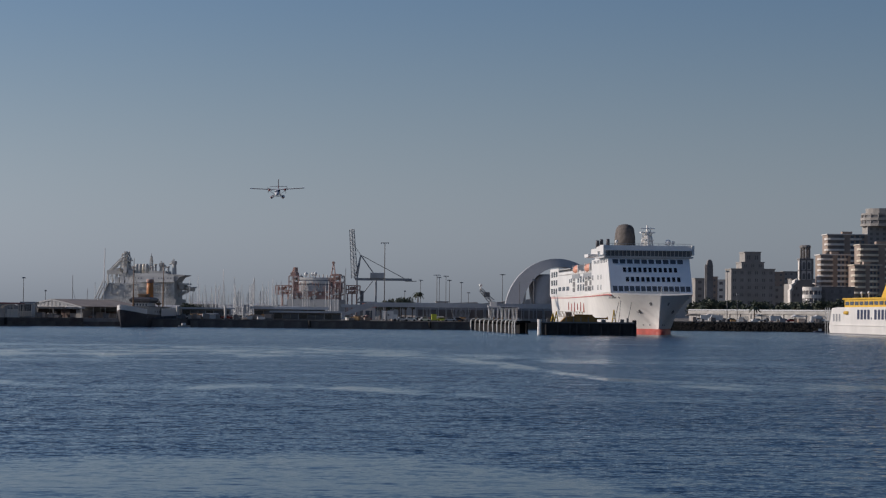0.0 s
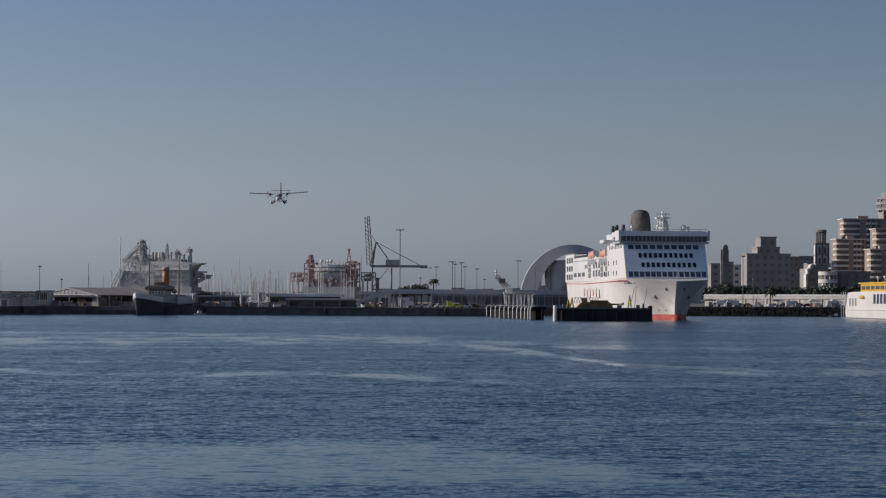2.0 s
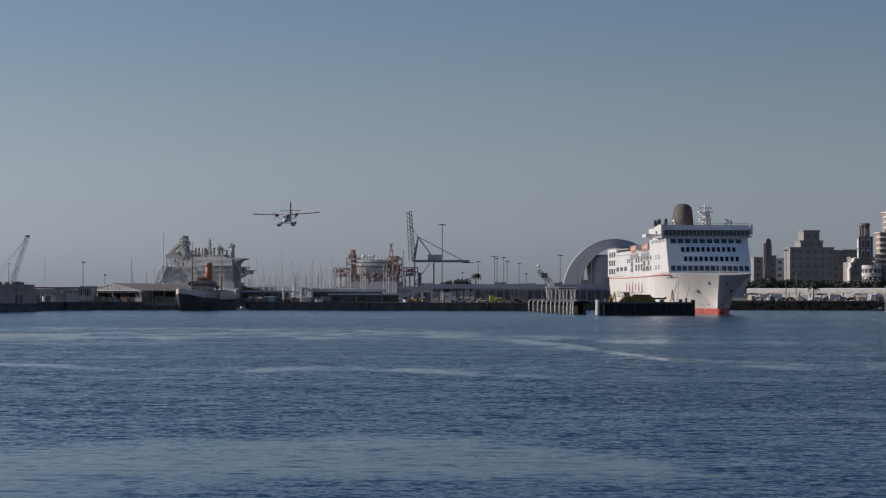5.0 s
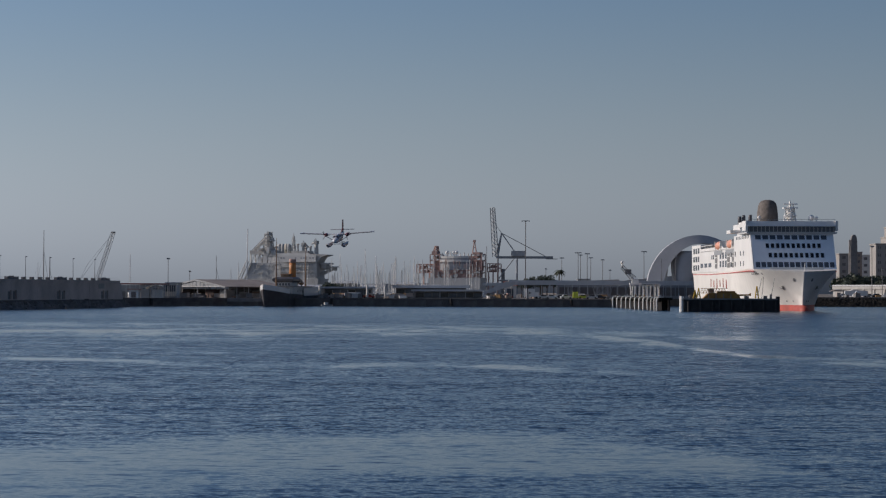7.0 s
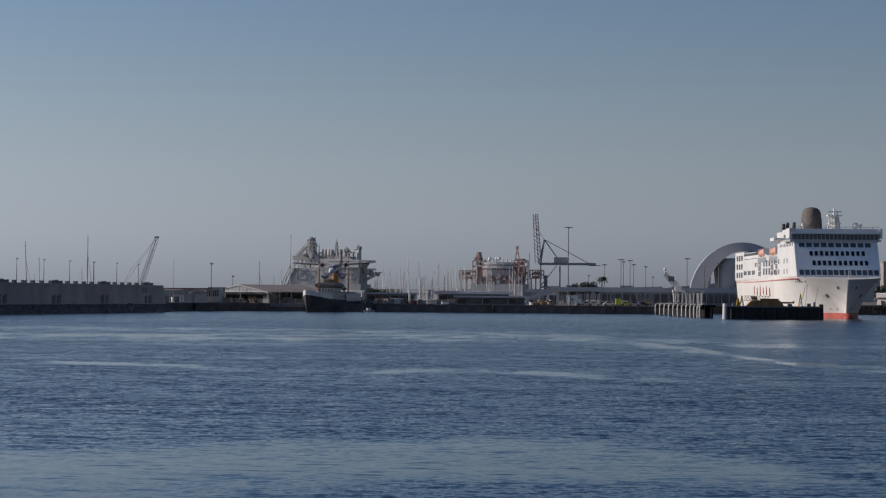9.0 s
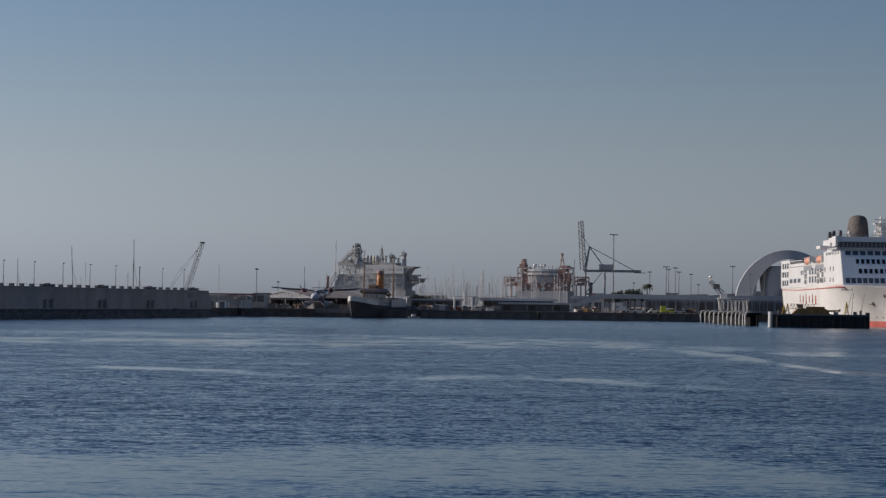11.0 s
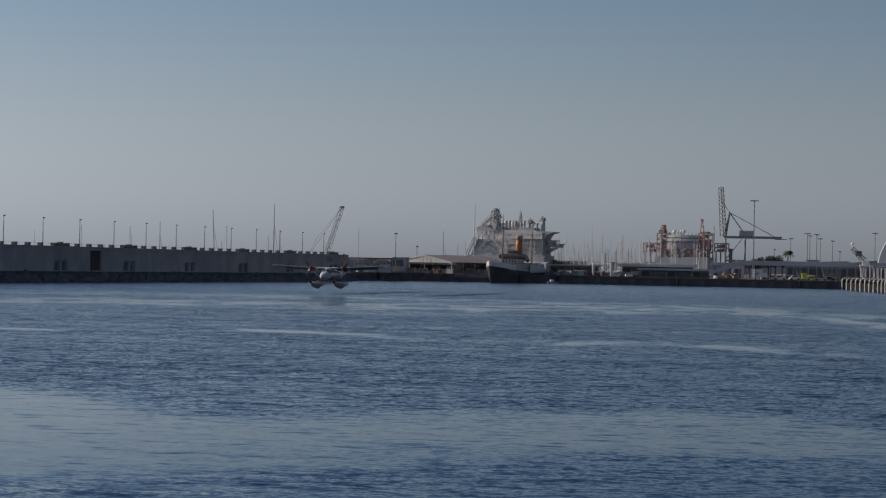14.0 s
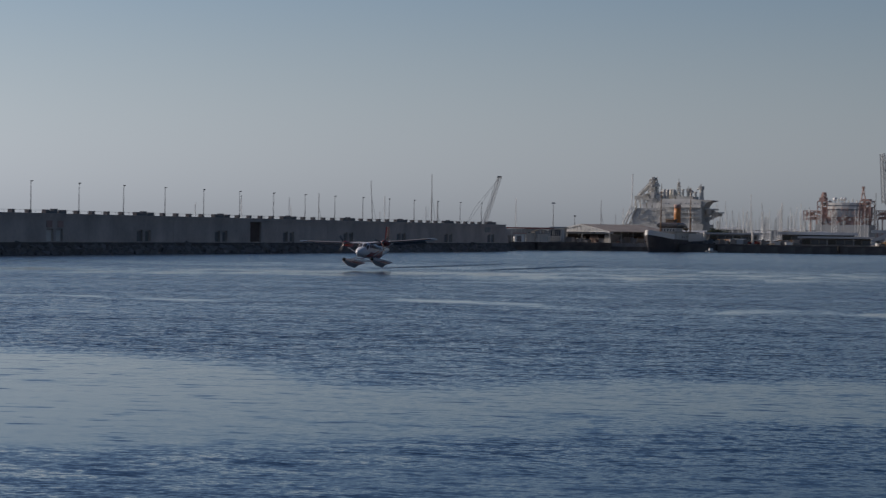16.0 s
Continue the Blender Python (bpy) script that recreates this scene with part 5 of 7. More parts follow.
park(((19.2, 808, 0, 5), (22.3, 810, 1, 0), (25.4, 815, 2, 180), (27.6, 812, 1, 8), (30.7, 806, 6, 90), (34.0, 812, 4, 0), (36.8, 809, 0, 175), (40.1, 813, 2, 4), (16.9, 818, 2, 0), (6.0, 806, 3, 0), (-59.7, 800, 1, 0), (-55.9, 803, 0, 4), (-47.1, 802, 2, 0), (-44.1, 800, 3, 0), (-38.5, 802, 0, 3), (-36.0, 799, 1, 0)), 2.8)
park(((143.7, 905, 1, 3), (147.0, 905, 5, 0), (149.5, 900, 5, 180), (153.5, 902, 0, 0), (156.3, 899, 2, 4), (160.7, 903, 1, 178), (167.0, 899, 0, 0), (171.7, 902, 2, 2), (174.7, 899, 5, 0), (178.7, 902, 1, 0), (180.9, 899, 3, 0), (185.3, 902, 0, 180), (191.2, 897, 5, 0), (194.0, 899, 0, 0)), 3.6)


def box_truck():
    t = thing("box_truck", pose(13.9, 798, 2.8), "white box truck with a dark arrow sign, on the quay", "truck")
    boxpart("cargo_box", (-2.0, 1.9, -1.2, 1.2, 0.7, 3.6), WHITE, t)
    boxpart("cab", (1.95, 3.3, -1.1, 1.1, 0.5, 2.4), WHITE, t)
    bm = bmesh.new()
    prism(bm, [(-0.2, 1.7), (-0.2, 2.6), (0.7, 2.15)], -1.25, -1.2)
    part("sign", bm, GREY_DARK, t)
    for x in (-1.2, 2.5):
        for y in (-1, 1):
            bm = bmesh.new()
            turned(bm, [(0.3, -0.15), (0.45, -0.12), (0.45, 0.12), (0.3, 0.15)], 10, (x, y, 0.45), "y")
            part("wheel", bm, FENDER, t)
    return t


box_truck()


def tank(x, y, r, m, label):
    t = thing("storage_tank", pose(x, y, 2.8), label, "tank", "tanks on the quay")
    bm = bmesh.new()
    turned(bm, [(r * 0.9, -2.4), (r, -2.1), (r, 2.1), (r * 0.9, 2.4)], 12, (0, 0, r + 0.3), "x")
    part("shell", bm, m, t, "", True)
    for dx in (-1.4, 1.4):
        boxpart("saddle", (dx - 0.2, dx + 0.2, -r, r, 0, 0.7), GREY_DARK, t)


tank(-51.6, 800, 0.7, ORANGE_OLD, "faded orange horizontal tank on the quay")
tank(-54.7, 801, 0.8, OCHRE, "ochre horizontal tank on the quay")
tank(-49.8, 806, 0.9, GREY, "grey tank on the quay")

rnd = random.Random(4)
for k in range(170):
    # crates, skips and boxes along the quays
    span = rnd.choice(((318, 480, 794, 810), (318, 480, 794, 810), (610, 650, 797, 820), (10, 200, 795, 803), (1228, 1460, 885, 898), (690, 830, 815, 832)))
    y = rnd.uniform(span[2], span[3])
    b = ((rnd.uniform(span[0], span[1]) - 782.0) / 3915 + 0.0419)
    w, h = rnd.uniform(0.7, 2.6), rnd.uniform(0.5, 1.9)
    c = thing("crate", pose(b * y, y, 3.6 if y > 880 else 2.8, 0, 0, rnd.uniform(-20, 20)), "weathered storage box on the quay", "crate", "crates on the quay")
    mm = rnd.choice((GREY_DARK, GREY_DARK, GREY, ORANGE_OLD, OCHRE, GREY_LIGHT, WHITE, ROOF_BROWN, ROOF_BROWN, STONE_BROWN) if span[0] > 300 else (GREY_DARK, GREY_DARK, RUST, STONE_DARK, ROOF_BROWN))
    boxpart("body", (-w / 2, w / 2, -0.9, 0.9, 0.12, h), mm, c)
    boxpart("lid", (-w / 2 - 0.06, w / 2 + 0.06, -0.96, 0.96, h, h + 0.12), mm, c)
    boxpart("skid", (-w / 2 + 0.1, -w / 2 + 0.4, -0.8, 0.8, 0, 0.12), FENDER, c)
    boxpart("skid", (w / 2 - 0.4, w / 2 - 0.1, -0.8, 0.8, 0, 0.12), FENDER, c)


def v_column(x, y):
    t = thing("forked_column", pose(x, y, 2.8), "white steel column that forks upwards under the canopy", "column", "forked columns of the terminal")
    for k in (-1.3, -0.5, 0.5, 1.3):
        bm = bmesh.new()
        rod(bm, (0, 0, 0), (k, 0, 5.2), 0.14, 0.09)
        part("branch", bm, GREY, t)


for x, y in ((39.8, 842), (41.5, 842), (43.2, 842), (45.0, 842), (29.9, 842), (12.3, 842)):
    v_column(x, y)


def tent(x, y, w, m, label):
    t = thing("tent", pose(x, y, 3.6), label, "tent", "tents on the shore road")
    bm = bmesh.new()
    loft(bm, [[(-w, -2, 2.3), (-w * 0.5, -2, 3.0), (w, -2, 2.5), (w, -2, 2.3)], [(-w, 2, 2.3), (-w * 0.5, 2, 3.2), (w, 2, 2.6), (w, 2, 2.3)]])
    part("cover", bm, m, t)
    for a in (-w + 0.1, 0, w - 0.1):
        bm = bmesh.new()
        rod(bm, (a, -1.9, 0), (a, -1.9, 2.4), 0.08)
        part("pole", bm, STEEL, t)


tent(186.6, 912, 3.4, WHITE, "white awning on poles on the shore road")
tent(143.4, 912, 4.5, ROOF_BROWN, "dark brown awning on poles")
tent(150.8, 914, 4.0, PLASTER, "long white awning on poles")
tent(171.2, 914, 3.0, GREY, "grey awning on poles")
tent(194.9, 912, 2.4, WHITE, "small white awning on poles")


def work_boat(x, y, rz, m, label):
    t = thing("work_boat", pose(x, y, 0, 0, 0, rz), label, "boat", "small boats at the quay")
    bm = bmesh.new()
    loft(bm, [[(q, w, 0.6), (q, w * 0.6, -0.3), (q, -w * 0.6, -0.3), (q, -w, 0.6)] for q, w in ((-2, 0.7), (0, 0.8), (1.5, 0.6), (2.3, 0.05))])
    part("hull", bm, m, t)
    boxpart("wheelhouse", (-0.8, 0.5, -0.45, 0.45, 0.6, 1.4), WHITE, t)
    boxpart("glass", (0.48, 0.54, -0.4, 0.4, 1.0, 1.3), GLASS, t)


work_boat(-58.1, 781, 20, GREY_LIGHT, "small pale work boat beside the steamship")
work_boat(177.4, 829, 170, NAVY, "small dark work boat by the rocks")

for x, y, h, m in ((-44.6, 797, 4.8, PLASTER), (-61.9, 799, 4.6, PLASTER), (-38.2, 799, 4.4, GREY_LIGHT), (13.0, 796, 3.6, GREY)):
    q = thing("quay_post", pose(x, y, 2.8), "pale round post standing on the quay", "post", "posts on the quay")
    bm = bmesh.new()
    turned(bm, [(0.42, 0), (0.42, h - 0.4), (0.3, h)], 10)
    part("shaft", bm, m, q)
    bm = bmesh.new()
    turned(bm, [(0.6, 0), (0.6, 0.25), (0.45, 0.4)], 10)
    part("foot", bm, GREY_DARK, q)


# ---- yachts in the marina ----
def yacht(h, hull_m):
    y = thing("sailing_yacht", pose(0, 0, 0), "moored sailing yacht with bare pale mast", "yacht", "yachts in the marina")
    bm = bmesh.new()
    loft(bm, [[(x, w, 1.1), (x, w * 0.6, -0.3), (x, -w * 0.6, -0.3), (x, -w, 1.1)] for x, w in ((-5, 1.3), (-2, 1.8), (2, 1.5), (5.5, 0.08))])
    part("hull", bm, hull_m, y)
    boxpart("cabin", (-2.5, 1.8, -0.9, 0.9, 1.1, 1.7), WHITE, y)
    bm = bmesh.new()
    rod(bm, (0.6, 0, 1.0), (0.5, 0, h), 0.15, 0.1, 6)
    m = part("mast", bm, WHITE if h > 12 else GREY_LIGHT, y)
    bm = bmesh.new()
    rod(bm, (0.6, 0, 2.2), (-3.6, 0, 2.3), 0.14, 0.12, 5)
    part("boom", bm, STEEL, m)
    for z in (h * 0.45, h * 0.7):
        bm = bmesh.new()
        rod(bm, (0.55, -0.5, z), (0.55, 0.5, z), 0.03, 0.03, 4)
        part("spreader", bm, STEEL, m)
    bm = bmesh.new()
    rod(bm, (5.3, 0, 1.1), (0.5, 0, h - 0.4), 0.012, 0.012, 3)
    rod(bm, (-4.8, 0, 1.1), (0.5, 0, h - 0.1), 0.012, 0.012, 3)
    part("stay", bm, GREY_DARK, m)
    return y


def marina_house(x0, x1, y, h, m, label):
    b = thing("marina_house", pose(x0, y, 2.8), label, "building", "low houses behind the marina")
    w = x1 - x0
    boxpart("wall", (0, w, 0, 8, 0, h), m, b)
    bm = bmesh.new()
    loft(bm, [[(x, -0.5, h), (x, 4, h + 1.1), (x, 8.5, h)] for x in (-0.4, w + 0.4)])
    part("roof", bm, ROOF_GREY, b)
    n = max(2, int(w / 3.4))
    for k in range(n):
        a = w * (k + 0.25) / n
        boxpart("window", (a, a + 0.5 * w / n, -0.05, 0.1, h * 0.3, h * 0.75), FAR_GLASS, b)


for x0, x1, y, h, m in ((-92, -78, 1030, 4.4, PLASTER), (-74, -63, 1045, 6.2, STONE), (-60, -50, 1030, 4.6, PLASTER), (-47, -36, 1050, 5.8, CREAM), (-33, -24, 1035, 4.6, PLASTER), (-150, -133, 1040, 4.4, STONE)):
    marina_house(x0, x1, y, h, m, "low pale house with a grey roof behind the marina")
yacht_protos = [yacht(h, m) for h, m in ((11, WHITE), (13.5, WHITE), (16, GREY_LIGHT), (19, NAVY), (9.5, WHITE))]
rnd = random.Random(12)
used = [False] * len(yacht_protos)
spots = []
for k in range(112):
    x = rnd.uniform(335, 500) if k < 78 else (rnd.uniform(500, 600) if k < 98 else rnd.uniform(140, 345))
    y = rnd.uniform(845, 1010)
    spots.append((((x - 782.0) / 3915 + 0.0419) * y, y, rnd.choice((0, 0, 1, 1, 2, 4, 4, 3 if k % 5 == 0 else 1))))
for i in range(9):      # masts that show above the breakwater
    x = rnd.uniform(20, 640)
    y = rnd.uniform(790, 930)
    az = math.atan((x - 784) / 3915) - radians(7.1)
    spots.append((math.tan(az) * y, y, rnd.choice((0, 1, 1, 2))))
for x, y, k in spots:
    # the marina basin lies a little below the quay top
    m = pose(x, y, 2.85, 0, rnd.uniform(-1, 1), rnd.uniform(-40, 40) + 90)
    if used[k]:
        copy_thing(yacht_protos[k], m)
    else:
        used[k] = True
        yacht_protos[k].matrix_world = m


def tall_mast(x, y, top, lean, stays, label):
    t = thing("tall_mast", pose(x, y, 2.8, 0, lean, 0), label, "mast")
    bm = bmesh.new()
    rod(bm, (0, 0, 0), (0, 0, top - 2.8), (0.14 if stays else 0.06) + 0.0045 * top, (0.1 if stays else 0.05) + 0.002 * top, 8)
    part("spar", bm, GREY_DARK if not stays else WHITE, t)
    for z in (0.35, 0.7):
        bm = bmesh.new()
        rod(bm, (0, -0.9, (top - 2.8) * z), (0, 0.9, (top - 2.8) * z), 0.05, 0.05, 4)
        part("spreader", bm, GREY_DARK, t)
    if stays:
        bm = bmesh.new()
        rod(bm, (-4.2, 0, 0.5), (-0.2, 0, (top - 2.8) * 0.55), 0.22, 0.12, 6)
        part("boom", bm, WHITE, t)
    else:
        bm = bmesh.new()
        rod(bm, (2.6, 0, 0.2), (0, 0, (top - 2.8) * 0.7), 0.06, 0.06, 4)
        part("stay", bm, GREY_DARK, t)


tall_mast(-166.5, 820, 27.7, 0.0, False, "tall dark racing yacht mast behind the breakwater")
tall_mast(-184.5, 800, 24.5, -2.6, False, "leaning dark yacht mast behind the breakwater")
tall_mast(-180.3, 900, 18.9, 0.0, False, "slim dark mast behind the breakwater")
tall_mast(-205.4, 800, 19.8, 0.0, False, "thin mast behind the breakwater")
tall_mast(-92.9, 840, 28.9, 0.6, True, "tall white yacht mast with a raised boom")
tall_mast(-1.7, 850, 22.7, 0.0, False, "dark bare pole beside the terminal")
tall_mast(-105.2, 845, 18.8, 0.0, False, "thin dark mast behind the market hall")


# ---- high mast lights ----
def mast_light(top, w):
    l = thing("mast_light", pose(0, 0, 0), "tall harbour floodlight mast with flat lamp head", "floodlight mast", "floodlight masts")
    bm = bmesh.new()
    rod(bm, (0, 0, 0), (0, 0, top), 0.08 + 0.005 * top, 0.06 + 0.003 * top, 8)
    part("pole", bm, GREY_DARK, l)
    bm = bmesh.new()
    box(bm, -w, w, -0.35, 0.35, top - 0.1, top + 0.12)
    hd = part("head", bm, GREY_DARK, l)
    for k in range(4):
        boxpart("floodlight", (-w + k * w * 0.6, -w + k * w * 0.6 + 0.35, -0.45, 0.45, top - 0.4, top - 0.1), GREY_LIGHT, hd)
    return l


for x, y, zt, w in ((14.0, 900, 34.2, 1.6), (33.5, 1050, 21.5, 1.0), (39.3, 1000, 23.1, 1.5), (42.8, 1060, 23.1, 0.9), (43.4, 1000, 22.7, 1.1), (47.7, 1060, 21.8, 1.0), (54.4, 1080, 21.1, 0.8), (58.5, 1090, 16.2, 0.6), (69.0, 1000, 23.7, 1.2), (67.2, 875, 18.4, 0.2), (72.8, 875, 19.6, 0.6), (26.0, 1050, 16.3, 0.4), (150.9, 880, 23.9, 0.7), (159.4, 905, 15.2, 0.3), (-119.3, 815, 17.3, 0.5), (-122.9, 900, 13.4, 0.3)):
    lt = mast_light(zt - 2.8, w)
    lt.matrix_world = pose(x, y, 2.8)


# ---- container crane ----
def sts_crane():
    y = 1900
    c = thing("container_crane", pose(7.3, y, 2.8), "grey ship-to-shore container crane with its boom raised", "crane")
    L = 0
    z_g = 34.0 - 2.8
    legs = ((-1.5, 0), (-1.5, 16), (15, 0), (15, 16))
    for x, yy in legs:
        bm = bmesh.new()
        rod(bm, (x, yy, 0), (x, yy, z_g), 0.85, 0.75, 6)
        part("leg", bm, GREY, c)
    bm = bmesh.new()
    box(bm, -3, 46, 6.5, 9.5, z_g - 0.3, z_g + 1.8)
    part("girder", bm, GREY, c, "grey main girder")
    boxpart("machinery_house", (10, 22, 5.0, 11, z_g + 1.8, z_g + 6.4), GREY_LIGHT, c)
    bm = bmesh.new()
    lattice(bm, (-3.4, 8, z_g + 1.5), (-6.2, 8, 77.5 - 2.8), 3.8, 2.8, 12, 0.4)
    part("boom", bm, GREY, c, "raised lattice boom")
    apex = (1.6, 8, 55.7 - 2.8)
    bm = bmesh.new()
    rod(bm, (-1.5, 8, z_g), apex, 0.7)
    rod(bm, (-3.2, 8, z_g + 1), (1.6, 8, apex[2]), 0.5)
    rod(bm, (16, 8, z_g + 1.5), apex, 0.5)
    part("apex_frame", bm, GREY, c)
    bm = bmesh.new()
    rod(bm, apex, (40, 8, z_g + 1.5), 0.28)
    rod(bm, apex, (-5.2, 8, apex[2] + 10), 0.2)
    part("stay", bm, GREY_DARK, c)
    for yy in (0, 16):
        bm = bmesh.new()
        rod(bm, (-1.5, yy, 12), (15, yy, 12), 0.7)
        part("sill_beam", bm, GREY, c)
        bm = bmesh.new()
        rod(bm, (-1.5, yy, 12.5), (12, yy, z_g - 1), 0.45)
        part("brace", bm, GREY, c)
    boxpart("trolley_cab", (40, 50, 7, 9, z_g - 0.8, z_g - 0.2), GREY_DARK, c)
    boxpart("stair_tower", (1.5, 4.5, 0, 2, 0, 22), GREY_DARK, c)
    return c


sts_crane()


def mobile_crane():
    y = 900
    x0 = -162.3
    c = thing("mobile_crane", pose(x0, y, 2.8), "grey lattice boom crane behind the breakwater", "crane")
    boxpart("carrier", (-4, 5, -1.5, 1.5, 0.6, 2.0), YELLOW_RUST, c)
    boxpart("cab", (-2, 2, -1.4, 1.4, 2.0, 4.2), YELLOW_RUST, c)
    for x in (-3, -1, 1.4, 3.6):
        bm = bmesh.new()
        turned(bm, [(0.4, -1.6), (0.6, -1.5), (0.6, 1.5), (0.4, 1.6)], 10, (x, 0, 0.6), "y")
        part("wheel", bm, FENDER, c)
    tip = (-154.3 - x0, 0, 28.9 - 2.8)
    bm = bmesh.new()
    lattice(bm, (0.5, 0, 3), tip, 1.5, 1.2, 14, 0.09)
    part("boom", bm, GREY, c)
    boxpart("boom_head", (tip[0] - 0.8, tip[0] + 0.8, -0.6, 0.6, tip[2] - 0.3, tip[2] + 0.4), GREY_DARK, c)
    bm = bmesh.new()
    rod(bm, tip, (-7.5, 0, 3.5), 0.05, 0.05, 4)
    rod(bm, (-8.5, 0, 1), (-2.5, 0, 13), 0.05, 0.05, 4)
    rod(bm, (-2.5, 0, 13), tip, 0.05, 0.05, 4)
    part("pendant", bm, GREY_DARK, c)


mobile_crane()


# ---- drill ships beyond the marina ----
def drillship():
    """Plan in units of k metres: a runs along the ship, h is the height; the ship lies oblique to the bay."""
    k = 1700 / 3915
    s = thing("drillship", pose(-156.2, 1700, 0, 0, 0, -16), "large pale grey offshore drillship with derrick, cranes and helideck", "ship")
    rnd = random.Random(505)

    def u(a):
        return (a - 255) * k * 1.04

    def v(h):
        return 5.5 + (551 - h) * k

    def slab(name, a, b, d0, d1, h0, h1, m, label=""):
        boxpart(name, (u(a), u(b), d0, d1, v(h0), v(h1)), m, s, label)

    bm = bmesh.new()
    prism(bm, [(u(172), -2), (u(176), v(530)), (u(319), v(530)), (u(314), -2)], -11, 11)
    part("hull", bm, SHIP_GREY, s, "grey hull")
    # aft process block with slanted end frames
    bm = bmesh.new()
    prism(bm, [(u(182), v(531)), (u(192), v(502)), (u(238), v(502)), (u(238), v(531))], -8, 8)
    part("aft_block", bm, GREY_LIGHT, s)
    for q in (0, 5, 11):
        bm = bmesh.new()
        rod(bm, (u(171 + q), -8.6, v(532)), (u(186 + q), -8.6, v(499)), 0.5, 0.4, 5)
        part("slant_frame", bm, SHIP_GREY, s)
    # open gantry on legs beneath the derrick
    slab("gantry_deck", 189, 216, -5, 4, 487, 480, SHIP_GREY)
    slab("gantry_deck", 214, 238, -6, 5, 493, 484, SHIP_GREY)
    for a in (190.5, 199, 207):
        bm = bmesh.new()
        rod(bm, (u(a), -4, v(503)), (u(a), -4, v(486)), 0.55, None, 5)
        rod(bm, (u(a), -4, v(502)), (u(a + 7), -4, v(488)), 0.3, None, 4)
        part("gantry_leg", bm, SHIP_GREY, s)
    for a, b, h0, h1 in ((205, 212, 503, 492), (214, 222, 503, 490), (224, 237, 503, 492), (228, 236, 484, 479), (206, 212, 480, 476), (222, 227, 484, 474)):
        slab("process_module", a, b, -6 - rnd.random() * 2, 5, h0, h1, rnd.choice((SHIP_GREY, SHIP_PALE)))
    # derrick: stout column, crosswalk and head
    bm = bmesh.new()
    loft(bm, [[(u(219) + x * w, y * w, v(h)) for x, y in ((-1, -1), (1, -1), (1, 1), (-1, 1))] for h, w in ((486, 2.9), (474, 2.5), (464, 2.1), (456, 1.7))])
    lattice(bm, (u(219), 0, v(490)), (u(219), 0, v(450)), 7.2, 4.2, 7, 0.45)
    part("derrick", bm, SHIP_GREY, s, "stout derrick column")
    bm = bmesh.new()
    box(bm, u(211), u(229), -2.6, 2.6, v(463.4), v(461))
    for a in (211.5, 228.5):
        rod(bm, (u(a), 0, v(461)), (u(a), 0, v(457)), 0.4, None, 4)
    box(bm, u(215), u(224), -2.2, 2.2, v(453), v(450.5))
    box(bm, u(217), u(221), -1.6, 1.6, v(450.5), v(446.5))
    rod(bm, (u(222), 0, v(450)), (u(226), 0, v(447)), 0.5, None, 5)
    part("crown_platform", bm, SHIP_GREY, s)
    bm = bmesh.new()
    lattice(bm, (u(216), 0, v(457)), (u(191), 0, v(481)), 2.2, 1.7, 8, 0.3)
    part("flare_boom", bm, SHIP_GREY, s, "slanting lattice boom")
    # forward accommodation: stepped block with rows of windows
    slab("accommodation", 238, 314, -9, 9, 531, 500, SHIP_GREY, "pale accommodation block")
    slab("accommodation", 238, 312, -8.2, 8, 500, 489, SHIP_PALE)
    slab("bridge_deck", 240, 300, -7, 7, 489, 485, SHIP_PALE)
    slab("bridge_deck", 266, 296, -6.4, 6, 485, 481, SHIP_GREY)
    for h in (493.5, 505, 514):
        for j in range(13):
            a = 243 + j * 5.2 + rnd.uniform(-0.5, 0.5)
            if rnd.random() < 0.75:
                slab("window", a, a + 2.2, -9.08 if h > 500 else -8.28, -8.0, h + 1.3, h - 1.0, GREY)
    for h in (500, 509, 518):
        slab("walkway", 240 + rnd.uniform(0, 18), 290 + rnd.uniform(0, 24), -10.4, -9, h + 0.6, h, SHIP_PALE)
    for a in (242, 248, 254.5, 259):
        bm = bmesh.new()
        turned(bm, [(1.7, v(487)), (2.0, v(478)), (1.8, v(471)), (0.9, v(468.6)), (0.2, v(468))], 12, (u(a), -3, 0))
        part("silo", bm, CREAM if a == 254.5 else SHIP_GREY, s, "pale silo" if a == 254.5 else "", True)
    for a, h in ((270, 474), (276, 470), (291, 476), (299, 474), (236, 474)):
        bm = bmesh.new()
        rod(bm, (u(a), -4, v(489)), (u(a), -4, v(h)), 1.0, 0.8, 7)
        turned(bm, [(0.9, v(h + 1)), (1.4, v(h)), (1.3, v(h - 1.4)), (0.3, v(h - 1.8))], 8, (u(a), -4, 0))
        part("vent_pipe", bm, SHIP_GREY, s)
    bm = bmesh.new()
    lattice(bm, (u(265), 0, v(482)), (u(265), 0, v(455)), 2.6, 0.9, 6, 0.25)
    rod(bm, (u(265), 0, v(456)), (u(265), 0, v(449.5)), 0.3, 0.2, 4)
    rod(bm, (u(261), 0, v(463)), (u(269), 0, v(463)), 0.3, None, 4)
    part("antenna_mast", bm, SHIP_GREY, s)
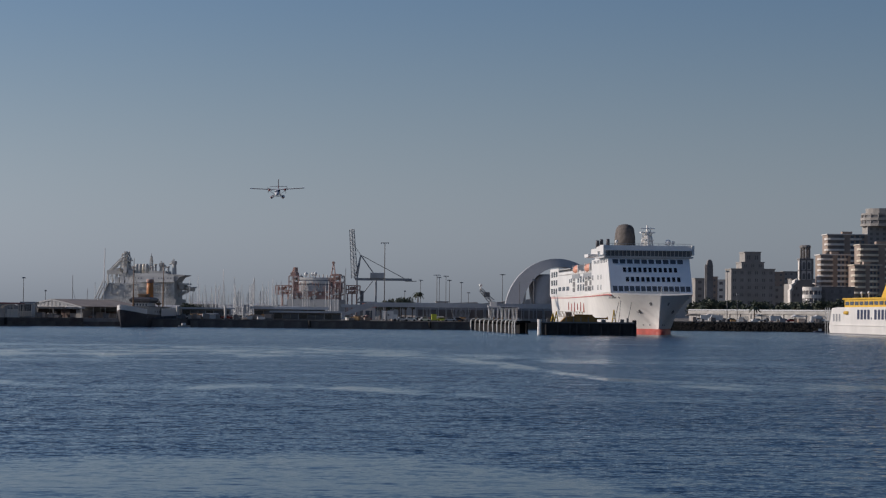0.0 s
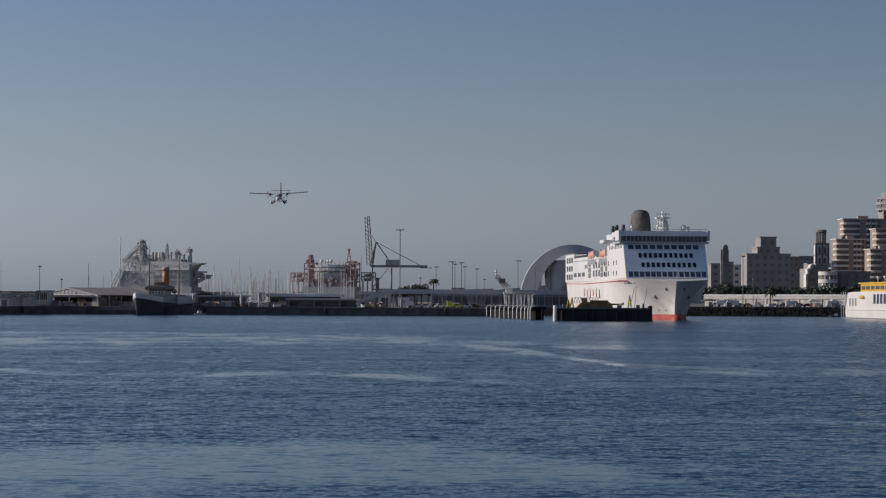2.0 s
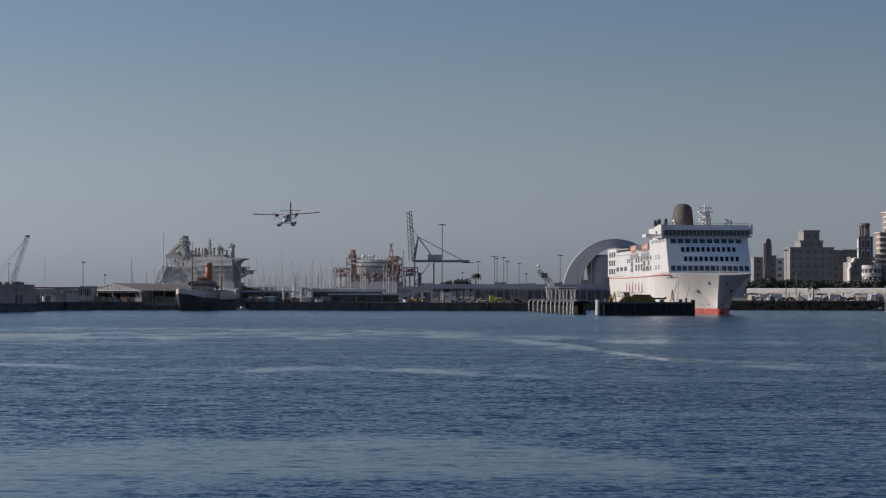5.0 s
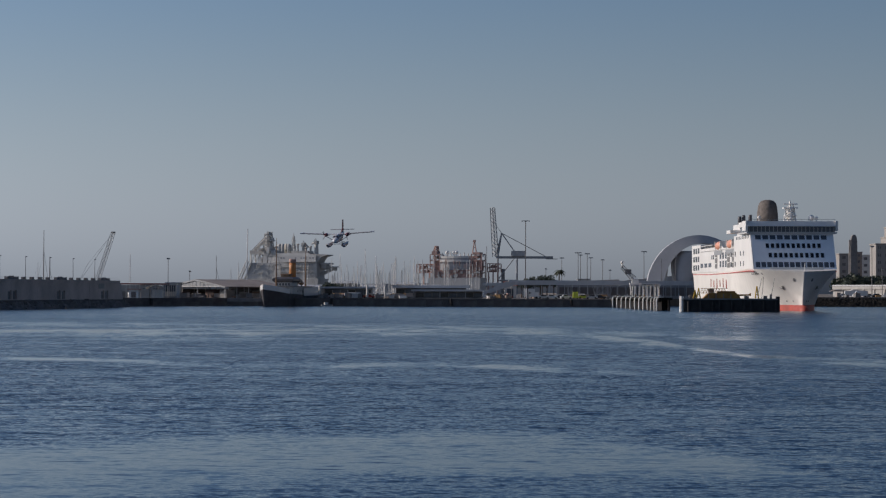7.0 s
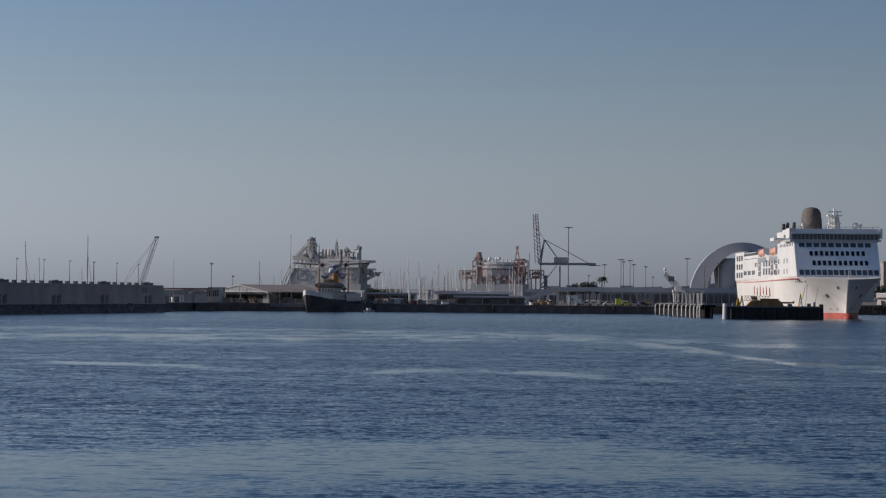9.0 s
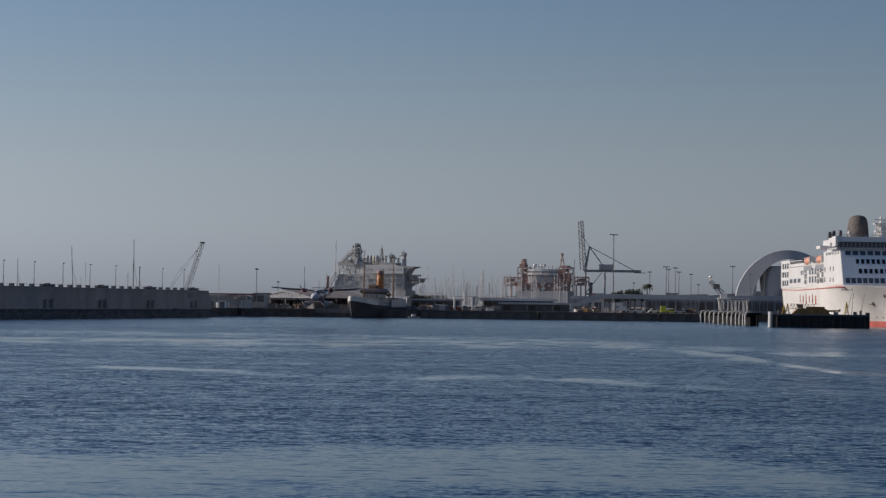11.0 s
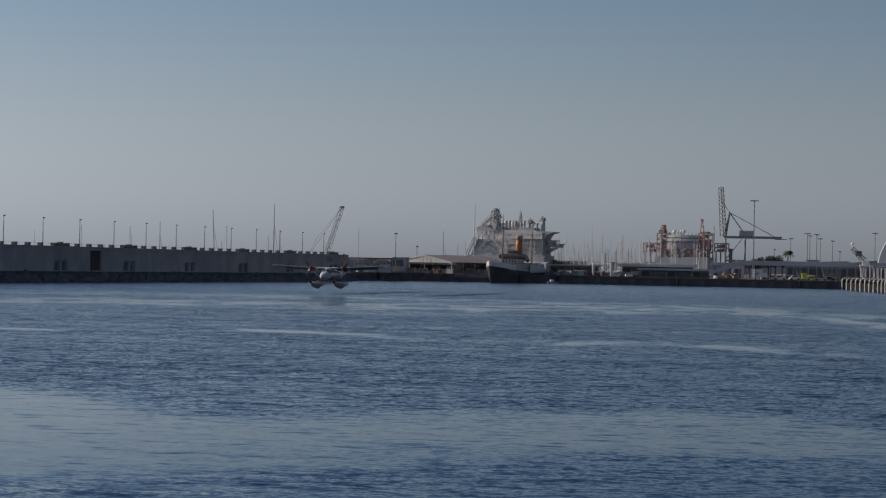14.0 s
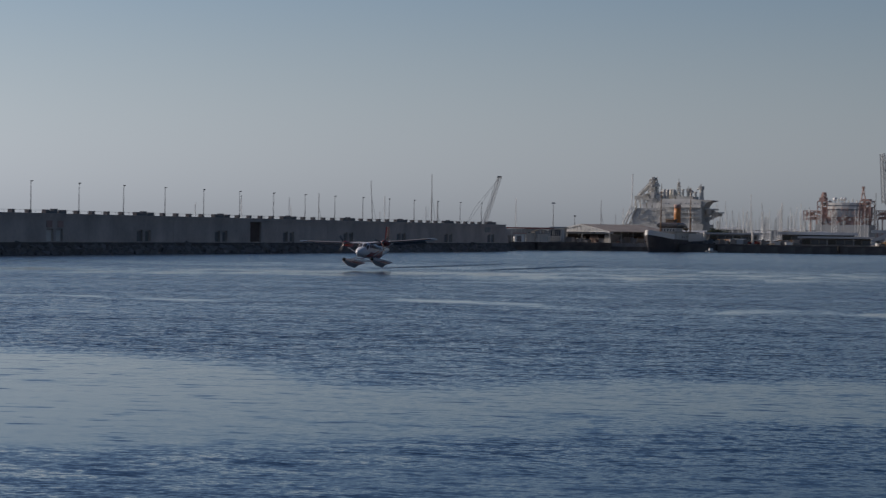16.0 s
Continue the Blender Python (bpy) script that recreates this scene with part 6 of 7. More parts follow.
    for a, top, reach, drop in ((285, 467, 11, 8), (308, 463, -9, 6)):
        bm = bmesh.new()
        rod(bm, (u(a), -2, v(490)), (u(a), -2, v(top + 5)), 1.9, 1.5, 8)
        box(bm, u(a - 2.6), u(a + 2.4), -4.4, 0.6, v(top + 6), v(top))
        rod(bm, (u(a + 1), -2, v(top + 2)), (u(a + reach), -2, v(top + drop)), 0.9, 0.45, 6)
        rod(bm, (u(a - 1), -2, v(top)), (u(a - 1), -2, v(top - 4)), 0.5, 0.3, 4)
        rod(bm, (u(a - 1), -2, v(top - 4)), (u(a + reach), -2, v(top + drop)), 0.16, None, 3)
        part("deck_crane", bm, SHIP_GREY, s, "pedestal deck crane")
    bm = bmesh.new()
    prism(bm, [(u(300), v(500)), (u(300), v(486)), (u(331), v(487.6)), (u(331), v(488.8)), (u(321), v(491.5)), (u(315), v(500))], -7, 7)
    part("helideck", bm, SHIP_GREY, s, "overhanging helideck")
    bm = bmesh.new()
    lattice(bm, (u(312), 0, v(507)), (u(343), 0, v(513)), 3.2, 1.6, 7, 0.4)
    lattice(bm, (u(312), 0, v(524)), (u(338), 0, v(512)), 1.8, 1.2, 6, 0.35)
    box(bm, u(316), u(334), -4, 4, v(505), v(502))
    box(bm, u(318), u(327), -3, 3, v(512), v(505))
    box(bm, u(330), u(345), -3, 3, v(510), v(508.2))
    part("bow_platform", bm, SHIP_GREY, s)
    # pipework in short runs
    for a0, b0, h0, h1, d in ((193, 238, 530, 503, -8.3), (240, 312, 529, 502, -9.4), (190, 236, 500, 484, -6.4)):
        bm = bmesh.new()
        for i in range(26):
            a, h = rnd.uniform(a0, b0), rnd.uniform(h1, h0)
            if i % 3:
                rod(bm, (u(a), d, v(h)), (u(a), d, v(max(h1, h - rnd.uniform(3, 11)))), 0.28, None, 4)
            else:
                rod(bm, (u(a), d, v(h)), (u(min(b0, a + rnd.uniform(4, 16))), d, v(h)), 0.28, None, 4)
        tagged(part("pipework", bm, SHIP_PALE, s), "grey pipework", kind="stuff")
    for i in range(14):
        a, h = rnd.uniform(196, 308), rnd.uniform(504, 528)
        slab("equipment", a, a + rnd.uniform(1.5, 6), -9.2 - rnd.random() * 0.5, -7.5, h + rnd.uniform(0.5, 2), h - rnd.uniform(0, 2), rnd.choice((SHIP_GREY, SHIP_PALE)))
    return s


drillship()


def drillship_orange():
    k = 1800 / 3915
    s = thing("production_ship", pose(-31.0, 1800, 0, 0, 0, -16), "offshore ship with faded orange towers, beyond the marina", "ship")
    rnd = random.Random(606)

    def u(a):
        return (a - 550) * k * 1.04

    def v(h):
        return 5.5 + (553.5 - h) * k

    def slab(name, a, b, d0, d1, h0, h1, m, label=""):
        boxpart(name, (u(a), u(b), d0, d1, v(h0), v(h1)), m, s, label)

    def frame_tower(a, b, h0, h1, d, m, name, label=""):
        """An open steel tower: corner posts, floors and diagonals."""
        n = max(2, int((h0 - h1) / 9))
        tower = new(name)
        tower.parent = s
        tagged(tower, label)
        for y in (-d, d):
            for x in (a, (a + b) / 2, b):
                bm = bmesh.new()
                rod(bm, (u(x), y, v(h0)), (u(x), y, v(h1)), 0.5, None, 4)
                part("post", bm, m, tower)
            for i in range(n):
                z0, z1 = h0 + (h1 - h0) * i / n, h0 + (h1 - h0) * (i + 1) / n
                bm = bmesh.new()
                rod(bm, (u(a), y, v(z1)), (u(b), y, v(z1)), 0.42, None, 4)
                part("beam", bm, m, tower)
                bm = bmesh.new()
                rod(bm, (u(a), y, v(z0)), (u(b), y, v(z1)), 0.3, None, 4)
                part("diagonal", bm, m, tower)
        for i in range(n):
            z = h0 + (h1 - h0) * (i + 1) / n
            slab("floor_plate", a, b, -d, d, z + 0.8, z, m)
            x = rnd.uniform(a, (a + b) / 2)
            slab("tower_plant", x, x + (b - a) * 0.42, -d * 0.8, d * 0.8, z + 7.5, z + 2.5, rnd.choice((m, SHIP_GREY)))

    slab("hull", 512, 604, -9, 9, 560, 530, GREY_LIGHT, "grey hull")
    slab("deck_block", 518, 598, -7.6, 8, 531, 516, ORANGE_OLD)
    # rounded grey accommodation with long window bands
    for h0, h1, d, m in ((516, 505, 6.4, GREY_LIGHT), (505, 502.5, 6.0, GREY), (502.5, 498, 6.6, SHIP_PALE), (498, 495.6, 6.0, GREY), (495.6, 491.5, 6.3, SHIP_PALE)):
        bm = bmesh.new()
        loft(bm, [[(u(x), -y * d / 6, v(h)) for x, y in ((526, -6), (526, 3), (531, 5.4), (543, 6.6), (556, 7), (569, 6.6), (581, 5.4), (587, 3), (587, -6))] for h in (h0, h1)])
        part("accommodation" if m != GREY else "window_band", bm, m, s)
    for a, r in ((541, 1.7), (553, 1.5), (557.5, 1.6)):
        bm = bmesh.new()
        rod(bm, (u(a), -2, v(492)), (u(a), -2, v(486)), 0.5, None, 5)
        ball(bm, (u(a), -2, v(485.5)), r)
        part("dome", bm, WHITE, s, "", True)
    frame_tower(513, 530, 531, 489, 5.5, ORANGE_OLD, "aft_tower", "faded orange steel tower")
    frame_tower(586, 604, 531, 488, 5.5, ORANGE_OLD, "forward_tower", "faded orange steel tower")
    frame_tower(488, 512, 522, 506, 4.0, ORANGE_OLD, "side_platform", "faded orange overhanging platform")
    frame_tower(613, 633, 520, 505, 3.6, ORANGE_OLD, "bow_platform", "faded orange bow platform")
    for a, b, h0, h1 in ((515, 524, 489, 483), (588, 600, 489, 485), (518, 528, 520, 500), (588, 602, 518, 500)):
        slab("tower_house", a, b, -4.6, 4.6, h0, h1, ORANGE_OLD)
    bm = bmesh.new()
    lattice(bm, (u(520), 0, v(484)), (u(521), 0, v(474)), 3.4, 2.0, 3, 0.45)
    box(bm, u(518.4), u(523.4), -1.2, 1.2, v(476), v(473.5))
    part("tower_head", bm, ORANGE_OLD, s)
    bm = bmesh.new()
    rod(bm, (u(584.5), 0, v(487)), (u(588), 0, v(463)), 0.6, 0.4)
    rod(bm, (u(591.5), 0, v(487)), (u(588), 0, v(463)), 0.6, 0.4)
    rod(bm, (u(586), 0, v(476)), (u(590), 0, v(476)), 0.35)
    box(bm, u(586), u(590), -1, 1, v(467), v(463))
    part("flare_tower", bm, ORANGE_OLD, s, "faded orange flare tower")
    for a, h in ((533, 486), (548, 484), (565, 487), (572, 485), (579, 487), (606, 488)):
        bm = bmesh.new()
        rod(bm, (u(a), -3, v(493)), (u(a), -3, v(h)), 0.6, 0.45, 5)
        part("vent_pipe", bm, SHIP_GREY, s)
    for a in (490, 500, 510, 615, 623, 631):
        bm = bmesh.new()
        rod(bm, (u(a), -3, 0), (u(a), -3, v(520)), 0.6, None, 5)
        part("leg", bm, ORANGE_OLD, s)
    for i in range(40):
        a, h = rnd.uniform(516, 598), rnd.uniform(514, 530)
        slab("equipment", a, a + rnd.uniform(1, 5), -8.4 - rnd.random(), -6, h + rnd.uniform(0.5, 2.5), h - rnd.uniform(0, 3), rnd.choice((SHIP_GREY, ORANGE_OLD, SHIP_PALE, GREY_LIGHT)))
    bm = bmesh.new()
    for i in range(30):
        a, h = rnd.uniform(516, 600), rnd.uniform(505, 528)
        rod(bm, (u(a), -8.2, v(h)), (u(a), -8.2, v(h - rnd.uniform(3, 12))), 0.3, None, 4)
    tagged(part("pipework", bm, ORANGE_OLD, s), "faded orange pipework", kind="stuff")
    return s


drillship_orange()


# ---- concert hall with its sweeping arch ----
def concert_hall():
    Y = 1800
    k = Y / 3915
    h = thing("concert_hall", pose(166.3, Y, 0), "pale grey concert hall with a great curved arch", "concert hall")
    def v(py):
        return 5.5 + (558.6 - py) * k
    bm = bmesh.new()
    rings = []
    for i in range(29):
        t = i / 28
        a = math.pi * (1.0 - t * 0.86)
        ox, oz = 93 * math.cos(a) + 6, 100 * math.sin(a)
        ix, iz = 72 * math.cos(a) + 14, (100 - 19 + 6 * math.sin(a * 0.5)) * math.sin(a)
        ring = []
        for x, z, yy in ((ox, oz, 2), (ox, oz, 10 + 20 * t), (ix, iz, 14 + 20 * t), (ix, iz, -1)):
            ring.append((x * k, yy, v(558) + z * k))
        rings.append(ring)
    loft(bm, rings)
    part("arch", bm, CONCERT, h, "sweeping pale arch")
    bm = bmesh.new()
    rings = []
    for i in range(11):
        t = i / 10
        w = 38 * math.sin(math.pi * min(1, 0.5 + 0.5 * (1 - t))) ** 0.6
        rings.append([((-26 + 30 * t + w * c) * k, 14 + 16 * s, v(558) + 72 * math.sin(math.pi / 2 * t) * k) for c, s in ((1, 0), (0.5, 0.8), (-0.5, 0.8), (-1, 0), (-0.5, -0.8), (0.5, -0.8))])
    loft(bm, rings)
    part("shell", bm, CONCERT, h, "pale curved shell", True)
    bm = bmesh.new()
    loft(bm, [[((-62 + 10 * c) * k, 4 + 6 * s, v(558)) for c, s in ((1, 0), (0, 1), (-1, 0), (0, -1))], [((-48 + 1 * c) * k, 8 + s, v(508)) for c, s in ((1, 0), (0, 1), (-1, 0), (0, -1))]])
    part("wing_shell", bm, PLASTER, h, "white pointed side shell")
    boxpart("plinth", (-110 * k, 130 * k, -20, 60, 0, v(548)), CONCERT, h)
    return h


CONCERT = mat("concert_hall_tile", (0.43, 0.43, 0.44), 0.6, var=0.15, scale=0.05)
concert_hall()


# ---- town beyond the promenade ----
def promenade():
    """Runs obliquely from the far end of the shore road to the near end; it faces the low sun."""
    a, b = Vector((154.0, 1000.0)), Vector((204.0, 912.0))
    L = (b - a).length
    p = thing("wall_promenade", pose(a.x, a.y, 0, 0, 0, math.degrees(math.atan2(b.y - a.y, b.x - a.x))), "long pale promenade wall with piers above the shore road", "wall", kind="structure")
    n = 14
    for i in range(n):
        u0, u1 = L * i / n, L * (i + 1) / n
        boxpart("panel", (u0 + 0.04, u1 - 0.04, 0, 2, 3.2, 6.9), CONCRETE_LIGHT, p)
        boxpart("pier", (u1 - 0.35, u1 + 0.35, -0.4, 0, 3.2, 6.9), CONCRETE_LIGHT, p)
        if i in (5, 7, 8, 10, 12):
            boxpart("gate", (u0 + 1.2, u1 - 1.6, -0.12, -0.01, 3.2, 6.0), GREY_DARK, p)
    boxpart("coping", (0, L, -0.5, 3, 6.9, 8.2), CONCRETE_LIGHT, p)
    boxpart("parapet_rail", (0, L, -0.3, -0.2, 8.3, 8.9), STEEL, p)


promenade()


def building(name, x0, x1, y, depth, levels, wall_m, label, floors=0, cols=0, win=FAR_GLASS, band=None):
    """A stepped block: levels are (inset left, inset right, height)."""
    b = thing(name, pose(x0, y, 3.5), label, "building")
    w = x1 - x0
    z = 0
    for i, (l, r, h) in enumerate(levels):
        boxpart("wall", (l, w - r, i * 0.6, depth - i * 0.6, z, h), wall_m, b)
        boxpart("cornice", (l - 0.4, w - r + 0.4, i * 0.6 - 0.4, depth - i * 0.6, h - 0.5, h + 0.15), band or wall_m, b)
        ww = w - l - r
        nf = max(1, int((h - z) / 4.2))
        nc = max(1, int(ww / 4.2))
        for f in range(nf):
            for c in range(nc):
                a = l + ww * (c + 0.28) / nc
                zz = z + (h - z) * (f + 0.25) / nf
                e = ww / nc
                pair = ((0.0, 0.14), (0.24, 0.38)) if name == "civic_building" else ((0.0, 0.34),)
                for p, q in pair:
                    boxpart("window", (a + p * e, a + q * e, i * 0.6 - 0.05, i * 0.6 + 0.15, zz, zz + (h - z) * 0.4 / nf), win, b)
        z = h
    return b


Yb = 1400
S = 1400 / 3915
# civic tower, stepped
building("civic_building", 242.6, 270.5, Yb, 22, [(0, 0, 36.4 - 3.5), (6.8, 6.8, 40.7 - 3.5), (8.9, 8.9, 47.2 - 3.5)], STONE, "tan stone civic building with stepped central tower")
# monument
def monument():
    m = thing("monument", pose(220.4, 1350, 3.5), "tall dark stone monument column with rounded top", "monument")
    bm = bmesh.new()
    h = 40.6 - 3.5
    loft(bm, [[(x * w, y * 2, z) for x, y in ((-1, -1), (1, -1), (1, 1), (-1, 1))] for z, w in ((0, 2.4), (h - 4, 1.9), (h - 1, 1.4), (h, 0.6))])
    part("shaft", bm, STONE_DARK, m)
    bm = bmesh.new()
    box(bm, -2.8, -1.7, -1, 1, 0, h - 3)
    part("buttress", bm, STONE_DARK, m)
    boxpart("base", (-3.4, 3.4, -3, 3, 0, 4), STONE, m)


monument()


def church():
    y = 1450
    c = thing("church", pose(301.2, y, 3.5), "church with dark basalt and white bell tower", "church")
    k = 1450 / 3915
    def v(py):
        return 2.0 + (563 - py) * k
    w = 4.0
    boxpart("tower_base", (-w, w, 0, 8, 0, v(495)), STONE, c)
    boxpart("tower_body", (-w, w, 0, 8, v(495), v(460)), PLASTER, c)
    for z0, z1 in ((494, 483), (476, 463)):
        for x in (-1.7, 1.7):
            bm = bmesh.new()
            prism(bm, [(x - 0.9, v(z0)), (x - 0.9, v(z1 + 3)), (x - 0.5, v(z1 + 0.8)), (x, v(z1)), (x + 0.5, v(z1 + 0.8)), (x + 0.9, v(z1 + 3)), (x + 0.9, v(z0))], -0.12, 0.2)
            part("belfry_arch", bm, GREY_DARK, c)
    boxpart("pilaster", (-0.5, 0.5, -0.16, 0.3, v(495), v(458)), STONE_DARK, c)
    for s in (-1, 1):
        boxpart("corner_stone", (s * w - 0.7, s * w + 0.7, -0.15, 0.5, v(495), v(458)), STONE_DARK, c)
    boxpart("string_course", (-w - 0.6, w + 0.6, -0.6, 8.6, v(460), v(457)), STONE_DARK, c)
    boxpart("string_course", (-w - 0.4, w + 0.4, -0.4, 8.4, v(479), v(477)), STONE_DARK, c)
    for a in range(8):
        t = a * math.tau / 8
        bm = bmesh.new()
        rod(bm, (2.9 * math.cos(t), 4 + 2.9 * math.sin(t), v(457)), (2.9 * math.cos(t), 4 + 2.9 * math.sin(t), v(438)), 0.55, 0.5, 6)
        part("lantern_column", bm, STONE_DARK, c)
    bm = bmesh.new()
    turned(bm, [(3.7, v(438)), (3.9, v(436.5)), (3.6, v(434)), (3.2, v(433))], 8, (0, 4, 0))
    part("lantern_roof", bm, STONE_DARK, c)
    boxpart("nave", (-w - 5, w + 18 * k, 8, 30, 0, v(502)), STONE, c)
    bm = bmesh.new()
    prism(bm, [(-w - 6, 0), (-w - 6.4, v(515)), (-w - 5.2, v(511)), (-w - 5.6, v(505)), (-w - 3.6, v(502)), (-w - 3.2, v(497)), (-w - 1.4, v(495)), (-w, v(499)), (-w, 0)], 0, 8)
    part("gable", bm, STONE, c, "curved gable with a white edge")
    bm = bmesh.new()
    edge = [(-w - 6, 0), (-w - 6.4, v(515)), (-w - 5.2, v(511)), (-w - 5.6, v(505)), (-w - 3.6, v(502)), (-w - 3.2, v(497)), (-w - 1.4, v(495))]
    prism(bm, [(x - 0.5, z + 0.4) for x, z in edge] + [(x + 0.7, z - 0.4) for x, z in edge[::-1]], -0.3, 7.9)
    part("gable_edge", bm, PLASTER, c, "white gable edge")
    for x, z in ((-w - 4.4, 520), (-w - 2, 520), (-w - 3, 508)):
        boxpart("gable_window", (x, x + 1.1, -0.1, 0.1, v(z + 5), v(z)), FAR_GLASS, c)


church()


def balcony_block(x0, x1, y, z_top, step, m, band_m, label):
    b = thing("apartment_block", pose(x0, y, 3.5), label, "apartment building", "apartment blocks in the town")
    w = x1 - x0
    H = z_top - 3.5
    boxpart("wall", (0, w, 0, 16, 0, H), m, b)
    n = int(H / step)
    for f in range(n):
        z = H - (f + 1) * step + 0.2
        for x0, x1, d in ((-0.9, w * 0.42, 1.9), (w * 0.56, w * 0.86, 1.5)):
            bm = bmesh.new()
            loft(bm, [[(x, y, zz) for x, y in ((x0, 6), (x0, -d * 0.2), (x0 + d * 0.5, -d * 0.75), (x0 + d * 1.3, -d), (x1 - d * 1.3, -d), (x1 - d * 0.5, -d * 0.75), (x1, -d * 0.2), (x1, 6))] for zz in (z, z + step * 0.36)])
            part("balcony", bm, band_m, b)
        boxpart("window_band", (0.5, w * 0.40, -0.08, 0.1, z + step * 0.4, z + step * 0.92), FAR_GLASS, b)
        for c in range(3):
            a = w * (0.58 + 0.13 * c)
            boxpart("window", (a, a + w * 0.08, -0.08, 0.1, z + step * 0.4, z + step * 0.9), GLASS_GREY, b)
    boxpart("roof", (-0.6, w + 0.3, -0.8, 16.3, H, H + 0.6), band_m, b)
    boxpart("roof_hut", (w * 0.4, w * 0.65, 4, 9, H + 0.6, H + 2.4), m, b)
    return b


balcony_block(315.2, 341.9, 1450, 60.6, 3.6, STONE_BROWN, PLASTER, "brown apartment block with pale balcony bands")
balcony_block(299.9, 319.2, 1400, 45.7, 3.5, STONE_BROWN, PLASTER, "brown stepped apartment block with curved balconies")


def crown_tower():
    b = thing("apartment_tower", pose(360.5, 1488, 3.5), "tall tan tower with a wider crown of balconies", "apartment building", "apartment blocks in the town")
    boxpart("shaft", (-11.5, 11.5, -8, 8, 0, 64.5), STONE, b)
    for f in range(13):
        z = 22 + f * 3.3
        for c in range(5):
            x = -10 + c * 4.4
            boxpart("window", (x, x + 1.9, -8.08, -7.9, z, z + 1.7), FAR_GLASS, b)
    for z0, z1, r, m in ((64.5, 66.2, 14.5, STONE), (66.2, 68.4, 13.6, FAR_GLASS), (68.4, 70.2, 14.5, STONE), (70.2, 72.0, 13.4, FAR_GLASS), (72.0, 73.2, 14.0, STONE), (73.2, 76.5, 11.0, STONE)):
        bm = bmesh.new()
        turned(bm, [(r, z0), (r, z1)], 16)
        part("crown_band" if m == STONE else "crown_storey", bm, m, b)
    for k in range(16):
        a = math.tau * k / 16
        bm = bmesh.new()
        rod(bm, (13.7 * math.cos(a), 13.7 * math.sin(a), 66), (13.7 * math.cos(a), 13.7 * math.sin(a), 72.5), 0.45, None, 5)
        part("crown_post", bm, STONE, b)


crown_tower()
balcony_block(320.7, 348.7, 1380, 51.8, 3.6, STONE_BROWN, CREAM, "brown apartment block with cream balconies")
balcony_block(305.7, 322.3, 1330, 37.7, 3.5, STONE_BROWN, CREAM, "lower brown block with cream balconies")


def rounded_building():
    b = thing("rounded_building", pose(264.6, 1258, 3.5), "cream building with a rounded corner and bands of windows", "building")
    bm = bmesh.new()
    turned(bm, [(5.0, 0), (5.0, 19.0)], 24)
    part("wall", bm, FAR_GLASS, b, "shaded window bands", True)
    for k in range(5):
        bm = bmesh.new()
        turned(bm, [(5.0, k * 4.4), (5.5, k * 4.4), (5.5, k * 4.4 + 2.1), (5.0, k * 4.4 + 2.1)], 24)
        part("band", bm, PLASTER, b, "cream rounded band")
    for k in range(12):
        a = math.tau * k / 12
        bm = bmesh.new()
        rod(bm, (5.05 * math.cos(a), 5.05 * math.sin(a), 0), (5.05 * math.cos(a), 5.05 * math.sin(a), 18.8), 0.3, None, 5)
        part("mullion", bm, PLASTER, b)


rounded_building()
building("low_block", 269.3, 289.6, 1260, 14, [(0, 0, 23.5 - 3.5)], STONE_DARK, "long dark block below the apartments")
rnd = random.Random(9)
TOWN = ((1232, 1250, 493), (1262, 1272, 490), (1270, 1288, 495), (1368, 1392, 480), (1390, 1420, 479), (1372, 1400, 506), (1398, 1412, 506), (1405, 1420, 492), (1448, 1462, 500), (1242, 1262, 508))
for i, (a, b, t) in enumerate(TOWN):
    y = 1500 + 40 * (i % 5) + (250 if t < 485 else 0)
    bb = lambda px: ((px - 782.0) / 3915 + 0.0419) * y
    top = 5.5 + y * (561.5 - t) / 3915
    building("town_house", bb(a), bb(b), y, 14, [(0, 0, top - 3.5)], rnd.choice((STONE, PLASTER, STONE_BROWN, STONE)), rnd.choice(("plain flat-roofed town building with small windows", "flat-roofed town house in weathered render")))


# ---- trees, palms, far hills ----
def leaf_clumps(bm, c, r, n, size, rnd, squash=0.8):
    for _ in range(n):
        d = Vector((rnd.gauss(0, 1), rnd.gauss(0, 1), rnd.gauss(0, 1))).normalized() * r * rnd.random() ** 0.4
        p = Vector(c) + Vector((d.x, d.y, d.z * squash))
        a = Vector((rnd.gauss(0, 1), rnd.gauss(0, 1), rnd.gauss(0, 1))).normalized()
        b = a.orthogonal().normalized()
        s = size * rnd.uniform(0.6, 1.4)
        vs = [bm.verts.new(p + a * s), bm.verts.new(p + b * s * 0.6), bm.verts.new(p - a * s), bm.verts.new(p - b * s * 0.6)]
        bm.faces.new(vs)


def tree(x, y, h, r, seed):
    rnd = random.Random(seed)
    t = thing("tree", pose(x, y, 2.8), "dark green broadleaved tree", "tree", "trees along the shore")
    bm = bmesh.new()
    rod(bm, (0, 0, 0), (0.1, 0, h * 0.5), r * 0.10, r * 0.06, 6)
    for k in range(4):
        a = k * 1.6 + rnd.random()
        rod(bm, (0.05, 0, h * 0.4), (r * 0.55 * math.cos(a), r * 0.55 * math.sin(a), h * 0.72), r * 0.05, r * 0.02, 5)
    part("trunk", bm, BARK, t)
    bm = bmesh.new()
    for k in range(6):
        a = k * 1.05 + rnd.random()
        q = r * 0.55 * rnd.uniform(0.5, 1.1)
        leaf_clumps(bm, (q * math.cos(a), q * math.sin(a), h * rnd.uniform(0.55, 0.85)), r * 0.55, 70, r * 0.13, rnd)
    part("crown", bm, LEAF, t)


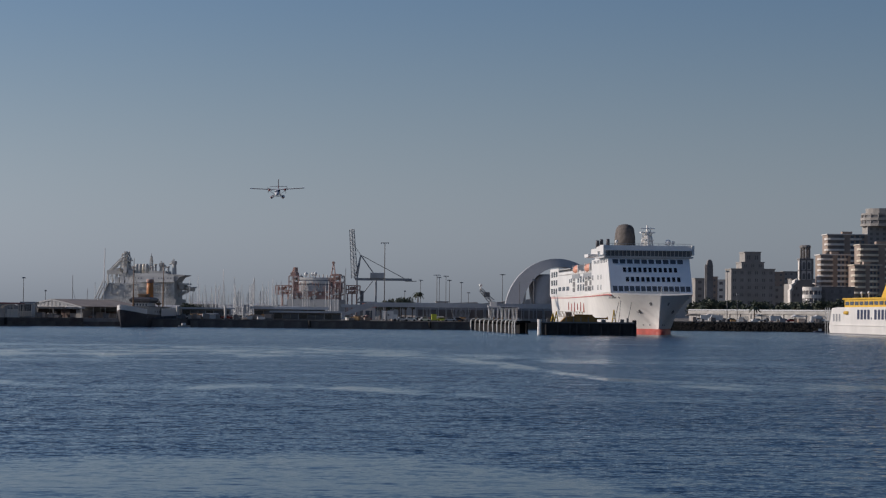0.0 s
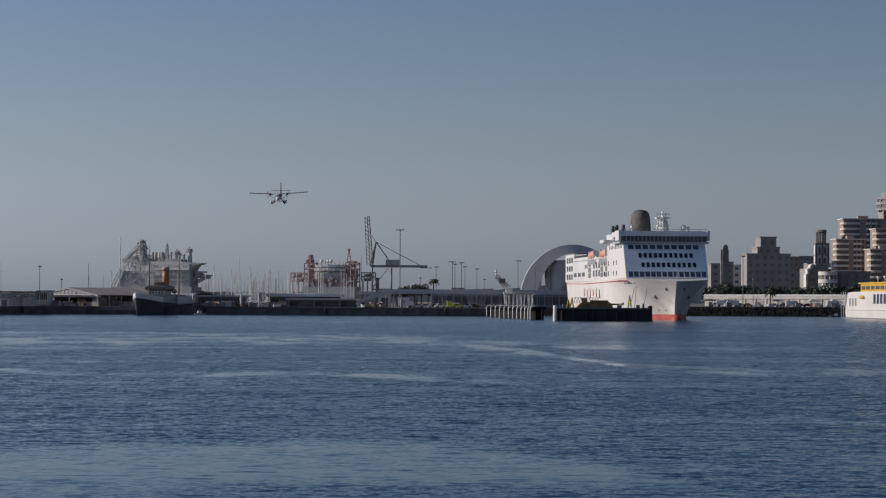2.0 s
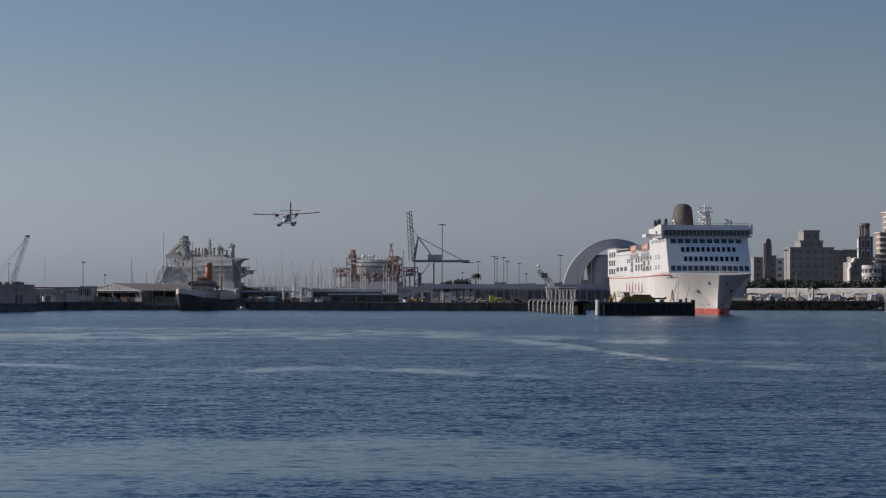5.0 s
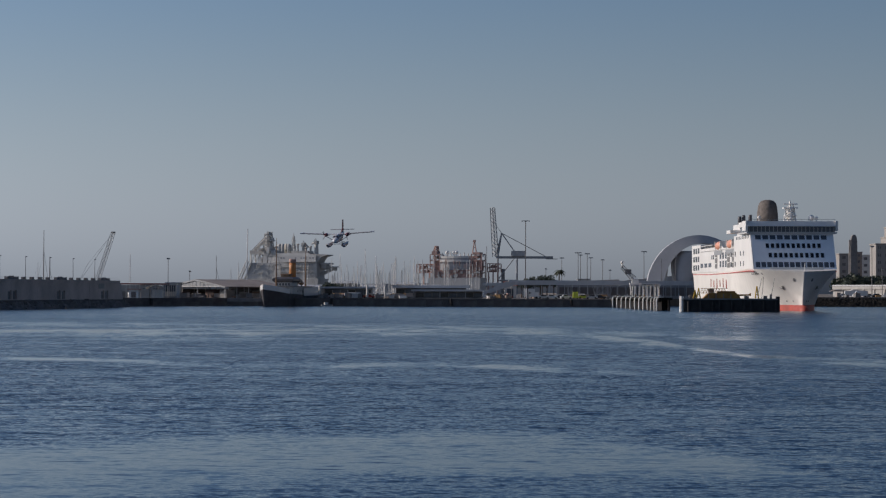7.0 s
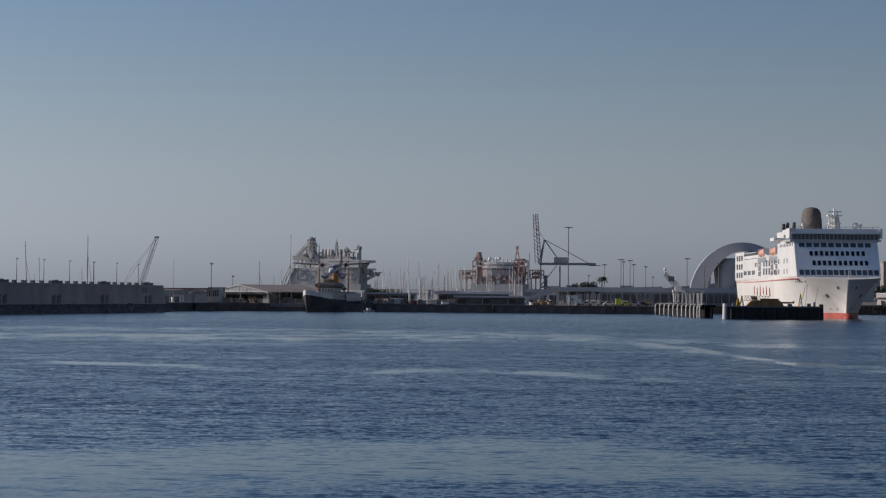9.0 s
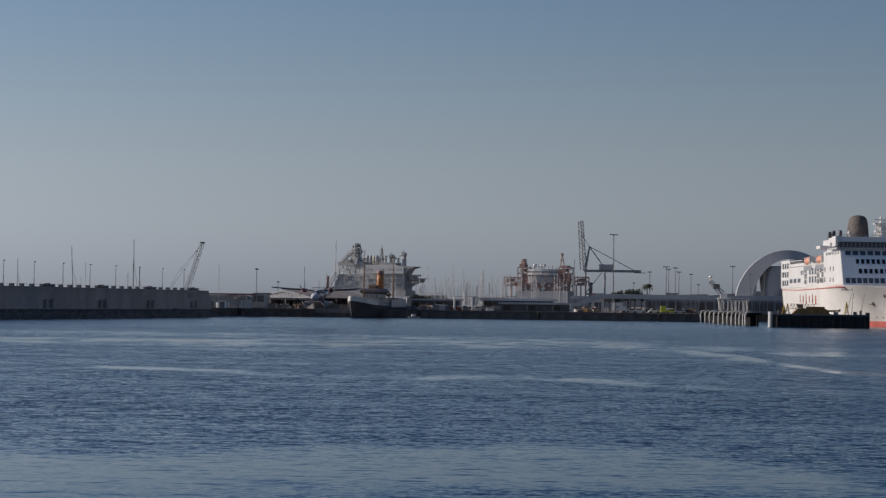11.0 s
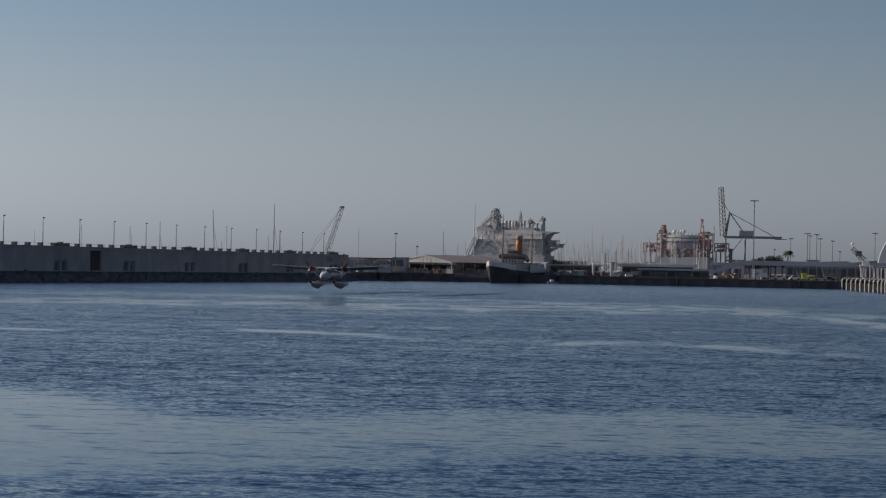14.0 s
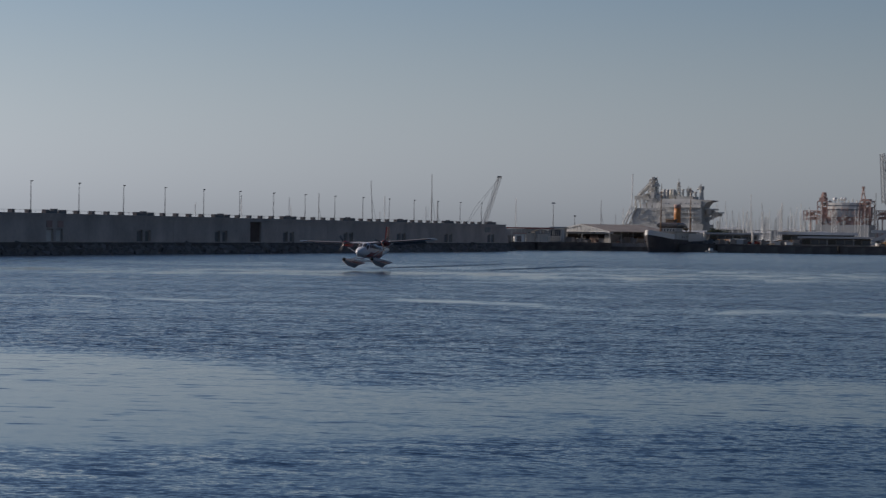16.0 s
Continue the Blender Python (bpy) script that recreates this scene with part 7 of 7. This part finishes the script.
def palm(x, y, h, seed):
    rnd = random.Random(seed)
    t = thing("palm", pose(x, y, 2.8), "tall palm with drooping fronds", "palm", "palms along the shore")
    bm = bmesh.new()
    rod(bm, (0, 0, 0), (0.2, 0, h), 0.32, 0.22, 6)
    part("trunk", bm, BARK, t)
    for k in range(16):
        a = k * math.tau / 16 + rnd.random() * 0.3
        up = rnd.uniform(-0.2, 0.8)
        bm = bmesh.new()
        pts = []
        for i in range(6):
            q = i / 5
            pts.append(Vector((0.2 + 2.8 * q * math.cos(a), 2.8 * q * math.sin(a), h + 2.4 * up * q - 2.6 * q * q)))
        side = Vector((-math.sin(a), math.cos(a), 0))
        rows = [[p + side * w + Vector((0, 0, -0.25 * w)), p + Vector((0, 0, 0.05)), p - side * w - Vector((0, 0, 0.25 * w)), p - Vector((0, 0, 0.05))] for p, w in zip(pts, (0.1, 0.4, 0.5, 0.45, 0.3, 0.05))]
        loft(bm, rows)
        part("frond", bm, LEAF, t)


for i, (px, y, h, r) in enumerate(((15.2, 930, 8.8, 3.2), (18.1, 935, 9.6, 2.6), (21.8, 940, 10.2, 3.2), (23.5, 930, 9.8, 2.8), (26.6, 940, 10.0, 3.0), (12.9, 935, 8.4, 2.6), (-61.8, 850, 6.2, 2.6), (-60.2, 855, 5.6, 2.2), (-63.9, 850, 5.8, 2.4), (-58.1, 870, 5.8, 2.4))):
    tree(px, y, h, r, 40 + i)
for i, (px, y, h) in enumerate(((28.8, 940, 11.6), (20.8, 935, 8.6), (160.9, 1010, 7.5), (165.7, 1020, 8.5), (176.6, 1010, 7.5), (166.4, 905, 7.0))):
    palm(px, y, h, 70 + i)
rnd = random.Random(31)
for i in range(54):
    x = rnd.uniform(1226, 1575)
    y = rnd.uniform(1010, 1180)
    tree(((x - 782) / 3915 + 0.0419) * y, y, rnd.uniform(8.5, 12) * (1.5 if x > 1500 else 1), rnd.uniform(3.5, 6), 200 + i)


def far_ridge(name, y, pts, label):
    bm = bmesh.new()
    prism(bm, [(x, z) for x, z in pts], y, y + 200)
    single(name, bm, HILL, label, "hill", kind="structure")


far_ridge("backdrop_far_shore", 2600, [(-900, 0), (-900, 10), (-300, 12), (-120, 14), (60, 16), (150, 20), (160, 0)], "low hazy far shore")
far_ridge("backdrop_hill", 2500, [(140, 0), (150, 18), (300, 33), (397, 43), (430, 41), (470, 47), (500, 53), (540, 49), (600, 57), (760, 64), (900, 66), (900, 0)], "dry hillside behind the town")


# ---- torn water behind the wing tips ----
def wake_streak():
    """A flat tongue of ruffled water, local +y runs back along the track."""
    w = thing("wake_streak", pose(0, 0, -1.2), "dark streak of ruffled water trailing behind the seaplane", "wake")
    rnd = random.Random(61)
    for k in range(5):
        bm = bmesh.new()
        y0, y1 = 18 + k * 14, 18 + (k + 1) * 14 - 0.3
        rings = []
        for i in range(8):
            y = y0 + (y1 - y0) * i / 7
            t = (y - 18) / 70
            h = 0.25 + 2.3 * math.sin(math.pi * t) ** 0.7
            rings.append([(-h * rnd.uniform(0.75, 1.1), y, 0), (-h * 0.4, y, 0.012), (h * 0.4, y, 0.012), (h * rnd.uniform(0.75, 1.1), y, 0)])
        loft(bm, rings)
        part("ripple_patch", bm, WAKE_WATER, w)
    return w


STREAKS = [wake_streak(), wake_streak()]


# ---- what moves ----
def motions():
    walk(PLANE, [
        (0.0, pose(-26.81, 806.13, 50.37, 1.20, 7.00, -90.8)),
        (0.5, pose(-27.45, 790.73, 47.87, 1.27, 6.98, -91.3)),
        (1.0, pose(-28.05, 775.29, 45.74, 1.33, 6.96, -91.8)),
        (1.5, pose(-28.67, 759.84, 43.34, 1.40, 6.94, -92.3)),
        (2.0, pose(-29.31, 744.36, 41.20, 1.47, 6.91, -92.7)),
        (2.5, pose(-30.25, 728.85, 38.96, 1.53, 6.89, -93.1)),
        (3.0, pose(-31.16, 713.29, 37.10, 1.60, 6.87, -93.5)),
        (5.5, pose(-36.88, 635.12, 27.09, 1.54, 6.76, -95.0)),
        (6.0, pose(-38.17, 619.41, 24.93, 1.52, 6.74, -95.2)),
        (6.5, pose(-39.58, 603.66, 22.70, 1.51, 6.72, -95.4)),
        (7.0, pose(-40.95, 587.87, 20.72, 1.50, 6.70, -95.6)),
        (7.5, pose(-42.44, 572.05, 18.61, 1.32, 5.78, -95.7)),
        (8.0, pose(-44.16, 556.18, 16.61, 1.15, 4.85, -95.8)),
        (8.5, pose(-45.67, 540.29, 14.76, 0.98, 3.93, -95.9)),
        (9.0, pose(-47.35, 524.34, 13.14, 0.80, 3.00, -96.0)),
        (11.5, pose(-56.70, 449.36, 7.07, 0.00, -0.50, -95.9)),
        (12.0, pose(-58.58, 434.26, 6.21, 0.08, -1.15, -95.8)),
        (12.5, pose(-60.43, 419.02, 5.55, 0.16, -1.80, -95.7)),
        (13.0, pose(-62.40, 403.49, 5.21, 0.24, -2.13, -95.6)),
        (13.5, pose(-64.27, 387.82, 4.94, 0.32, -2.47, -95.4)),
        (14.0, pose(-65.73, 372.09, 4.80, 0.40, -2.80, -95.2)),
        (14.5, pose(-67.39, 356.47, 4.64, 0.70, -3.07, -95.0)),
        (15.0, pose(-69.08, 340.66, 4.48, 1.00, -3.35, -94.8)),
        (15.5, pose(-70.46, 323.90, 4.24, 1.35, -3.53, -94.5)),
        (16.0, pose(-71.48, 307.12, 4.00, 1.70, -3.70, -94.3)),
    ])
    for side, streak in zip((-1, 1), STREAKS):
        rows = []
        for t, x, y, z in ((0.0, -64, 640, -1.2), (11.0, -64, 445, -1.2), (12.9, -62.6, 404, -1.0), (13.4, -63.0, 394, 0.03), (14.0, -66.0, 372, 0.03), (14.8, -68.5, 346, 0.03), (15.5, -70.9, 324, 0.03), (16.0, -72.0, 307, 0.03)):
            rows.append((t, pose(x + 3.7 + side * 8.6, y, z, 0, 0, -6.5)))
        walk(streak, rows)
    for n, p in enumerate(PROPS):
        base = Matrix.Translation(p.location)
        rows = []
        for k in range(0, 241):
            rows.append((k / 15, base @ pose(0, 0, 0, 80.0 * k + 40 * n, 0, 0)))
        walk(p, rows)


motions()
